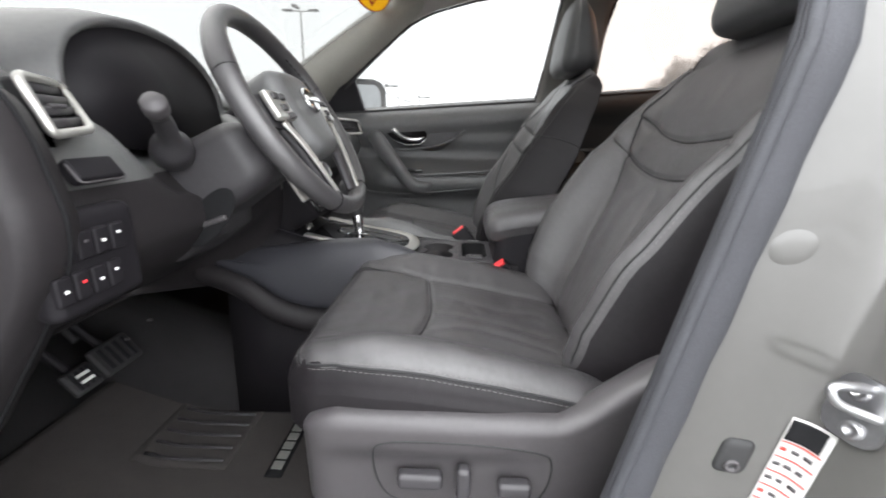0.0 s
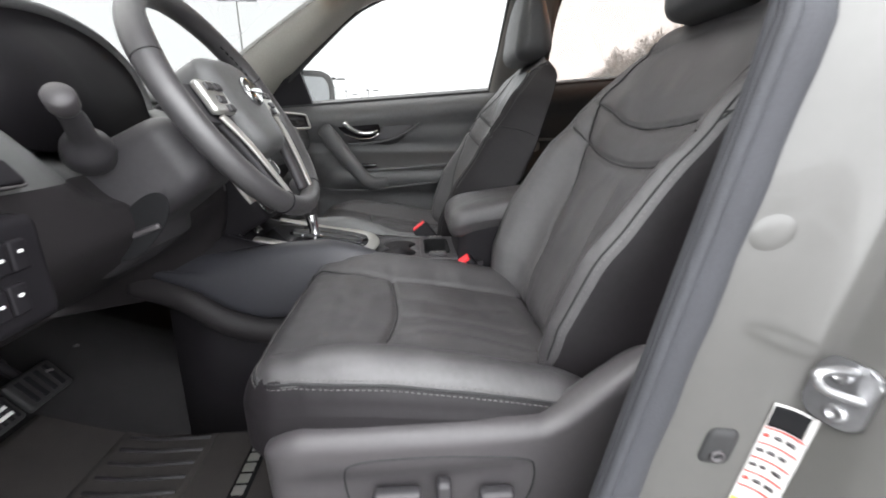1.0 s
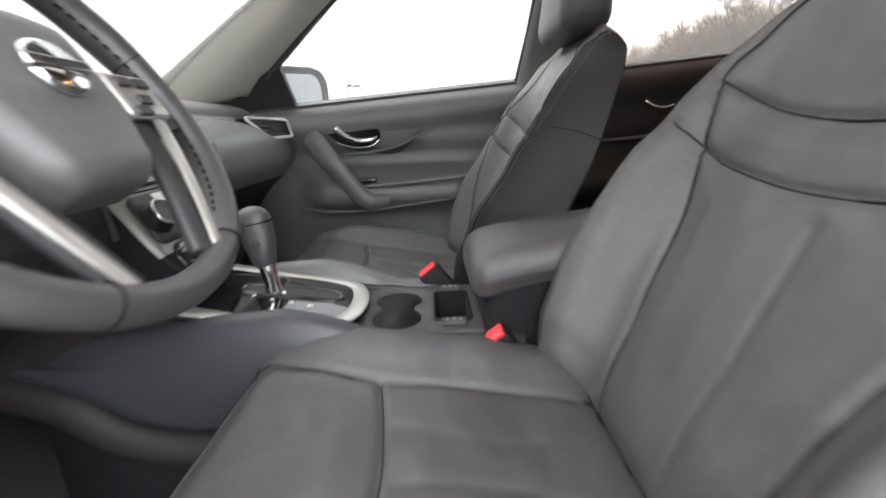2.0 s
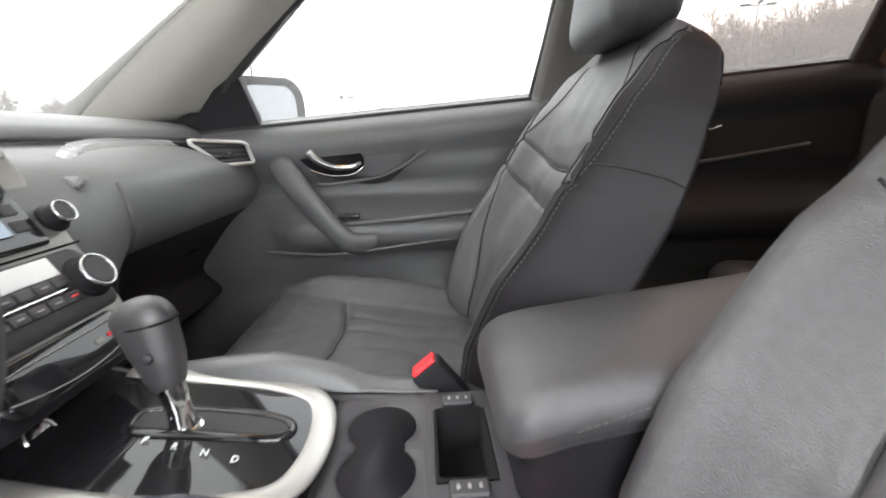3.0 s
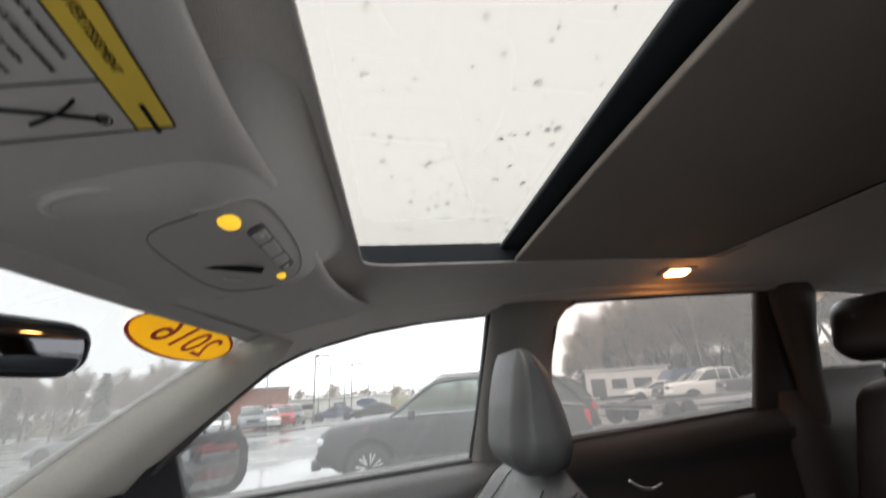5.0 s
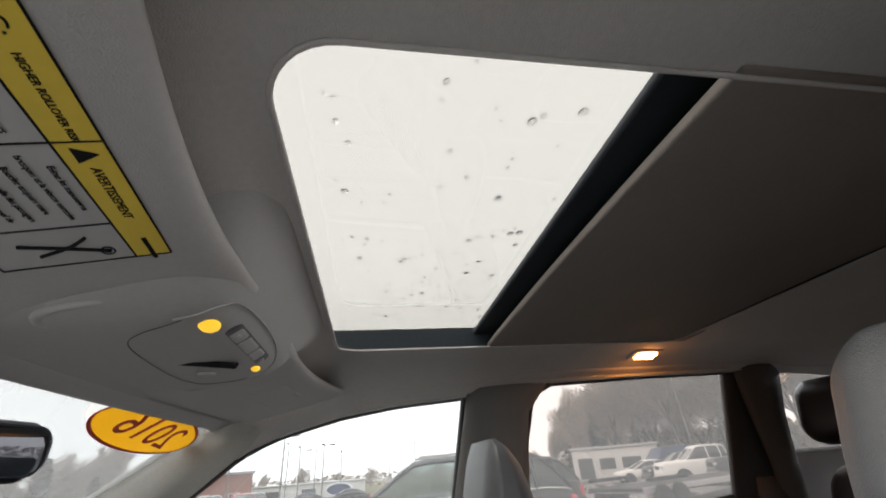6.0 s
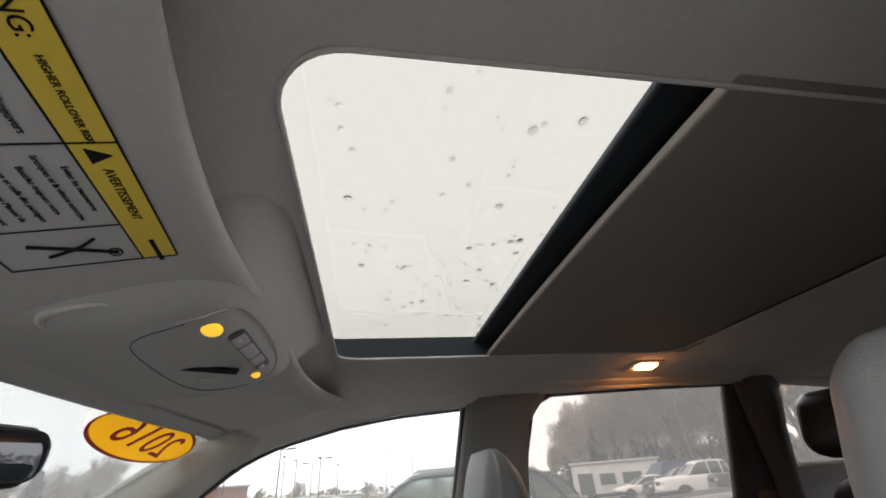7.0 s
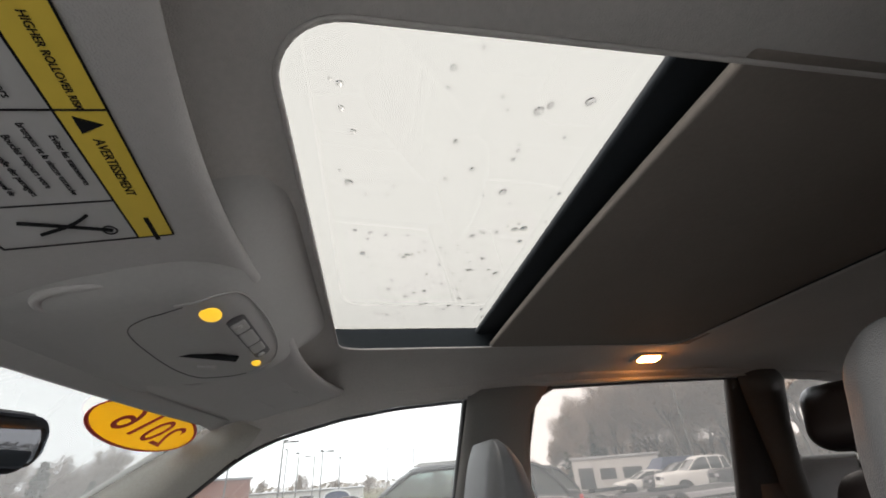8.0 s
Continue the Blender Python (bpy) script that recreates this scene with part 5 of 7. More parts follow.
for sx in (-1, 1):
    under("side_ledge", loft([[(sx * x, y, z) for x, z in ((0.090, 0.58), (0.090, con_top(y) - 0.004), (0.096, con_top(y)), (0.106, con_top(y) - 0.003), (0.112, con_top(y) - 0.02), (0.116, 0.58))] for y in (0.225, 0.15, 0.08, 0.0, -0.05)]), HARD, con)
    # padded flank beside the gear lever: rolls over the edge and tucks in low down
    def flank(y, v, sx=sx):
        zt = float(np.interp(y, [0.08, 0.15, 0.18, 0.21, 0.245, 0.30, 0.38, 0.45, 0.52, 0.62, 0.76], [0.716, 0.722, 0.732, 0.746, 0.758, 0.771, 0.768, 0.759, 0.750, 0.742, 0.74]))
        zl = float(np.interp(y, [0.08, 0.25, 0.33, 0.45, 0.52, 0.58, 0.68, 0.76], [0.66, 0.628, 0.610, 0.604, 0.626, 0.666, 0.708, 0.72]))
        way = smooth_line([(0.098, con_top(y) + 0.001, 0), (0.106, zt - 0.006, 0), (0.119, zt, 0), (0.133, zt - 0.006, 0), (0.144, zt - 0.03, 0), (0.151, (zt + zl) / 2, 0), (0.153, zl + 0.012, 0), (0.146, zl, 0)], 5)
        p = way[int(round(v * (len(way) - 1)))]
        return (sx * p[0], y, p[1])

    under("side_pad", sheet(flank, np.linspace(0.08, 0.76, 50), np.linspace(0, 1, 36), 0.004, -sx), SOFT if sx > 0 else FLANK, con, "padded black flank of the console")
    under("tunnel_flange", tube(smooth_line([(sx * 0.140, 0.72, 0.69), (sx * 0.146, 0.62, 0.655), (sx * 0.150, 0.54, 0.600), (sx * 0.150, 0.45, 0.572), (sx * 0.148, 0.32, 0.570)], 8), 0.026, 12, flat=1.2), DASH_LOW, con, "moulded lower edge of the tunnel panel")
under("bridge", moved(block(0.19, 0.016, 0.10, 0.005, 0.03), 0, 0.212, 0.665), HARD, con)
under("bridge", moved(block(0.19, 0.012, 0.10, 0.004, 0.03), 0, 0.092, 0.664), HARD, con)


def well(k):
    """Outline of two joined cup wells, shrunk by k."""
    out = []
    for a in np.linspace(0, 2 * math.pi, 64, endpoint=False):
        c, sn = math.cos(a), math.sin(a)
        r = max((math.sqrt(max(0.0, 0.041**2 - (0.036 * sn) ** 2)) + 0.036 * abs(c)) if abs(0.036 * sn) < 0.041 else 0.0, 0.028)
        out.append((r * c * k, 0.150 + r * sn * k))
    return out


def deck_edge(p):
    dx, dy = p[0], p[1] - 0.150
    k = min(0.094 / max(abs(dx), 1e-6), 0.056 / max(abs(dy), 1e-6))
    return dx * k, 0.150 + dy * k


rim2d = well(1.0)
lay = lambda pts, z: [(x, y, z) for x, y in pts]  # noqa: E731
under("cup_deck", loft([lay([deck_edge(p) for p in rim2d], 0.7165), lay([(x * 1.05, 0.15 + (y - 0.15) * 1.07) for x, y in rim2d], 0.7165), lay(rim2d, 0.713)], True, False), HARD, con, "black deck round the cup holders")
under("cup_holder", loft([lay(rim2d, 0.713), lay(well(0.95), 0.690), lay(well(0.90), 0.640), lay(well(0.3), 0.638)]), DARK, con, "deep joined black cup holders")
for sx in (-1, 1):
    under("cup_grip", moved(block(0.006, 0.020, 0.030, 0.0025, 0.01), sx * 0.070, 0.150, 0.690, 0, sx * 8), RUBBER, con)

# silver U round the gear lever and the gloss plate
U = [(0.096, 0.47), (0.100, 0.37), (0.094, 0.285), (0.069, 0.231), (0.0, 0.215)]
line = [(x, y, con_top(y) + 0.006) for x, y in U] + [(-x, y, con_top(y) + 0.006) for x, y in U[-2::-1]]
under("gear_surround", tube(smooth_line(line, 8), 0.0150, 12, flat=0.24), SILVER, con, "satin silver surround")
plate = [(x * 0.92, y) for x, y in U] + [(-x * 0.92, y) for x, y in U[-2::-1]]
pm = prism([(p[0], p[1] - 0.3) for p in smooth_line(plate, 5)], 0.006, "z", 0.001)
pm.transform(pose(0, 0.3, 0.738, 8.5, 0, 0))
under("gear_plate", pm, PIANO, con, "gloss black gear plate")
slot = smooth_line([(0.0, 0.415), (0.026, 0.41), (0.034, 0.36), (0.032, 0.28), (0.018, 0.25), (-0.004, 0.26), (-0.008, 0.34), (-0.010, 0.40)], 6, True)
under("gear_slot", tube([(x, y, 0.7455 + (y - 0.3) * 0.15) for x, y, *_ in [tuple(p) for p in slot]], 0.0060, 10, True, flat=0.5), PIANO, con, "raised gloss slot edge")
sl = prism([(p[0], p[1] - 0.3) for p in slot], 0.003, "z")
sl.transform(pose(0, 0.3, 0.7435, 8.5, 0, 0))
under("slot_brush", sl, RUBBER, con)
for i, ch in enumerate("PRND"):
    writing("gear_letter", ch, 0.011, WHITE, Matrix.Translation(-con.matrix_world.translation) @ pose(-0.022 - 0.006 * i, 0.385 - 0.032 * i, 0.7468 + 0.15 * (0.085 - 0.032 * i), 8.5, 0, -90), con, 0.0003)

# small tray with seat-heater switches at its ends
tray = under("tray", loft([[(x, y + 0.056, 0.719) for x, y in rounded_rect(0.118, 0.064, 0.006)], [(x, y + 0.056, 0.722) for x, y in rounded_rect(0.112, 0.058, 0.006)], [(x, y + 0.056, 0.662) for x, y in rounded_rect(0.100, 0.050, 0.005)]], True, False), INK, con, "small black tray")
for sx in (-1, 1):
    under("tray_deck", moved(block(0.040, 0.090, 0.014, 0.004, 0.02), sx * 0.077, 0.053, 0.711), HARD, con)
under("tray_deck", moved(block(0.124, 0.012, 0.014, 0.003, 0.02), 0, 0.0925, 0.711), HARD, con)
under("tray_deck", moved(block(0.124, 0.018, 0.014, 0.003, 0.02), 0, 0.0155, 0.711), HARD, con)
under("tray_floor", moved(block(0.11, 0.06, 0.004, 0.001, 0.03), 0, 0.056, 0.662), INK, con)
for sx in (-1, 1):
    s = under("heater_switch", moved(block(0.020, 0.040, 0.012, 0.003, 0.01), sx * 0.071, 0.056, 0.719), HARD, con, "seat heater switch with white mark")
    for k in (-0.011, 0, 0.011):
        under("switch_mark", moved(block(0.006, 0.0035, 0.001, 0.0004, 0.01), sx * 0.071, 0.056 + k, 0.7255), SATIN, con)

# armrest box
box = thing("armrest_box", "black padded console armrest with stitched edge", "armrest", (0, -0.14, 0.5))
under("box_body", moved(block(0.182, 0.35, 0.27, (0.02, 0.03, 0.02), 0.02, lambda P, N: P + np.stack([0 * P[:, 0], -0.10 * np.clip(P[:, 2], -0.135, 0.135) * (P[:, 1] > 0), 0 * P[:, 0]], 1)), 0, -0.160, 0.672), DARK, box, "hard black box body")


def lid(P, N):
    z = P[:, 2] + 0.016 * np.exp(-((P[:, 0] / 0.07) ** 2)) * (N[:, 2] > 0.3) + 0.050 * (-(P[:, 1]) / 0.40) - 0.010 * np.clip((P[:, 1] - 0.12) / 0.08, 0, 1) ** 2
    z += (0.022 * np.clip((0.17 - P[:, 1]) / 0.26, 0, 1) - 0.010) * np.clip(-N[:, 2] + 0.2, 0, 1)
    groove = 0.004 * np.exp(-(((P[:, 2] + 0.012) / 0.004) ** 2))
    return np.stack([P[:, 0] - np.sign(P[:, 0]) * groove * (abs(N[:, 0]) > 0.6), P[:, 1], z], 1)


under("lid", moved(block(0.200, 0.40, 0.062, (0.034, 0.036, 0.028), 0.008, lid), 0, -0.170, 0.826), LEATHER, box, "padded black leather lid")
for sx in (-1, 1):
    ln = smooth_line([(sx * 0.1005, -0.035, 0.803), (sx * 0.1012, -0.09, 0.822), (sx * 0.1006, -0.15, 0.842)], 8)
    under("stitching", stitches(ln), THREAD, box, "pale stitching")

# gear lever
lever = thing("gear_lever", "black gear lever with chrome throat", "gear lever", (0.005, 0.36, 0.745))
neck = smooth_line([(0.006, 0.362, 0.748), (0.008, 0.366, 0.79), (0.010, 0.371, 0.83)], 5)
under("throat", tube(neck, list(np.interp(np.linspace(0, 1, len(neck)), [0, 0.3, 1], [0.0165, 0.0135, 0.0155])), 14, flat=0.85), CHROME, lever, "chrome throat")
under("throat_base", moved(lathe([(0.026, 0), (0.024, 0.006), (0.016, 0.010), (0, 0.010)], 20), 0.006, 0.362, 0.745), CHROME, lever)


def grip(P, N):
    z = P[:, 2]
    k = np.interp(z, [-0.05, -0.01, 0.03, 0.05], [0.66, 0.90, 1.0, 0.9])
    return np.stack([P[:, 0] * k, P[:, 1] * np.interp(z, [-0.05, 0.0, 0.05], [0.58, 0.92, 1.12]) + 0.006 * np.clip((z + 0.01) / 0.05, 0, 1), z + 0.006 * np.exp(-((P[:, 1] / 0.03) ** 2)) * (z > 0) - 0.12 * P[:, 1] * np.clip((z - 0.01) / 0.04, 0, 1)], 1)


g = under("knob", moved(block(0.044, 0.058, 0.105, (0.020, 0.025, 0.022), 0.008, grip), 0.010, 0.374, 0.845, -4), RIMHIDE, lever, "moulded black knob")
under("knob_seam", tube([(0.010 + 0.0212 * math.cos(a), 0.379 + 0.0300 * math.sin(a), 0.877 - 0.004 * math.sin(a)) for a in np.linspace(0, 2 * math.pi, 24, endpoint=False)], 0.0016, 6, True), INK, lever)
under("release_button", moved(lathe([(0.006, 0), (0.006, -0.003), (0.004, -0.004), (0, -0.004)], 14, "x"), -0.010, 0.372, 0.845), HARD, lever)

# belt buckles beside the console
def buckle(x, y, z, lean, name, label):
    b = thing(name, label, "seat belt buckle", (x, y, z - 0.10), group="belt buckles")
    M = pose(x, y, z, -38, lean, 0)
    me = block(0.032, 0.048, 0.085, (0.006, 0.006, 0.006), 0.01)
    me.transform(M @ Matrix.Translation((0, 0, -0.043)))
    under("housing", me, DARK, b)
    me = block(0.027, 0.038, 0.007, 0.0025, 0.01)
    me.transform(M @ Matrix.Translation((0, 0, 0.001)))
    under("release", me, RED, b, "red release button")
    me = block(0.016, 0.03, 0.08, 0.004, 0.03)
    me.transform(M @ Matrix.Translation((0, 0, -0.115)))
    under("stalk", me, DARK, b)


buckle(0.126, 0.098, 0.742, 6, "belt_buckle", "black belt buckle with red button beside the passenger seat")
buckle(-0.108, 0.000, 0.712, -6, "belt_buckle", "black belt buckle with red button beside the driver's seat")

# ---- things under the roof ----
oc = thing("overhead_console", "grey overhead console with map lamps and switches", "overhead console", (0.017, 0.18, 1.50))
OC_X = 0.017


def oc_z(y):
    return float(np.interp(y, [0.062, 0.075, 0.090, 0.108, 0.126, 0.145, 0.18, 0.22, 0.30, 0.335], [1.581, 1.567, 1.546, 1.522, 1.503, 1.491, 1.4825, 1.478, 1.474, 1.466]))


def oc_skin(x, y):
    """The moulded console swells out of the headliner and dies away behind the visors."""
    k = max(0.0, min(1.0, (0.262 - abs(x - OC_X)) / 0.125))
    k = k * k * (3 - 2 * k)
    return (x, y, (roof_z(0, y) + 0.004) * (1 - k) + oc_z(y) * k)


def oput(nm, me, material, x, y, drop=0.0, rz=0.0, text="", parent=None):
    slope = math.degrees(math.atan2(oc_z(y + 0.01) - oc_z(y - 0.01), 0.02))
    me.transform(pose(x, y, oc_z(y) - drop, slope, 0, rz))
    return under(nm, me, material, parent or oc, text)


under("housing", sheet(oc_skin, np.linspace(-0.245, 0.279, 52), np.linspace(0.063, 0.335, 46), 0.004, 1), OVERHEAD, oc, "moulded grey housing")


def oc_line(pts, r, proud=0.0004):
    return tube([(x, y, oc_z(y) - proud) for x, y, *_ in smooth_line([(x, y, 0) for x, y in pts], 6)], r, 6)


# step round the lamp and switch field, and the lid of the glasses pocket
under("field_step", oc_line([(-0.112, 0.160), (-0.100, 0.195), (-0.070, 0.222), (0.0, 0.233), (0.080, 0.236), (0.128, 0.226), (0.142, 0.205), (0.146, 0.165)], 0.0006), TRIM_GREY, oc)
under("field_rim", oc_line([(-0.118, 0.165), (-0.112, 0.130), (-0.080, 0.1165), (0.010, 0.1125), (0.095, 0.117), (0.135, 0.132), (0.146, 0.165)], 0.0012), OVERHEAD, oc)
oput("pocket_slot", block(0.070, 0.014, 0.004, 0.0018, 0.01), INK, 0.036, 0.184, 0.0004, -62, "dark finger slot of the glasses pocket")
oput("sos_button", block(0.022, 0.009, 0.005, 0.002, 0.01), VISOR, 0.080, 0.198, 0.001, -62, "small pale push button")
for lx in (-0.080, 0.112):
    oput("map_lamp", block(0.036 if lx < 0 else 0.026, 0.019 if lx < 0 else 0.012, 0.012, (0.0175 if lx < 0 else 0.0125, 0.009 if lx < 0 else 0.0058, 0.005), 0.003), LAMP_AMBER, lx, 0.147, -0.0030, 0, "lit amber map lamp")
oput("switch_panel", block(0.150, 0.020, 0.004, (0.009, 0.009, 0.0018), 0.01), TRIM_GREY, 0.022, 0.1335, -0.0006, 0, "strip of grey roof switches")
for i, w in enumerate((0.030, 0.044, 0.030)):
    sw = oput("roof_switch", block(w, 0.0165, 0.005, (0.004, 0.004, 0.002), 0.01), OVERHEAD, -0.025 + (0.0, 0.041, 0.082)[i], 0.1335, 0.0005)
for lx in (-0.030, 0.082):
    oput("switch_dimple", lathe([(0.0045, 0.0), (0.0042, -0.002), (0.0015, -0.0026), (0, -0.0026)], 12), VISOR, lx, 0.1335, 0.0022)


def visor(sgn, name, label, marked):
    v = thing(name, label, "sun visor", (sgn * 0.34, 0.2, 1.5))

    def fn(P, N):
        return np.stack([sgn * P[:, 0], P[:, 1] - 0.025 * (P[:, 0] / 0.24) ** 2 * (P[:, 1] < 0), P[:, 2] - 0.002 * np.exp(-((P[:, 0] / 0.2) ** 4))], 1)

    V = pose(0.017 + sgn * 0.330, 0.201, 1.503, -13.0, 0, -sgn * 7.0)

    def vput(nm, me, material, text="", parent=None):
        me.transform(V)
        return under(nm, me, material, parent or v, text)

    vput("board", moved(block(0.47, 0.212, 0.022, (0.030, 0.030, 0.0105), 0.012, fn), 0, -0.0035, 0), VISOR, "grey vinyl visor board")
    loop = [(-sgn * 0.177 + sgn * x * -1, y - 0.01, -0.0150) for x, y in ((0.012, -0.055), (-0.012, -0.030), (-0.020, 0.008), (-0.014, 0.040), (0.004, 0.050), (0.016, 0.040), (0.012, 0.0))]
    vput("finger_grip", tube(smooth_line(loop, 5, True), 0.0045, 10, True, flat=0.8), VISOR, "moulded finger grip")
    # dark bar drawn for the shade inside the grip's recess
    vput("grip_slot_shade", moved(block(0.010, 0.060, 0.004, 0.0018, 0.02), -sgn * 0.178, -0.004, -0.0120, 0, 0, sgn * 6), TRIM_GREY)
    LY = -0.016
    if marked:
        lab = vput("warning_label", moved(block(0.340, 0.096, 0.0012, 0.0005, 0.05), -0.078, -0.012 + LY, -0.0125), PAPER, "white and yellow printed warning label")

        def mark(nm, me, material):
            me.transform(V @ Matrix.Translation((-0.033, LY, 0)))
            me.transform(Matrix.Translation(-Vector(v.matrix_world.translation)))
            return part(nm, me, material, lab)

        Z = -0.0135
        mark("warning_band", moved(block(0.340, 0.022, 0.001, 0.0004, 0.05), -0.045, -0.050, Z), YELLOW)
        for y in (-0.061, -0.039, 0.036):
            mark("rule", moved(block(0.340, 0.0011, 0.0008, 0.0003, 0.1), -0.045, y, Z - 0.0006), INK)
        for x in (-0.215, -0.082, 0.002, 0.078, 0.125):
            mark("rule", moved(block(0.0011, 0.097 if x != 0.078 else 0.075, 0.0008, 0.0003, 0.1), x, -0.012 if x != 0.078 else -0.001, Z - 0.0006), INK)
        # text is read with its top towards the rear of the car
        def say(text, size, x, y, material=INK):
            m = Matrix.Translation(-Vector(v.matrix_world.translation)) @ V @ Matrix.Translation((x - 0.033, y + LY, Z - 0.0008)) @ pose(0, 0, 0, 180, 0, 0)
            writing("print", text, size, material, m, lab, 0.0002)

        say("WARNING:", 0.0105, -0.084, -0.050)
        say("HIGHER ROLLOVER RISK", 0.0047, -0.024, -0.050)
        say("AVERTISSEMENT", 0.0070, 0.048, -0.050)
        tri = prism([(-0.006, -0.005), (0.006, -0.005), (0.0, 0.006)], 0.0008, "z")
        tri.transform(pose(0.012, -0.050, Z - 0.0002, 180, 0, 0))
        mark("warning_triangle", tri, INK)
        for i, (x, w) in enumerate(((0.115, 0.03),)):
            mark("print_bar", moved(block(w, 0.003, 0.0008, 0.0003, 0.05), x, -0.050, Z - 0.0006), INK)
        for i, tx in enumerate(("Avoid Abrupt Maneuvers", "and Excessive Speed.", "Always Buckle Up.")):
            say(tx, 0.0056, -0.034, -0.026 + 0.0125 * i)
        for i, tx in enumerate(("Evitez les manoeuvres", "brusques et la vitesse excessive", "Bouclez toujours votre", "ceinture et celle des passagers", "Reportez-vous au Manuel de", "voyageur pour un complement", "d'information.")):
            say(tx, 0.0047, 0.040, -0.032 + 0.0092 * i)
        mark("pictogram_bar", tube(smooth_line([(0.095, 0.016, Z - 0.001), (0.103, -0.006, Z - 0.001), (0.112, -0.028, Z - 0.001)], 4), 0.0012, 6), INK)
        mark("pictogram_bar", tube(smooth_line([(0.110, 0.010, Z - 0.001), (0.102, -0.008, Z - 0.001), (0.092, -0.020, Z - 0.001)], 4), 0.0012, 6), INK)
        mark("pictogram_ring", tube([(0.112 + 0.005 * math.cos(a), -0.026 + 0.004 * math.sin(a), Z - 0.0006) for a in np.linspace(0, 6.28, 14, endpoint=False)], 0.0005, 5, True), INK)
        lab2 = vput("small_label", moved(block(0.10, 0.03, 0.001, 0.0004, 0.05), -0.08, 0.072, -0.0120), YELLOW, "small yellow label")
    else:
        vput("mirror_lid", moved(block(0.20, 0.075, 0.005, (0.012, 0.012, 0.002), 0.02), 0.06, -0.025, -0.0115), VISOR, "closed lid of the vanity mirror")
        vput("lid_tab", moved(block(0.030, 0.006, 0.003, 0.0012, 0.02), 0.06, -0.058, -0.0140), OVERHEAD)
    arm = tube([(-sgn * 0.235, 0.085, 0.0), (sgn * 0.225, 0.085, 0.0), (sgn * 0.245, 0.085, 0.012)], 0.0055, 8)
    vput("hinge_rod", arm, TRIM_GREY)


visor(-1, "driver_sun_visor", "grey vinyl driver's sun visor with printed warning label", True)
visor(1, "passenger_sun_visor", "grey vinyl passenger sun visor folded up", False)

# rear-view mirror
rvm = thing("rear_view_mirror", "black-cased rear-view mirror hung from the windscreen", "mirror", (-0.015, 0.37, 1.40))
RM = pose(-0.022, 0.383, 1.397, 2.0, 0, -14)


def rput(nm, me, material, text=""):
    me.transform(RM)
    return under(nm, me, material, rvm, text)


rput("case", moved(block(0.220, 0.032, 0.062, (0.026, 0.014, 0.026), 0.010), 0, 0.010, 0), DARK, "black case")
rput("mirror_glass", moved(block(0.208, 0.004, 0.052, (0.022, 0.0018, 0.022), 0.02), 0, -0.0085, 0), DIMMED, "dimmed mirror glass")
under("stem", tube(smooth_line([(-0.015, 0.385, 1.405), (-0.012, 0.42, 1.43), (-0.01, 0.455, 1.438)], 5), 0.009, 10), DARK, rvm)

# oval year sticker on the inside of the windscreen, printed to be read from outside
stick = thing("year_sticker", "oval yellow windscreen sticker with red numerals", "sticker", (0.39, 0.42, 1.44))
su, sv = 0.663, 0.061
c0, c1 = np.array(screen(su, sv)), np.array(screen(su, sv - 0.02))
right_in = (np.array(screen(su + 0.02, sv)) - c0)
right_in /= np.linalg.norm(right_in)
upg = c1 - c0
upg /= np.linalg.norm(upg)
out = np.cross(upg, right_in)
out /= np.linalg.norm(out)
if out[1] < 0:
    out = -out
SMx = Matrix((( -right_in[0], upg[0], out[0], c0[0]), (-right_in[1], upg[1], out[1], c0[1]), (-right_in[2], upg[2], out[2], c0[2]), (0, 0, 0, 1)))
tw = radians(8.8)
right_in, upg = math.cos(tw) * right_in - math.sin(tw) * upg, math.sin(tw) * right_in + math.cos(tw) * upg
SMx = Matrix(((-right_in[0], upg[0], out[0], c0[0]), (-right_in[1], upg[1], out[1], c0[1]), (-right_in[2], upg[2], out[2], c0[2]), (0, 0, 0, 1)))
oval = [(0.193 * math.cos(a), 0.058 * math.sin(a)) for a in np.linspace(0, 2 * math.pi, 48, endpoint=False)]
rim = tube([(x * 0.975, y * 0.965, -0.0113) for x, y in oval], 0.003, 6, True, flat=0.3)
rim.transform(SMx)
under("sticker_edge", rim, RED_FILM, stick)
for nm, k, zz, material in (("sticker_field", 0.98, -0.0113, YELLOW_FILM),):
    me = prism([(x * k, y * k) for x, y in oval], 0.001, "z")
    me.transform(SMx @ Matrix.Translation((0, 0, zz)))
    under(nm, me, material, stick)
cu_m = Matrix.Translation(-Vector(stick.matrix_world.translation)) @ SMx @ Matrix.Translation((0, 0, -0.0118)) @ Matrix(((1.20, 0.18, 0, 0), (0, 0.92, 0, 0), (0, 0, 1, 0), (0, 0, 0, 1)))
writing("year_print", "2016", 0.096, REDINK, cu_m, stick, 0.0004)

# rear reading lamp in the headliner
lamp = thing("rear_roof_lamp", "small lit warm roof lamp in the headliner", "roof lamp", (0.50, -0.735, 1.57))
lz = roof_z(0.50, -0.735)
under("lamp_bezel", moved(block(0.062, 0.085, 0.010, (0.01, 0.012, 0.004), 0.02), 0.50, -0.735, lz - 0.002, 0, 10, 0), VISOR, lamp, "grey bezel")
under("lamp_lens", moved(block(0.034, 0.056, 0.010, (0.006, 0.008, 0.004), 0.02), 0.499, -0.735, lz - 0.007, 0, 10, 0), LAMP_WARM, lamp, "lit warm lens")

# rain drops on the roof glass
rng = random.Random(4)
drops = []
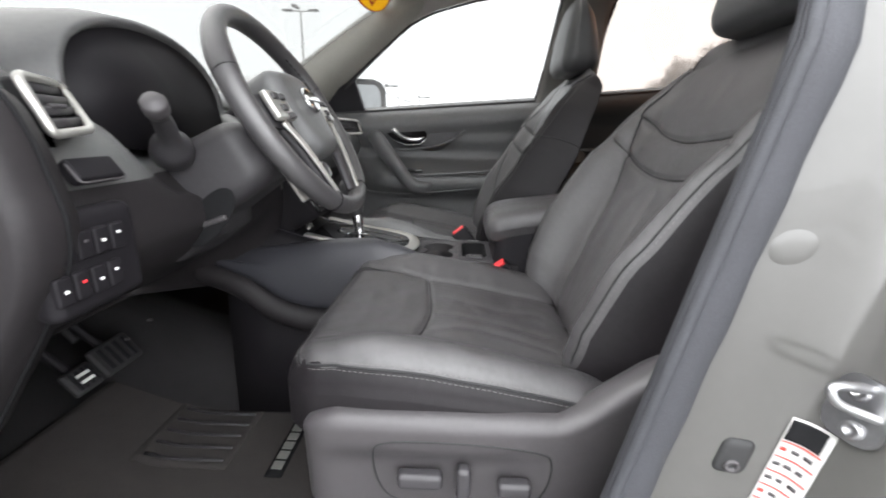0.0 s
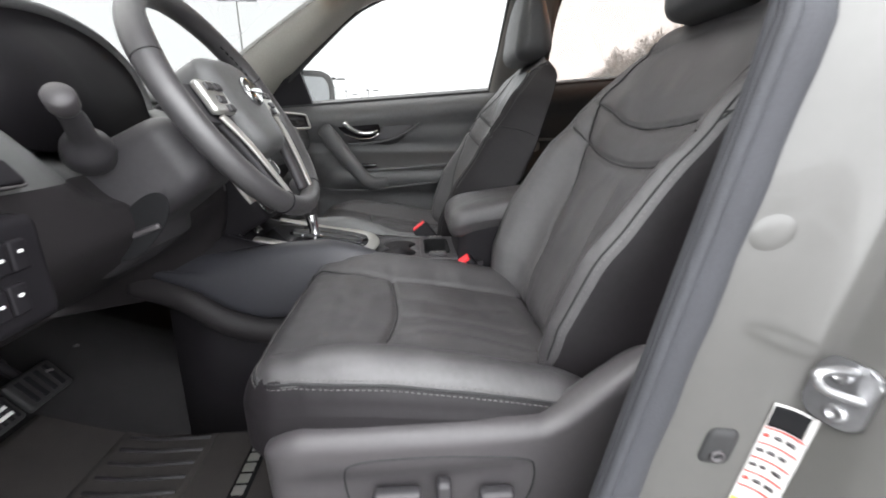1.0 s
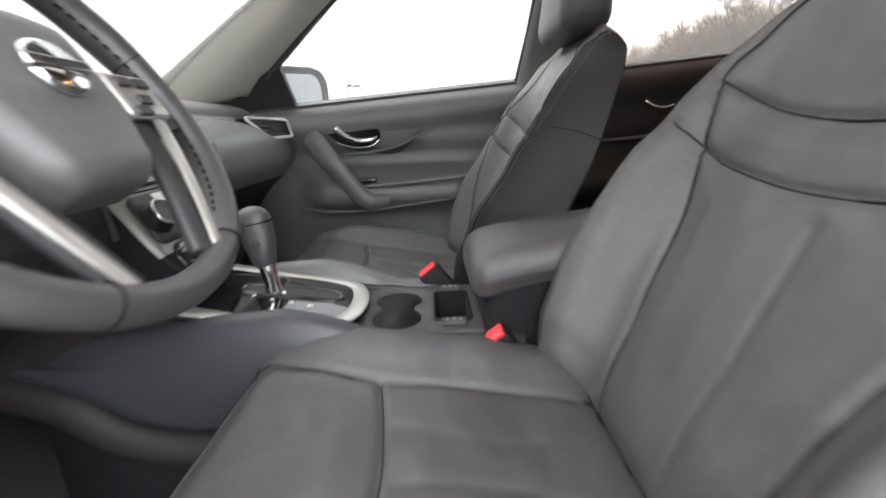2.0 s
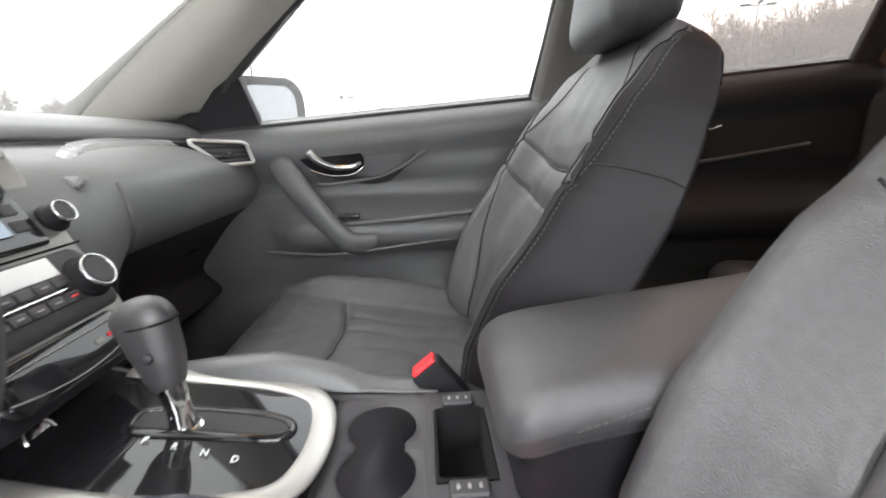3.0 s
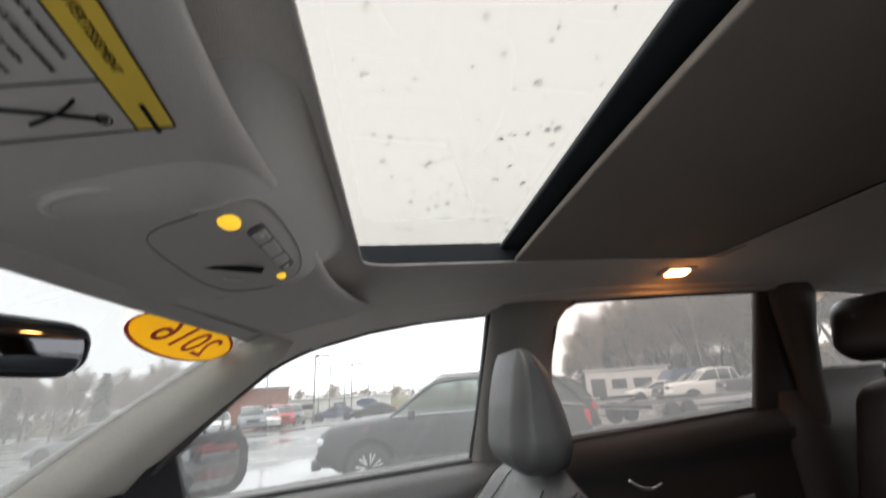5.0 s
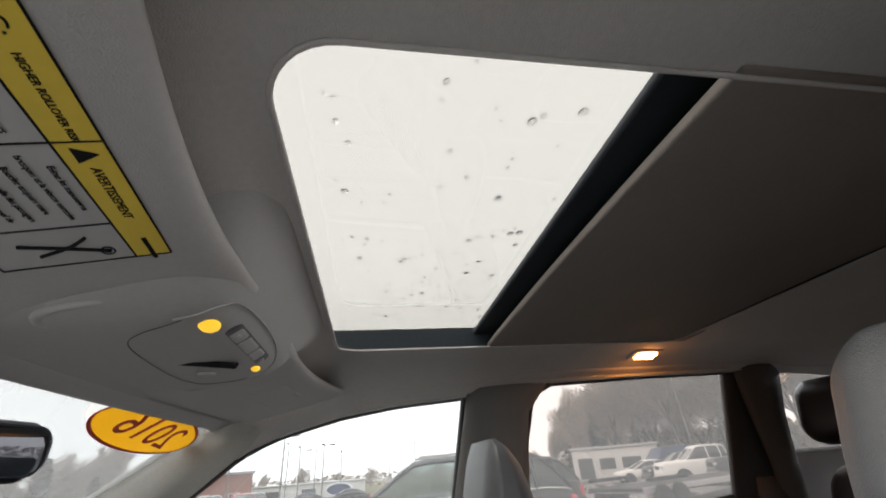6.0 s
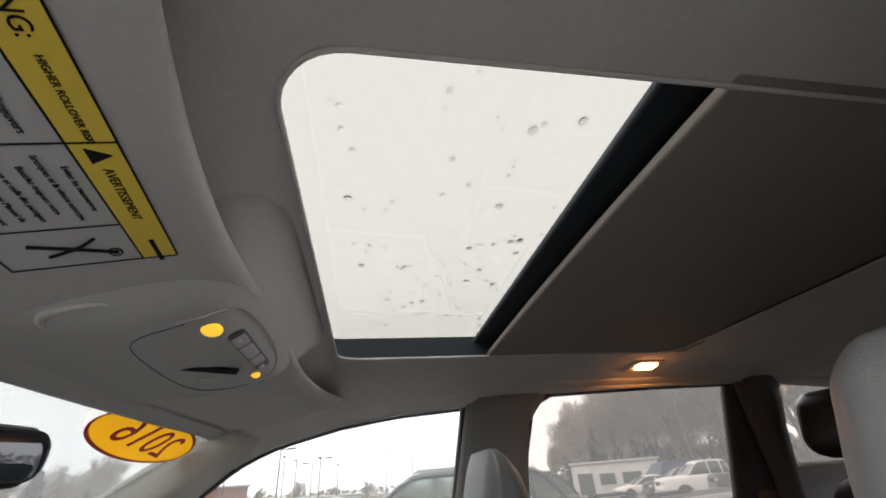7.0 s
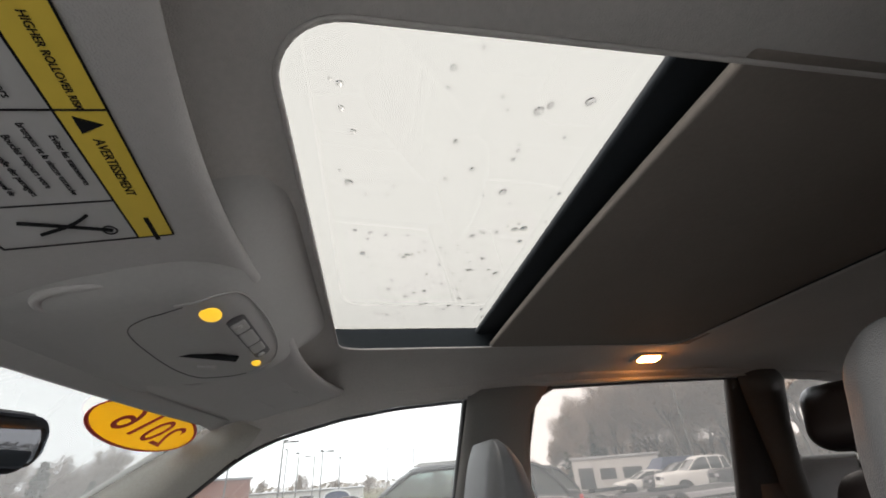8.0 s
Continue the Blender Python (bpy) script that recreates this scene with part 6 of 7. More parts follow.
for i in range(190):
    band = rng.random()
    x = rng.uniform(-0.30, 0.36)
    if x < 0 and rng.random() < 0.55:
        x = abs(x)
    y = rng.uniform(-0.26, 0.03)
    r = rng.choice([0.0014, 0.0017, 0.0020, 0.0022, 0.0026, 0.0032, 0.0052]) * (1.0 if x < 0 else 0.85)
    me = lathe([(0.0, r * 0.26), (r * 0.45, r * 0.23), (r * 0.75, r * 0.15), (r * 0.93, r * 0.06), (r, 0.0)], 10)
    me.transform(Matrix.Translation((x, y, 1.6395)) @ Matrix.Diagonal((1.0 + rng.random() * 0.4, 1.0, 1.0, 1.0)))
    drops.append(me)
DROP = bpy.data.materials.new("rain_drop")
DROP.use_nodes = True
dn = DROP.node_tree.nodes["Principled BSDF"]
dn.inputs["Transmission Weight"].default_value, dn.inputs["Roughness"].default_value, dn.inputs["IOR"].default_value = 1.0, 0.0, 1.17
wet = under("rain_water", joined(drops), DROP, sunroof, "clear rain drops on the glass")
tagged(wet, kind="stuff")

# ---- passenger door details ----
def dput(nm, me, material, text="", parent=None):
    return under(nm, me, material, parent or fdoor, text)


cup = [(y, z) for y, z in ((0.405, 1.012), (0.385, 1.036), (0.32, 1.040), (0.262, 1.030), (0.240, 1.005), (0.250, 0.975), (0.30, 0.962), (0.35, 0.970), (0.385, 0.988))]
cups = [tuple(p) for p in smooth_line(cup, 5, True)]
dput("handle_cup", loft([[(0.711, y, z) for y, z in cups], [(0.716, 0.322 + (y - 0.322) * 0.93, 1.0 + (z - 1.0) * 0.9) for y, z in cups], [(0.752, 0.322 + (y - 0.322) * 0.8, 1.0 + (z - 1.0) * 0.75) for y, z in cups]], True, True), DARK, "black handle recess")
lever = smooth_line([(0.706, 0.378, 1.024), (0.702, 0.352, 1.000), (0.700, 0.315, 0.985), (0.702, 0.270, 0.986), (0.708, 0.248, 0.994)], 6)
dput("door_lever", tube(lever, list(np.interp(np.linspace(0, 1, len(lever)), [0, 0.25, 0.7, 1], [0.014, 0.010, 0.008, 0.005])), 10, flat=0.7, up=(1, 0, 0)), CHROME, "chrome door lever")
dput("cup_edge", tube(smooth_line([(0.710, 0.380, 0.980), (0.708, 0.325, 0.963), (0.708, 0.27, 0.966), (0.710, 0.242, 0.985)], 6), 0.0022, 6), CHROME, "thin chrome edge")
band = sheet(lambda y, s: (0.722 - 0.004 * math.sin(math.pi * s), y, (1.050 - 0.02 * (y - 0.4)) + (-max(0.0, min(1.0, (y - 0.073) / 0.10)) ** 0.6 * (0.032 + 0.085 * max(0.0, min(1.0, (0.40 - y) / 0.08)) * max(0.0, 1 - abs(y - 0.22) / 0.30) ** 0.5)) * s), np.linspace(0.56, 0.075, 30), np.linspace(0, 1, 6), 0.02, 1)
dput("accent_panel", band, HARD, "charcoal accent panel")
dput("accent_edge", tube(smooth_line([(0.712, 0.365, 0.940), (0.710, 0.30, 0.944), (0.710, 0.20, 0.958), (0.712, 0.135, 0.985), (0.714, 0.08, 1.022)], 6), 0.0045, 8), SOFT)
pull = smooth_line([(0.735, 0.47, 1.000), (0.700, 0.445, 0.985), (0.672, 0.412, 0.945), (0.660, 0.365, 0.885), (0.660, 0.315, 0.822), (0.668, 0.28, 0.790), (0.69, 0.22, 0.788)], 6)
dput("pull_handle", tube(pull, list(np.interp(np.linspace(0, 1, len(pull)), [0, 0.3, 0.6, 1], [0.030, 0.036, 0.030, 0.034])), 14, flat=0.62, up=(1, 0, 0)), SOFT, "diagonal grab handle")
dput("armrest_edge", tube(smooth_line([(0.672, 0.30, 0.842), (0.668, 0.15, 0.850), (0.668, -0.05, 0.866), (0.672, -0.27, 0.878)], 6), 0.008, 8), SOFT)
dput("lower_crease", tube(smooth_line([(0.700, 0.52, 0.770), (0.678, 0.40, 0.762), (0.672, 0.28, 0.764), (0.676, 0.05, 0.788), (0.684, -0.25, 0.815)], 6), 0.004, 8), SOFT)
sw = dput("window_switch", moved(block(0.030, 0.06, 0.012, 0.004, 0.02), 0.672, 0.285, 0.862), PIANO, "window switch")

# rear door handle
rl = smooth_line([(0.690, -0.600, 1.075), (0.684, -0.625, 1.058), (0.684, -0.66, 1.052), (0.690, -0.69, 1.060)], 6)
under("door_lever", tube(rl, 0.005, 8), CHROME, rdoor, "chrome door lever")
under("accent_edge", tube(smooth_line([(0.70, -0.36, 0.955), (0.695, -0.6, 0.965), (0.70, -0.95, 1.01)], 6), 0.005, 8), SOFT, rdoor)

# ---- outside mirror by the passenger door ----
om = thing("door_mirror", "black-cased outside mirror on the passenger door", "door mirror", (0.85, 0.56, 1.12))
ang = -29.0
OM = pose(0.960, 0.540, 1.156, -1.5, 0, ang) @ Matrix.Diagonal((1.16, 1.0, 1.14, 1))


def shell(P, N):
    k = np.interp(P[:, 0], [-0.115, 0.115], [0.86, 1.0])
    return np.stack([P[:, 0], P[:, 1] * np.interp(np.abs(P[:, 2]), [0, 0.08], [1, 0.8]), P[:, 2] * k], 1)


me = moved(block(0.225, 0.10, 0.155, (0.055, 0.045, 0.055), 0.015, shell), 0, 0.062, 0)
me.transform(OM)
under("case", me, HARD, om, "dark grey case")
ring = [(x, 0.0, z) for x, z in rounded_rect(0.178, 0.112, 0.042, 6)]
ring = [(x, y, z * (0.9 if x < 0 else 1.0)) for x, y, z in ring]
me = loft([[(x * 1.36, 0.016, z * 1.45) for x, y, z in ring], [(x * 1.24, -0.012, z * 1.30) for x, y, z in ring], [(x, 0.0, z) for x, y, z in ring]], True, False)
me.transform(OM)
under("bezel", me, DARK, om)
me = pydata([(x, 0.0, z) for x, y, z in ring], [tuple(range(len(ring)))], False)
me.transform(OM)
under("mirror_glass", me, MIRROR, om, "mirror glass")
under("foot", tube([(0.78, 0.60, 1.115), (0.86, 0.59, 1.12), (0.90, 0.58, 1.13)], 0.030, 10, flat=0.7), DARK, om)
sail = pydata([(0.742, 0.50, 1.085), (0.742, 0.70, 1.07), (0.735, 0.60, 1.185), (0.73, 0.545, 1.235), (0.775, 0.50, 1.085), (0.775, 0.70, 1.07), (0.77, 0.60, 1.185), (0.765, 0.545, 1.235)], [(0, 1, 2, 3), (7, 6, 5, 4), (0, 4, 5, 1), (1, 5, 6, 2), (2, 6, 7, 3), (3, 7, 4, 0)], False)
tagged(part("mirror_sail", sail, DARK), "black triangular trim at the window corner", "trim", kind="structure")

# ---- pillar fittings in the driver's door opening ----
striker = thing("door_striker", "shiny zinc door striker bolted to the pillar", "striker", post(0.80, 0.5))
q = 0.52


def frame_at(z, q, proud):
    p, a, b = np.array(post(z, q, proud)), np.array(post(z, q + 0.03, proud)), np.array(post(z + 0.02, q, proud))
    ex = (a - p) / np.linalg.norm(a - p)
    ez = (b - p) / np.linalg.norm(b - p)
    n = np.cross(ez, ex)
    n /= np.linalg.norm(n)
    return Matrix(((ex[0], ez[0], n[0], p[0]), (ex[1], ez[1], n[1], p[1]), (ex[2], ez[2], n[2], p[2]), (0, 0, 0, 1)))


F = frame_at(0.798, 0.53, 0.003)
if (F.to_3x3() @ Vector((0, 0, 1))).y < 0:
    F = F @ Matrix.Diagonal((1, 1, -1, 1))
me = prism(rounded_rect(0.046, 0.060, 0.014, 6), 0.005, "z", 0.002)
me.transform(F)
under("plate", me, STEEL, striker, "zinc plate")
for x, y in ((-0.004, 0.016), (0.004, -0.018)):
    me = lathe([(0.0085, 0.004), (0.0085, 0.008), (0.0065, 0.0095), (0.0035, 0.0095), (0.0035, 0.006), (0.0, 0.006)], 18)
    me.transform(F @ Matrix.Translation((x, y, 0)))
    under("bolt", me, STEEL, striker)
me = tube(smooth_line([(0.003, 0.022, 0.0), (-0.001, 0.022, 0.028), (-0.003, 0.019, 0.041), (-0.002, 0.013, 0.042), (0.003, 0.005, 0.031), (0.016, 0.000, 0.0)], 6), 0.0042, 12)
me.transform(F)
under("loop", me, STEEL, striker, "bright steel loop")

stickr = thing("pillar_label", "white printed tyre label with red rules on the painted pillar", "label", post(0.70, 0.5))


def on_post(z0, z1, q0, q1, proud, nz=8, nq=5):
    return sheet(lambda z, q: post(z, q, proud), np.linspace(z0, z1, nz), np.linspace(q0, q1, nq), 0.0006, -1)


Q0, Q1 = 0.335, 0.515
under("paper", on_post(0.590, 0.765, Q0, Q1, 0.0015, 12, 12), PAPER, stickr)
under("dark_box", on_post(0.741, 0.763, Q0 + 0.006, Q1 - 0.02, 0.0030), INK, stickr)
under("yellow_box", on_post(0.600, 0.655, Q0 + 0.006, Q0 + 0.045, 0.0030), YELLOW, stickr)
for k in range(5):
    z = 0.738 - 0.017 * k
    under("red_rule", on_post(z, z + 0.0012, Q0 + 0.006, Q1 - 0.006, 0.0030, 2, 6), REDINK, stickr)
for k in range(4):
    z = 0.729 - 0.017 * k
    for j in range(3):
        a = Q0 + 0.012 + 0.054 * j
        under("print_bar", on_post(z, z + 0.0035, a, a + (0.034 if (k + j) % 3 else 0.026), 0.0030, 2, 4), REDINK if k in (0, 3) and j == 0 else TRIM_GREY, stickr)
plug = thing("door_bumper", "dark rubber bump stop on the painted pillar", "bump stop", post(0.71, 0.2))
B = frame_at(0.708, 0.20, -0.002)
if (B.to_3x3() @ Vector((0, 0, 1))).x > 0:
    B = B @ Matrix.Diagonal((1, 1, -1, 1))
me = block(0.030, 0.042, 0.014, (0.008, 0.010, 0.005), 0.008)
me.transform(B)
under("pad", me, RUBBER, plug)
me = lathe([(0.007, 0.004), (0.007, 0.010), (0.004, 0.010), (0.004, 0.006), (0.0, 0.006)], 14)
me.transform(B @ Matrix.Translation((0, -0.009, 0)))
under("screw", me, TRIM_GREY, plug)
cap = thing("pillar_plug", "round painted plug in the door pillar", "plug", post(0.93, 0.10))
Cm = frame_at(0.930, 0.10, -0.002)
if (Cm.to_3x3() @ Vector((0, 0, 1))).x > 0:
    Cm = Cm @ Matrix.Diagonal((1, 1, -1, 1))
me = lathe([(0.0225, -0.001), (0.0205, 0.0010), (0.0165, 0.0022), (0.009, 0.0030), (0.0, 0.0032)], 26)
me.transform(Cm)
under("disc", me, PAINT, cap)

# ---- driver's footwell ----
mt = thing("floor_mat", "brown-grey carpet floor mat with ribbed heel pad", "floor mat", (-0.34, 0.65, 0.28))


def matz(x, y):
    return 0.292 + (0.0 if y < 0.75 else 0.42 * (y - 0.75) ** 1.2) + 0.0015 * noise.noise((x * 8, y * 8, 0))


under("mat_body", sheet(lambda x, y: (x, y, matz(x, y)), np.linspace(-0.62, -0.13, 40), np.linspace(0.28, 1.0, 50), 0.012, -1), MATT, mt)
under("heel_pad", sheet(lambda x, y: (x, y, matz(x, y) + 0.003), np.linspace(-0.34, -0.10, 12), np.linspace(0.60, 0.815, 14), 0.003, -1), MATT, mt, "moulded heel pad")
for k in range(6):
    x = -0.318 + 0.039 * k
    under("heel_rib", tube([(x, y, matz(x, y) + 0.005) for y in (0.615, 0.68, 0.74, 0.795)], 0.0042, 8, flat=0.8), HARD, mt)
under("badge_strip", sheet(lambda x, y: (x, y, matz(x, y) + 0.004), np.linspace(-0.355, -0.175, 10), np.linspace(0.466, 0.504, 4), 0.003, -1), INK, mt, "black woven badge strip with silver bars")
for k in range(5):
    me = moved(block(0.023, 0.024, 0.003, 0.001, 0.02), -0.325 + 0.030 * k, 0.485, matz(-0.3, 0.485) + 0.0065)
    under("badge_bar", me, SILVER, mt)


def pedal(x, y, z, w, h, name, label, printed):
    p = thing(name, label, "pedal", (x, y, z))
    M = pose(x, y, z, -38, 0, 0)
    me = block(w, 0.016, h, (0.008, 0.006, 0.008), 0.02)
    me.transform(M)
    under("pad", me, RUBBER, p)
    for k in range(4):
        me = moved(block(w * 0.10, 0.005, h * 0.75, 0.002, 0.05), (k - 1.5) * w * 0.2, -0.010, 0)
        me.transform(M)
        under("grip_rib", me, DARK, p)
    if printed:
        for k in (-0.008, 0.008):
            me = moved(block(w * 0.45, 0.002, 0.007, 0.0008, 0.05), 0, -0.0135, k)
            me.transform(M)
            under("print_bar", me, WHITE, p)
    under("pedal_arm", tube([(x, y + 0.01, z), (x, y + 0.12, z + 0.10), (x, y + 0.16, z + 0.30)], 0.010, 8), DARK, p)


pedal(-0.205, 0.92, 0.488, 0.11, 0.075, "brake_pedal", "black ribbed brake pedal", False)
pedal(-0.295, 0.925, 0.477, 0.070, 0.06, "parking_brake_pedal", "black parking brake pedal with white print", True)
pedal(-0.165, 1.07, 0.55, 0.050, 0.12, "accelerator_pedal", "black ribbed accelerator pedal", False)

# belt tongue by the driver's seat
bt = thing("belt_anchor", "grey belt anchor tab beside the driver's seat", "seat belt", (-0.108, -0.095, 0.64))
under("tab", moved(block(0.012, 0.034, 0.075, (0.004, 0.008, 0.008), 0.02), -0.108, -0.100, 0.640, -35), TRIM_GREY, bt)
bt2 = thing("belt_anchor", "grey belt anchor tab beside the passenger seat", "seat belt", (0.53, 0.03, 0.66))
under("tab", moved(block(0.012, 0.034, 0.060, (0.004, 0.008, 0.008), 0.02), 0.535, 0.03, 0.675, -35), TRIM_GREY, bt2)

# ---- rear bench ----
bench = thing("bench_seat_unit", "dark rear bench with raised headrests", "car seat", (0, -1.0, 0.3))
# paler hide on the lit cushion, darker on the back: light set by colour
under("bench_cushion", moved(block(1.32, 0.52, 0.17, (0.06, 0.06, 0.05), 0.03), 0, -0.92, 0.62, 4), LEATHER, bench, "black bench cushion")


def bb(P, N):
    lobe = 0.02 * np.cos(np.clip((np.abs(P[:, 0]) - 0.36) / 0.28, -1, 1) * np.pi / 2)
    return np.stack([P[:, 0] * np.interp(P[:, 2], [-0.3, 0.3], [1, 0.94]), P[:, 1] + lobe * (N[:, 1] > 0.2), P[:, 2] - 0.03 * np.clip((np.abs(P[:, 0]) - 0.45) / 0.2, 0, 1) ** 2 * (P[:, 2] > 0)], 1)


under("bench_back", moved(block(1.32, 0.15, 0.62, (0.05, 0.05, 0.06), 0.025, bb), 0, -1.235, 0.99, 17), LEATHER_SIDE, bench, "black bench back")
for x in (-0.42, 0.42):
    under("rear_headrest", moved(block(0.27, 0.10, 0.17, (0.05, 0.04, 0.05), 0.015), x + (0.06 if x > 0 else -0.06), -1.275, 1.415, 14), LEATHER_SIDE, bench, "padded rear headrest")
    for k in (-0.05, 0.05):
        under("headrest_post", moved(lathe([(0.006, 0), (0.006, 0.1)], 10), x + (0.06 if x > 0 else -0.06) + k, -1.268, 1.28, 14), CHROME, bench, "chrome post")

# ---- outside: wet lot, parked vehicles, trees ----
def wet_asphalt():
    m = mat("wet_asphalt", (0.11, 0.108, 0.105), 0.5, vary=0.25, vscale=0.35, bump=0.25, bscale=60, rvary=0.1)
    nt = m.node_tree
    b = nt.nodes["Principled BSDF"]
    co = nt.nodes.new("ShaderNodeTexCoord")
    n = nt.nodes.new("ShaderNodeTexNoise")
    n.inputs["Scale"].default_value, n.inputs["Detail"].default_value = 0.22, 4
    nt.links.new(co.outputs["Object"], n.inputs["Vector"])
    r = nt.nodes.new("ShaderNodeMapRange")
    r.inputs["From Min"].default_value, r.inputs["From Max"].default_value = 0.44, 0.56
    r.inputs["To Min"].default_value, r.inputs["To Max"].default_value = 0.08, 0.42
    nt.links.new(n.outputs[0], r.inputs["Value"])
    nt.links.new(r.outputs[0], b.inputs["Roughness"])
    return m


ASPHALT = wet_asphalt()


def gz(x, y):
    """The lot falls gently away from the car."""
    return -0.2 - 0.026 * max(0.0, min(45.0, 0.9 * x + 0.42 * y - 8.0))


GRASS = mat("winter_grass", (0.13, 0.12, 0.06), 0.95, vary=0.3, vscale=1.5)
ground = part("ground", sheet(lambda x, y: (x, y, gz(x, y)), np.concatenate([np.linspace(-400, -20, 8), np.linspace(-10, 70, 25), np.linspace(80, 400, 8)]), np.concatenate([np.linspace(-400, -50, 8), np.linspace(-40, 40, 17), np.linspace(50, 400, 8)])), ASPHALT)
tagged(ground, "wet grey asphalt of a car lot with puddles", "ground", kind="structure")
verge = part("verge", sheet(lambda x, y: (x, y, gz(x, y) + 0.04 + 0.6 * max(0, min(1, (x - 62) / 20))), np.linspace(58, 180, 14), np.linspace(-160, 160, 33)), GRASS)
tagged(verge, "low winter grass bank beyond the lot", "verge", kind="structure")

CARGLASS = mat("dark_car_glass", (0.035, 0.042, 0.045), 0.08, coat=0.4, rvary=0.04)
GREENGLASS = glass("green_tinted_car_glass", (0.46, 0.53, 0.50), low=0.06)
TYRE = mat("tyre_rubber", (0.022, 0.022, 0.022), 0.85)
ALLOY = mat("alloy", (0.55, 0.55, 0.56), 0.35, metal=0.8)
TAIL = mat("red_tail_lamp", (0.55, 0.02, 0.02), 0.15, coat=0.5)
HEAD = mat("head_lamp", (0.6, 0.62, 0.65), 0.1, metal=0.3)


def paint(name, c):
    return mat(name, c, 0.35, vary=0.05, vscale=1.0, coat=0.15, rvary=0.05, spec=0.35)


P_DARK, P_WHITE, P_RED, P_GREY, P_BLUE, P_BLACK = paint("graphite_paint", (0.016, 0.017, 0.020)), paint("white_paint", (0.72, 0.72, 0.70)), paint("red_paint", (0.42, 0.02, 0.025)), paint("grey_paint", (0.17, 0.18, 0.19)), paint("navy_paint", (0.03, 0.045, 0.10)), paint("black_paint", (0.018, 0.018, 0.02))

P_SHEET = mat("blue_print", (0.06, 0.16, 0.42), 0.6)
SHAPES = {
    # (x from the front, top of body) and cabin outline (x, z) along the roof
    "suv": ([(0.0, 0.55), (0.06, 0.90), (0.25, 1.02), (1.0, 1.09), (1.45, 1.13), (4.3, 1.16), (4.7, 1.12), (4.8, 0.8)], [(1.25, 1.10), (1.95, 1.62), (2.4, 1.71), (3.6, 1.72), (4.25, 1.66), (4.68, 1.13)], 4.8, 1.9),
    "car": ([(0.0, 0.45), (0.06, 0.68), (0.3, 0.78), (1.1, 0.90), (1.5, 0.94), (3.7, 0.98), (4.4, 0.98), (4.55, 0.7)], [(1.3, 0.92), (2.05, 1.36), (2.5, 1.44), (3.1, 1.43), (3.6, 1.30), (4.1, 0.98)], 4.55, 1.8),
    "truck": ([(0.0, 0.6), (0.05, 1.05), (0.2, 1.16), (1.3, 1.22), (1.6, 1.26), (3.6, 1.28), (3.62, 1.30), (5.7, 1.30), (5.8, 0.9)], [(1.45, 1.22), (2.05, 1.80), (2.4, 1.90), (3.3, 1.90), (3.62, 1.80), (3.70, 1.27)], 5.8, 2.0),
    "van": ([(0.0, 0.6), (0.05, 1.0), (0.3, 1.2), (0.9, 1.35), (1.2, 1.45), (5.0, 1.5), (5.5, 1.5), (5.6, 0.8)], [(0.8, 1.3), (1.5, 2.05), (2.0, 2.3), (4.9, 2.32), (5.45, 2.25), (5.58, 1.5)], 5.6, 2.0),
}


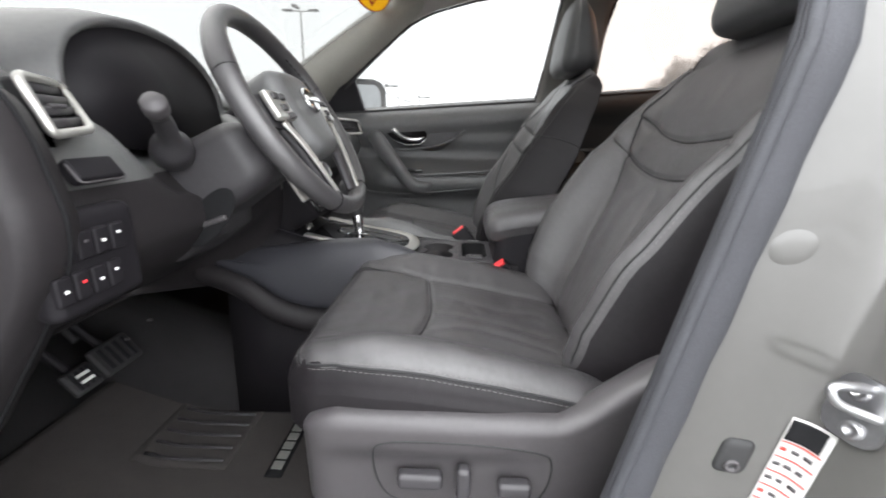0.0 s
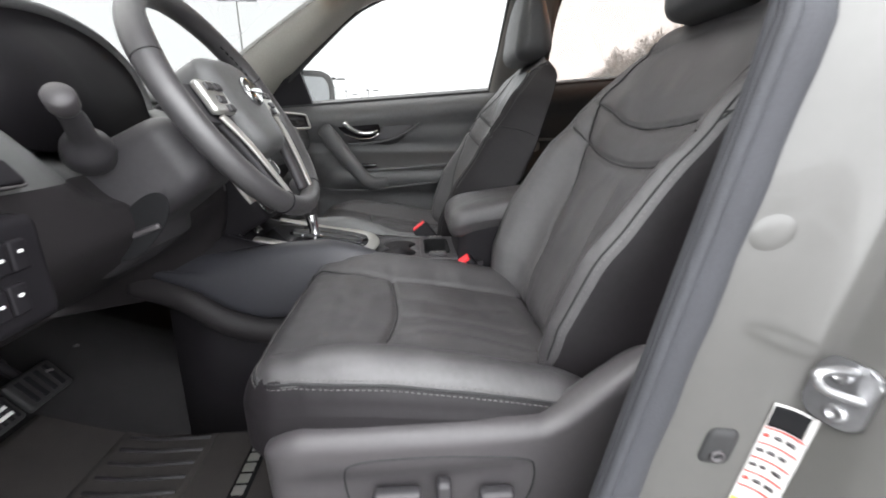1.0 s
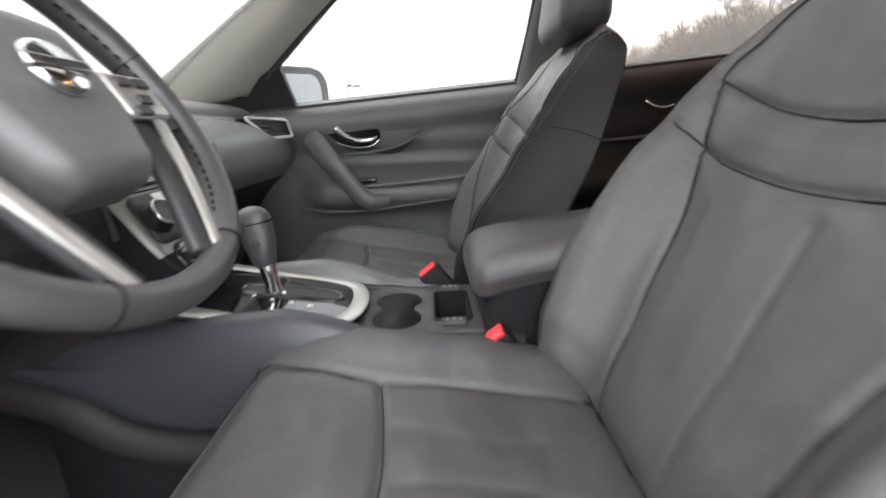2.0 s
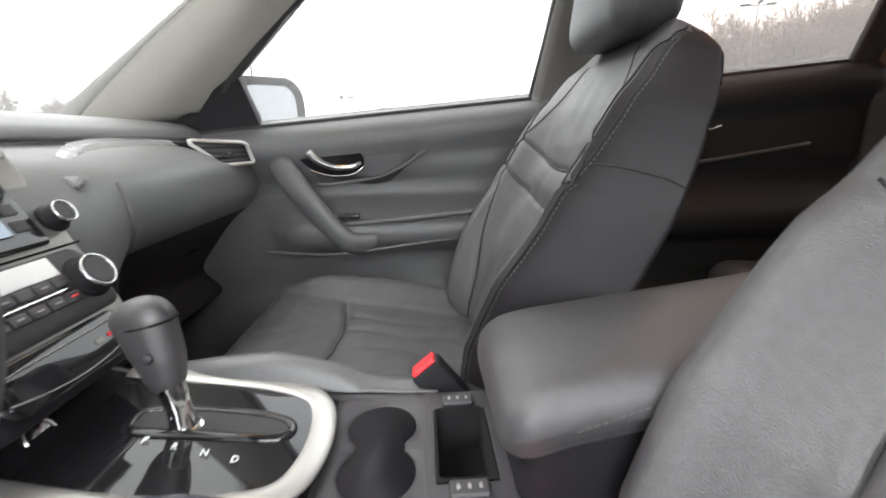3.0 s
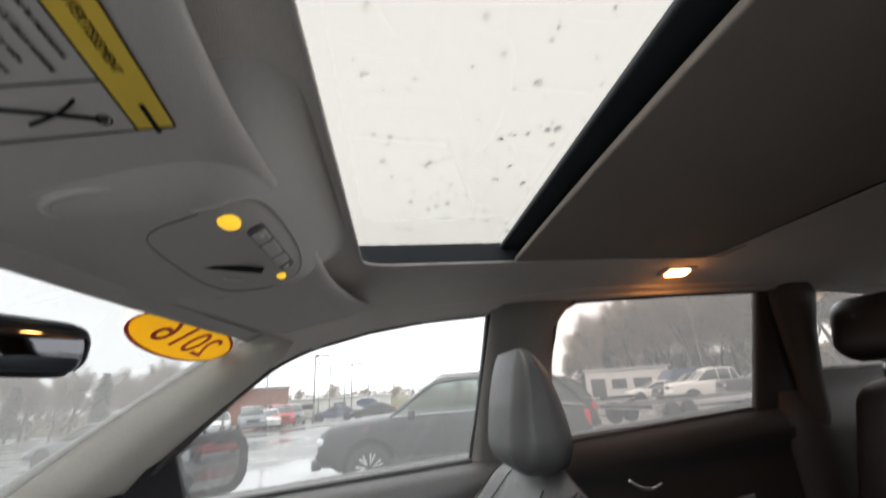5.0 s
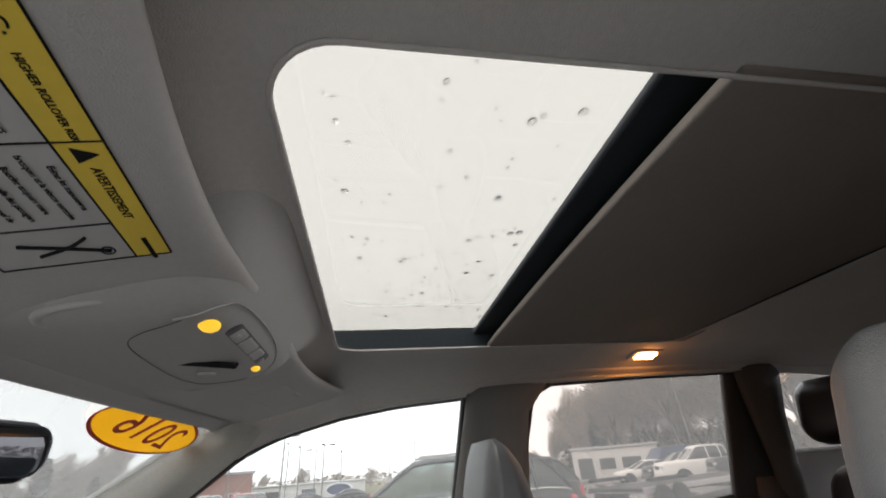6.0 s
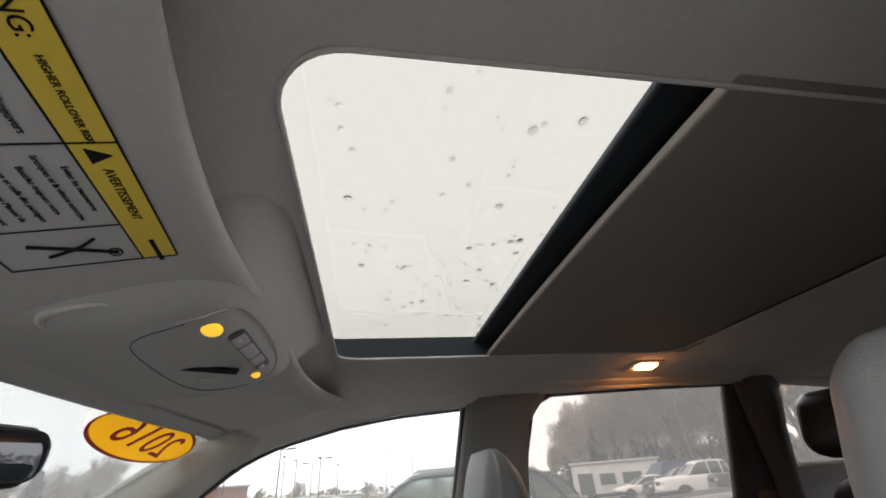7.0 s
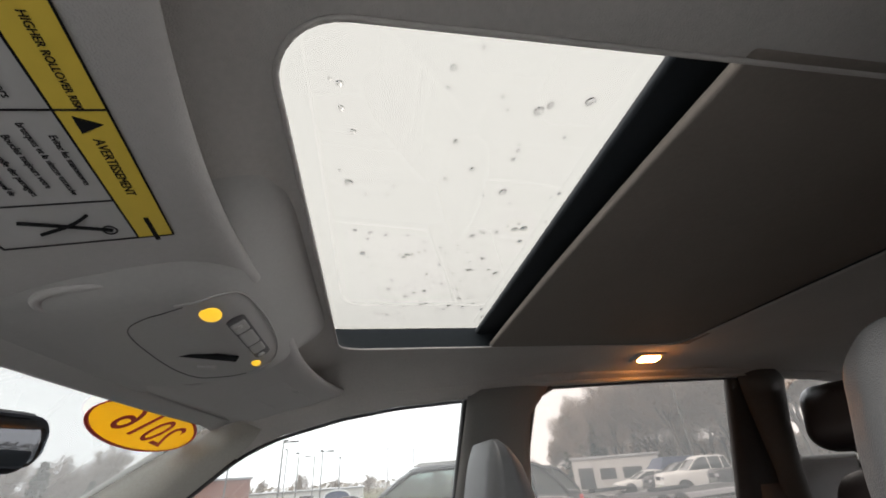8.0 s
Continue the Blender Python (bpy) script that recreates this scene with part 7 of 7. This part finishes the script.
def vehicle(name, label, x, y, heading, shape, colour, near_by=False, category="parked car"):
    tops, cabin, L, W = SHAPES[shape]
    v = thing(name, label, category, (x, y, gz(x, y)), group="parked vehicles")
    v.rotation_euler = (0, 0, radians(heading))
    hw = W / 2
    seg = 26 if near_by else 16
    xs = np.unique(np.concatenate([np.linspace(0, L, seg), [p[0] for p in tops]]))
    rings = []
    for s in xs:
        zt = float(np.interp(s, [p[0] for p in tops], [p[1] for p in tops]))
        nose = min(1.0, 0.80 + 0.2 * math.sqrt(max(0, min(1, s / 0.5)))) * min(1.0, 0.86 + 0.14 * math.sqrt(max(0, min(1, (L - s) / 0.4))))
        w = hw * nose
        zb = 0.30 + (0.08 if s < 0.3 or s > L - 0.3 else 0)
        half = [(w * 0.80, zb), (w * 0.97, zb + 0.06), (w, zb + 0.22), (w * 1.0, zb + (zt - zb) * 0.55), (w * 0.975, zt - 0.16), (w * 0.95, zt - 0.06), (w * 0.86, zt)]
        rings.append([(-s, a, z) for a, z in half] + [(-s, -a, z) for a, z in half[::-1]])
    part("body", loft(rings), colour, v)
    cs = np.linspace(cabin[0][0], cabin[-1][0], 18)
    prof = smooth_line([(a, b, 0) for a, b in cabin], 8)
    rings, cap = [], []
    for s in cs:
        zr = float(np.interp(s, [p[0] for p in prof], [p[1] for p in prof]))
        zb = float(np.interp(s, [p[0] for p in tops], [p[1] for p in tops])) - 0.04
        zr = max(zr, zb + 0.01)
        k = min(1.0, (zr - zb) / 0.55)
        wb, wt = hw * 0.90, hw * (0.90 - 0.17 * k)
        rings.append([(-s, wb, zb), (-s, (wb + wt) / 2 + 0.02, (zb + zr) / 2), (-s, wt, zr - 0.05 * k), (-s, wt * 0.85, zr), (-s, 0, zr + 0.01), (-s, -wt * 0.85, zr), (-s, -wt, zr - 0.05 * k), (-s, -(wb + wt) / 2 - 0.02, (zb + zr) / 2), (-s, -wb, zb)])
        cap.append((s, wt, zr, k, zb, wb))
    part("glasshouse", loft(rings), (GREENGLASS if near_by else CARGLASS) if shape != "van" else colour, v, "tinted glasshouse")
    roof_r = [[(-s, wt + 0.01, zr - 0.06 * k), (-s, wt * 0.86, zr + 0.012), (-s, 0, zr + 0.024), (-s, -wt * 0.86, zr + 0.012), (-s, -wt - 0.01, zr - 0.06 * k)] for s, wt, zr, k, zb, wb in cap if k > 0.86]
    if len(roof_r) > 1:
        part("roof", loft(roof_r, False), colour, v)
    for sd in (-1, 1):
        n = len(cap)
        lines = [[(-c[0], sd * (c[1] + 0.012), c[2] - 0.05 * c[3]) for c in cap]]
        for c in (cap[int(n * 0.52)], cap[int(n * 0.80)]):
            lines.append([(-c[0], sd * (c[5] + 0.008), c[4]), (-c[0], sd * ((c[5] + c[1]) / 2 + 0.03), (c[4] + c[2]) / 2), (-c[0], sd * (c[1] + 0.01), c[2] - 0.04)])
        for ln in lines:
            part("pillar", tube(ln, 0.030, 6), colour, v)
        if near_by:
            part("window_trim", tube([(-c[0], sd * (c[5] + 0.014), c[4] + 0.035) for c in cap], 0.012, 6), CHROME, v)
            part("cladding", moved(block(L * 0.62, 0.04, 0.16, 0.015, 0.3), -L * 0.5, sd * (hw + 0.004), 0.42), HARD, v)
            part("door_gap", moved(block(0.012, 0.01, 0.62, 0.003, 0.2), -L * 0.455, sd * (hw + 0.001), 0.80), INK, v)
            part("door_pull", moved(block(0.20, 0.03, 0.03, 0.01, 0.05), -L * 0.50, sd * (hw + 0.012), 0.98), colour, v)
            if sd > 0:
                paper = part("window_paper", moved(block(0.20, 0.006, 0.26, 0.002, 0.1), -L * 0.60, sd * (hw * 0.80), 1.40, 10), WHITE, v, "printed sheet in the side window")
                part("print_band", moved(block(0.20, 0.004, 0.12, 0.001, 0.1), -L * 0.60, sd * (hw * 0.80 + 0.018), 1.34, 10), P_SHEET, paper)
            part("door_mirror", moved(block(0.12, 0.20, 0.15, 0.045, 0.04), -L * 0.335, sd * (hw + 0.12), 1.14), colour, v)
            part("roof_rack", tube([(-L * 0.45, sd * hw * 0.66, 1.76), (-L * 0.65, sd * hw * 0.66, 1.78), (-L * 0.84, sd * hw * 0.66, 1.72)], 0.02, 8), SILVER, v)
        part("headlight", moved(block(0.22, 0.34, 0.14, 0.05, 0.08), -0.13, sd * hw * 0.70, tops[1][1] - 0.12), HEAD, v, "clear headlight")
        part("tail_light", moved(block(0.14, 0.24, 0.26, 0.04, 0.1), -L + 0.11, sd * hw * 0.80, tops[-2][1] - 0.22), TAIL, v, "red tail light")
        r = 0.37 if shape != "car" else 0.32
        for wx in (L * 0.19, L * 0.79):
            part("wheel_arch", moved(lathe([(r + 0.07, 0.0), (r + 0.07, 0.02), (0, 0.02), (0, 0.0)], 24, "y"), -wx, sd * (hw - 0.012), r + 0.02), INK, v)
            tyre = part("wheel", moved(lathe([(r * 0.62, -0.11), (r * 0.94, -0.11), (r, -0.06), (r, 0.06), (r * 0.94, 0.11), (r * 0.62, 0.11)], 28, "y"), -wx, sd * (hw - 0.07), r), TYRE, v, "black tyre on alloy rim")
            part("rim", moved(lathe([(r * 0.66, 0.075 * sd), (r * 0.60, 0.10 * sd), (r * 0.56, 0.05 * sd), (0.0, 0.05 * sd)], 28, "y"), -wx, sd * (hw - 0.07), r), HARD if near_by else ALLOY, tyre)
            if near_by:
                part("rim_ring", moved(lathe([(r * 0.66, 0.08 * sd), (r * 0.66, 0.108 * sd), (r * 0.59, 0.108 * sd), (r * 0.57, 0.08 * sd)], 28, "y"), -wx, sd * (hw - 0.07), r), ALLOY, tyre)
                for k in range(7):
                    a = 2 * math.pi * k / 7
                    for da in (-0.16, 0.16):
                        part("spoke", tube([(-wx + 0.05 * math.cos(a), sd * (hw - 0.07 + 0.095), r + 0.05 * math.sin(a)), (-wx + r * 0.6 * math.cos(a + da), sd * (hw - 0.07 + 0.10), r + r * 0.6 * math.sin(a + da))], 0.018, 5), ALLOY, tyre)
                part("hub_cap", moved(lathe([(0.075, 0.09 * sd), (0.07, 0.105 * sd), (0.0, 0.108 * sd)], 16, "y"), -wx, sd * (hw - 0.07), r), ALLOY, tyre)
    part("grille", moved(block(0.08, W * 0.42, 0.20, 0.03, 0.1), -0.045, 0, tops[1][1] - 0.14), INK, v, "dark grille")
    part("bumper", moved(block(0.16, W * 0.86, 0.16, 0.05, 0.1), -0.02, 0, 0.44), HARD if near_by else colour, v)
    part("rear_bumper", moved(block(0.16, W * 0.86, 0.18, 0.05, 0.1), -L + 0.02, 0, 0.50), HARD if near_by else colour, v)
    return v


# heading 90: the nose points the way the camera's car points
vehicle("parked_suv", "dark graphite SUV with alloy wheels parked alongside", 8.12, 1.32, 88, "suv", P_DARK, True)
vehicle("parked_suv", "dark SUV seen from behind with red tail lamps", 12.6, -0.8, 82, "suv", P_DARK, True)
for x, y, h, sh, c, lb in (
    (34.6, 13.2, 200, "car", P_WHITE, "white saloon parked in the far row"),
    (33.6, 10.4, 200, "suv", P_GREY, "grey SUV parked in the far row"),
    (36.6, 10.0, 200, "car", P_WHITE, "white hatchback in the far row"),
    (37.8, 9.2, 200, "suv", P_RED, "red SUV in the far row"),
    (40.2, 8.9, 200, "suv", P_GREY, "silver-grey SUV in the far row"),
    (46.0, 8.6, 95, "car", P_BLUE, "navy car standing across the lot"),
    (44.6, 4.6, 95, "car", P_BLACK, "black saloon standing across the lot"),
    (17.6, 12.6, 75, "car", P_GREY, "dark saloon with a white paper in its window"),
    (31.6, -17.4, 75, "car", P_WHITE, "white hatchback beside the low building"),
):
    vehicle("parked_car", lb, x, y, h, sh, c)
vehicle("parked_suv", "bright red SUV at the lot's edge", 12.6, 14.4, 68, "suv", P_RED)
vehicle("parked_suv", "black SUV between the pickups and the van", 27.6, -17.4, 76, "suv", P_BLACK)
vehicle("pickup_truck", "white crew-cab pickup truck behind the trailer", 24.4, -16.2, 72, "truck", P_WHITE, category="pickup")
vehicle("pickup_truck", "black pickup truck with a chrome bumper", 20.3, -16.4, 66, "truck", P_BLACK, category="pickup")
vehicle("cargo_van", "navy cargo van in front of the low building", 37.4, -23.6, 96, "van", P_BLUE, category="van")
vehicle("parked_suv", "red SUV behind the camera's car", 5.2, -19.0, 95, "suv", P_RED)

# flatbed trailer
tr = thing("flatbed_trailer", "long dark flatbed trailer with twin axles", "trailer", (13.7, -8.3, gz(13.7, -8.3)))
tr.rotation_euler = (0, 0, radians(-68))
part("deck", moved(block(8.0, 2.1, 0.10, 0.02, 0.5), 3.0, 0, 0.62), RUBBER, tr)
for sd in (-1, 1):
    part("side_rail", moved(block(8.0, 0.08, 0.16, 0.02, 0.5), 3.0, sd * 1.05, 0.60), STEEL, tr)
    part("mudguard", moved(block(1.75, 0.30, 0.10, 0.04, 0.2), 0.2, sd * 1.12, 0.86), DARK, tr)
    for wx in (-0.22, 0.62):
        t = part("wheel", moved(lathe([(0.2, -0.11), (0.34, -0.11), (0.36, -0.05), (0.36, 0.05), (0.34, 0.11), (0.2, 0.11)], 24, "y"), wx, sd * 1.12, 0.36), TYRE, tr)
        part("rim", moved(lathe([(0.21, 0.08 * sd), (0.18, 0.03 * sd), (0, 0.03 * sd)], 20, "y"), wx, sd * 1.12, 0.36), ALLOY, t)
for k in range(7):
    part("cross_member", moved(block(0.08, 2.0, 0.08, 0.01, 0.5), -0.6 + k * 1.2, 0, 0.54), STEEL, tr)

# buildings
BRICKISH = mat("red_brick", (0.26, 0.12, 0.09), 0.85, vary=0.15, vscale=2)
SIDING = mat("white_siding", (0.62, 0.61, 0.59), 0.6, vary=0.06, vscale=0.8)


def shed(name, label, x, y, w, d, h, heading, material, openings):
    b = thing(name, label, "building", (x, y, gz(x, y)))
    b.rotation_euler = (0, 0, radians(heading))
    part("wall", moved(block(d, w, h, 0.02, 2.0), 0, 0, h / 2), material, b)
    part("roof", moved(block(d + 0.4, w + 0.4, 0.25, 0.05, 2.0), 0, 0, h + 0.1), STEEL, b, "flat metal roof")
    for yy, ow, z0, oh in openings:
        win = part("window", moved(block(0.12, ow, oh, 0.02, 1.0), -d / 2 - 0.01, yy, z0 + oh / 2), CARGLASS, b, "dark window")
        part("window_frame", tube([(-d / 2 - 0.08, yy - ow / 2, z0), (-d / 2 - 0.08, yy + ow / 2, z0), (-d / 2 - 0.08, yy + ow / 2, z0 + oh), (-d / 2 - 0.08, yy - ow / 2, z0 + oh)], 0.06, 6, True), SIDING, win)


shed("low_building", "low white workshop with dark windows", 47.5, -26.6, 8.6, 6, 2.9, -30, SIDING, [(-1.6, 1.9, 0.9, 1.1), (0.8, 1.6, 0.9, 1.1), (3.0, 1.6, 0.1, 2.0)])
shed("brick_building", "low red-brick building across the lot", 58, 17.2, 6.6, 6, 3.9, 15, BRICKISH, [(-1.6, 1.1, 0.9, 1.1), (1.4, 1.1, 0.9, 1.1)])
shed("low_building", "long pale building on the far side", 76, 9, 16, 8, 2.1, 0, SIDING, [(-5, 2, 0.7, 0.9), (0, 2, 0.7, 0.9), (5, 2, 0.7, 0.9)])

# dealer sign: blank oval
sg = thing("oval_sign", "blue oval sign with a white rim on a low post", "sign", (52, 3.4, gz(52, 3.4)))
me = prism([(1.3 * math.cos(a), 0.55 * math.sin(a)) for a in np.linspace(0, 2 * math.pi, 32, endpoint=False)], 0.2, "x", 0.03)
part("oval_face", moved(me, -0.1, 0, 1.5), P_BLUE, sg)
me = tube([(-0.1, 1.32 * math.cos(a), 1.5 + 0.57 * math.sin(a)) for a in np.linspace(0, 2 * math.pi, 40, endpoint=False)], 0.07, 6, True)
part("oval_rim", me, P_WHITE, sg)
part("post", moved(lathe([(0.1, 0), (0.1, 1.1)], 10), 0.1, 0, 0), STEEL, sg)


# lamp posts
POLE = mat("weathered_dark_pole", (0.09, 0.088, 0.085), 0.7, vary=0.2)


def lamp_post(x, y, h, heads, name="lamp_post", label="tall grey lamp post over the lot"):
    p = thing(name, label, "lamp post", (x, y, gz(x, y)), group="lamp posts")
    part("pole", lathe([(0.16, 0), (0.16, 0.6), (0.085, 0.62), (0.05, h)], 10), POLE, p)
    for a in heads:
        c, s = math.cos(radians(a)), math.sin(radians(a))
        part("arm", tube([(0, 0, h - 0.05), (0.7 * c, 0.7 * s, h)], 0.04, 6), POLE, p)
        part("lamp_head", moved(block(0.75, 0.34, 0.14, 0.05, 0.2), 0.95 * c, 0.95 * s, h + 0.02, 0, 0, a), DARK, p)
    return p


for x, y, h, heads in ((35.6, -27.4, 11.2, (80, 150, 260)), (42.9, 7.8, 6.1, (200, 270)), (50.0, 14.2, 9.2, (90,)), (55.3, 5.5, 6.2, (180, 270)), (67.4, 4.2, 6.0, (180,)), (32.0, 11.9, 9.9, (90, 180, 270)), (70.0, 12.0, 7.6, (180,)), (80.0, -3.0, 7.6, (180,)), (75.0, -7.0, 7.0, (180,)), (63.0, 9.3, 6.6, (180,)), (66.0, 7.6, 6.4, (90,))):
    lamp_post(x, y, h, heads)


# trees: bare crowns of real branches
BARK = mat("grey_brown_bark", (0.13, 0.11, 0.095), 0.95, vary=0.25, vscale=2)
TWIG = mat("brown_twigs", (0.30, 0.245, 0.20), 0.95, vary=0.25, vscale=2)
NEEDLE = mat("dark_evergreen", (0.045, 0.06, 0.035), 0.9, vary=0.35, vscale=1.5)


def bare_tree(seed, h):
    """Trunk mesh and crown mesh of one leafless tree."""
    rg = random.Random(seed)
    tv, tf, cv, cf = [], [], [], []

    def limb(p, q, r0, r1, vs, fs):
        d = (q - p).normalized()
        u = d.orthogonal().normalized()
        w = d.cross(u)
        k = len(vs)
        n = 5 if r0 > 0.05 else 3
        for c, r in ((p, r0), (q, r1)):
            vs.extend([tuple(c + r * (math.cos(2 * math.pi * i / n) * u + math.sin(2 * math.pi * i / n) * w)) for i in range(n)])
        fs.extend([(k + i, k + (i + 1) % n, k + n + (i + 1) % n, k + n + i) for i in range(n)])

    def grow(p, d, length, r, depth):
        steps = 3 if depth < 3 else 2
        for i in range(steps):
            d = (d + Vector((rg.gauss(0, 0.10), rg.gauss(0, 0.10), 0.06))).normalized()
            q = p + d * (length / steps)
            limb(p, q, r, r * 0.82, *((tv, tf) if depth < 2 else (cv, cf)))
            r *= 0.82
            p = q
            if depth < 5 and (depth > 0 or i > 0):
                for _ in range(2 if depth < 4 else 1):
                    a = rg.uniform(0, 2 * math.pi)
                    sp = rg.uniform(0.55, 1.05)
                    side = (d + sp * (d.orthogonal().normalized() * math.cos(a) + d.cross(d.orthogonal().normalized()) * math.sin(a))).normalized()
                    grow(p, side, length * rg.uniform(0.48, 0.68), max(r * 0.60, 0.030), depth + 1)
        if depth < 5:
            grow(p, d, length * 0.62, r * 0.85, depth + 1)

    grow(Vector((0, 0, 0)), Vector((0, 0, 1)), h * 0.42, h * 0.022, 0)
    out = []
    for vs, fs in ((tv, tf), (cv, cf)):
        me = bpy.data.meshes.new("m")
        me.from_pydata(vs, [], fs)
        out.append(me)
    return out


def evergreen(seed, h):
    rg = random.Random(seed)
    trunk = lathe([(h * 0.02, 0), (h * 0.008, h * 0.95)], 8)
    vs, fs = [], []
    for i in range(1500):
        t = rg.random() ** 0.8
        z = h * (0.08 + 0.92 * t)
        rr = h * 0.24 * (1 - t) ** 0.75 * rg.uniform(0.25, 1.0) * (0.8 + 0.4 * noise.noise((t * 6, seed, i % 7)))
        a = rg.uniform(0, 2 * math.pi)
        c = Vector((rr * math.cos(a), rr * math.sin(a), z))
        s = h * rg.uniform(0.018, 0.04)
        k = len(vs)
        for _ in range(3):
            vs.append(tuple(c + s * Vector((rg.gauss(0, 1), rg.gauss(0, 1), rg.gauss(-0.2, 0.7)))))
        fs.append((k, k + 1, k + 2))
    me = bpy.data.meshes.new("m")
    me.from_pydata(vs, [], fs)
    return trunk, me


def tree(name, label, meshes, materials):
    t = thing(name, label, "tree", (0, 0, 0), group="trees round the lot")
    part("trunk", meshes[0], materials[0], t)
    part("crown", meshes[1], materials[1], t)
    return t


KINDS = [tree("bare_tree", "leafless brown tree beyond the lot", bare_tree(s, 11.0), (BARK, TWIG)) for s in (3, 8, 15, 21)]
PINE = tree("evergreen_tree", "dark evergreen tree among bare ones", evergreen(5, 9.0), (BARK, NEEDLE))
rg = random.Random(11)


def polar(az, r):
    return -0.45 + r * math.cos(radians(az)), r * math.sin(radians(az))


first = [True] * 4
spots = [(-22.5 - 0.95 * i + rg.uniform(-0.5, 0.5), rg.uniform(56, 72), rg.uniform(1.10, 1.38) * min(1.0, 0.42 + 0.09 * i)) for i in range(30)]
spots += [(27 + 1.5 * i + rg.uniform(-0.7, 0.7), rg.uniform(60, 75), rg.uniform(0.55, 0.85)) for i in range(14)]
spots += [(-20 + 4 * i, 100 + rg.uniform(-5, 15), rg.uniform(0.35, 0.5)) for i in range(9)]
for i, (az, r, k) in enumerate(spots):
    j = i % 4
    x, y = polar(az, r)
    m = Matrix.Translation((x, y, gz(x, y))) @ pose(0, 0, 0, 0, 0, rg.uniform(0, 360))
    if first[j]:
        KINDS[j].matrix_basis, first[j], ob = m, False, KINDS[j]
    else:
        ob = copy_thing(KINDS[j], m)
    ob.scale = (k, k, k)
x, y = polar(31.5, 50)
PINE.matrix_basis = Matrix.Translation((x, y, gz(x, y)))
PINE.scale = (0.62, 0.62, 0.62)
for az, r, k in ((-24.8, 60, 0.92), (-27.5, 64, 0.85), (38, 66, 0.6), (20, 85, 0.5), (27.5, 62, 0.5)):
    x, y = polar(az, r)
    copy_thing(PINE, Matrix.Translation((x, y, gz(x, y)))).scale = (k * 1.15, k * 1.15, k)

# thicket and far woods behind
THICKET = mat("brown_thicket", (0.34, 0.285, 0.235), 0.95, vary=0.35, vscale=0.6)
vs, fs = [], []
for i in range(26000):
    az = rg.uniform(-75, 75) if i < 12000 else rg.uniform(-56, -21)
    right = az < -22
    left = az > 24
    r = rg.uniform(70, 82) if right or left else rg.uniform(105, 125)
    hmax = (1.6 + 3.6 * min(1.0, max(0.0, (-21 - az) / 9)) if right else 4.2 if left else 2.8) * (0.75 + 0.5 * (0.5 + 0.5 * noise.noise((az * 0.35, 2.0, 0))))
    z = -1.2 + hmax * rg.random() ** 0.8
    x, y = polar(az, r)
    s = rg.uniform(0.15, 0.45)
    k = len(vs)
    c = Vector((x, y, z))
    for _ in range(4):
        vs.append(tuple(c + s * Vector((rg.gauss(0, 0.7), rg.gauss(0, 0.7), rg.gauss(0, 0.9)))))
    fs += [(k, k + 1, k + 2), (k, k + 2, k + 3)]
me = bpy.data.meshes.new("m")
me.from_pydata(vs, [], fs)
tagged(link("far_woods", me, THICKET), "tangled brown winter thicket behind the lot", "woods", kind="stuff")
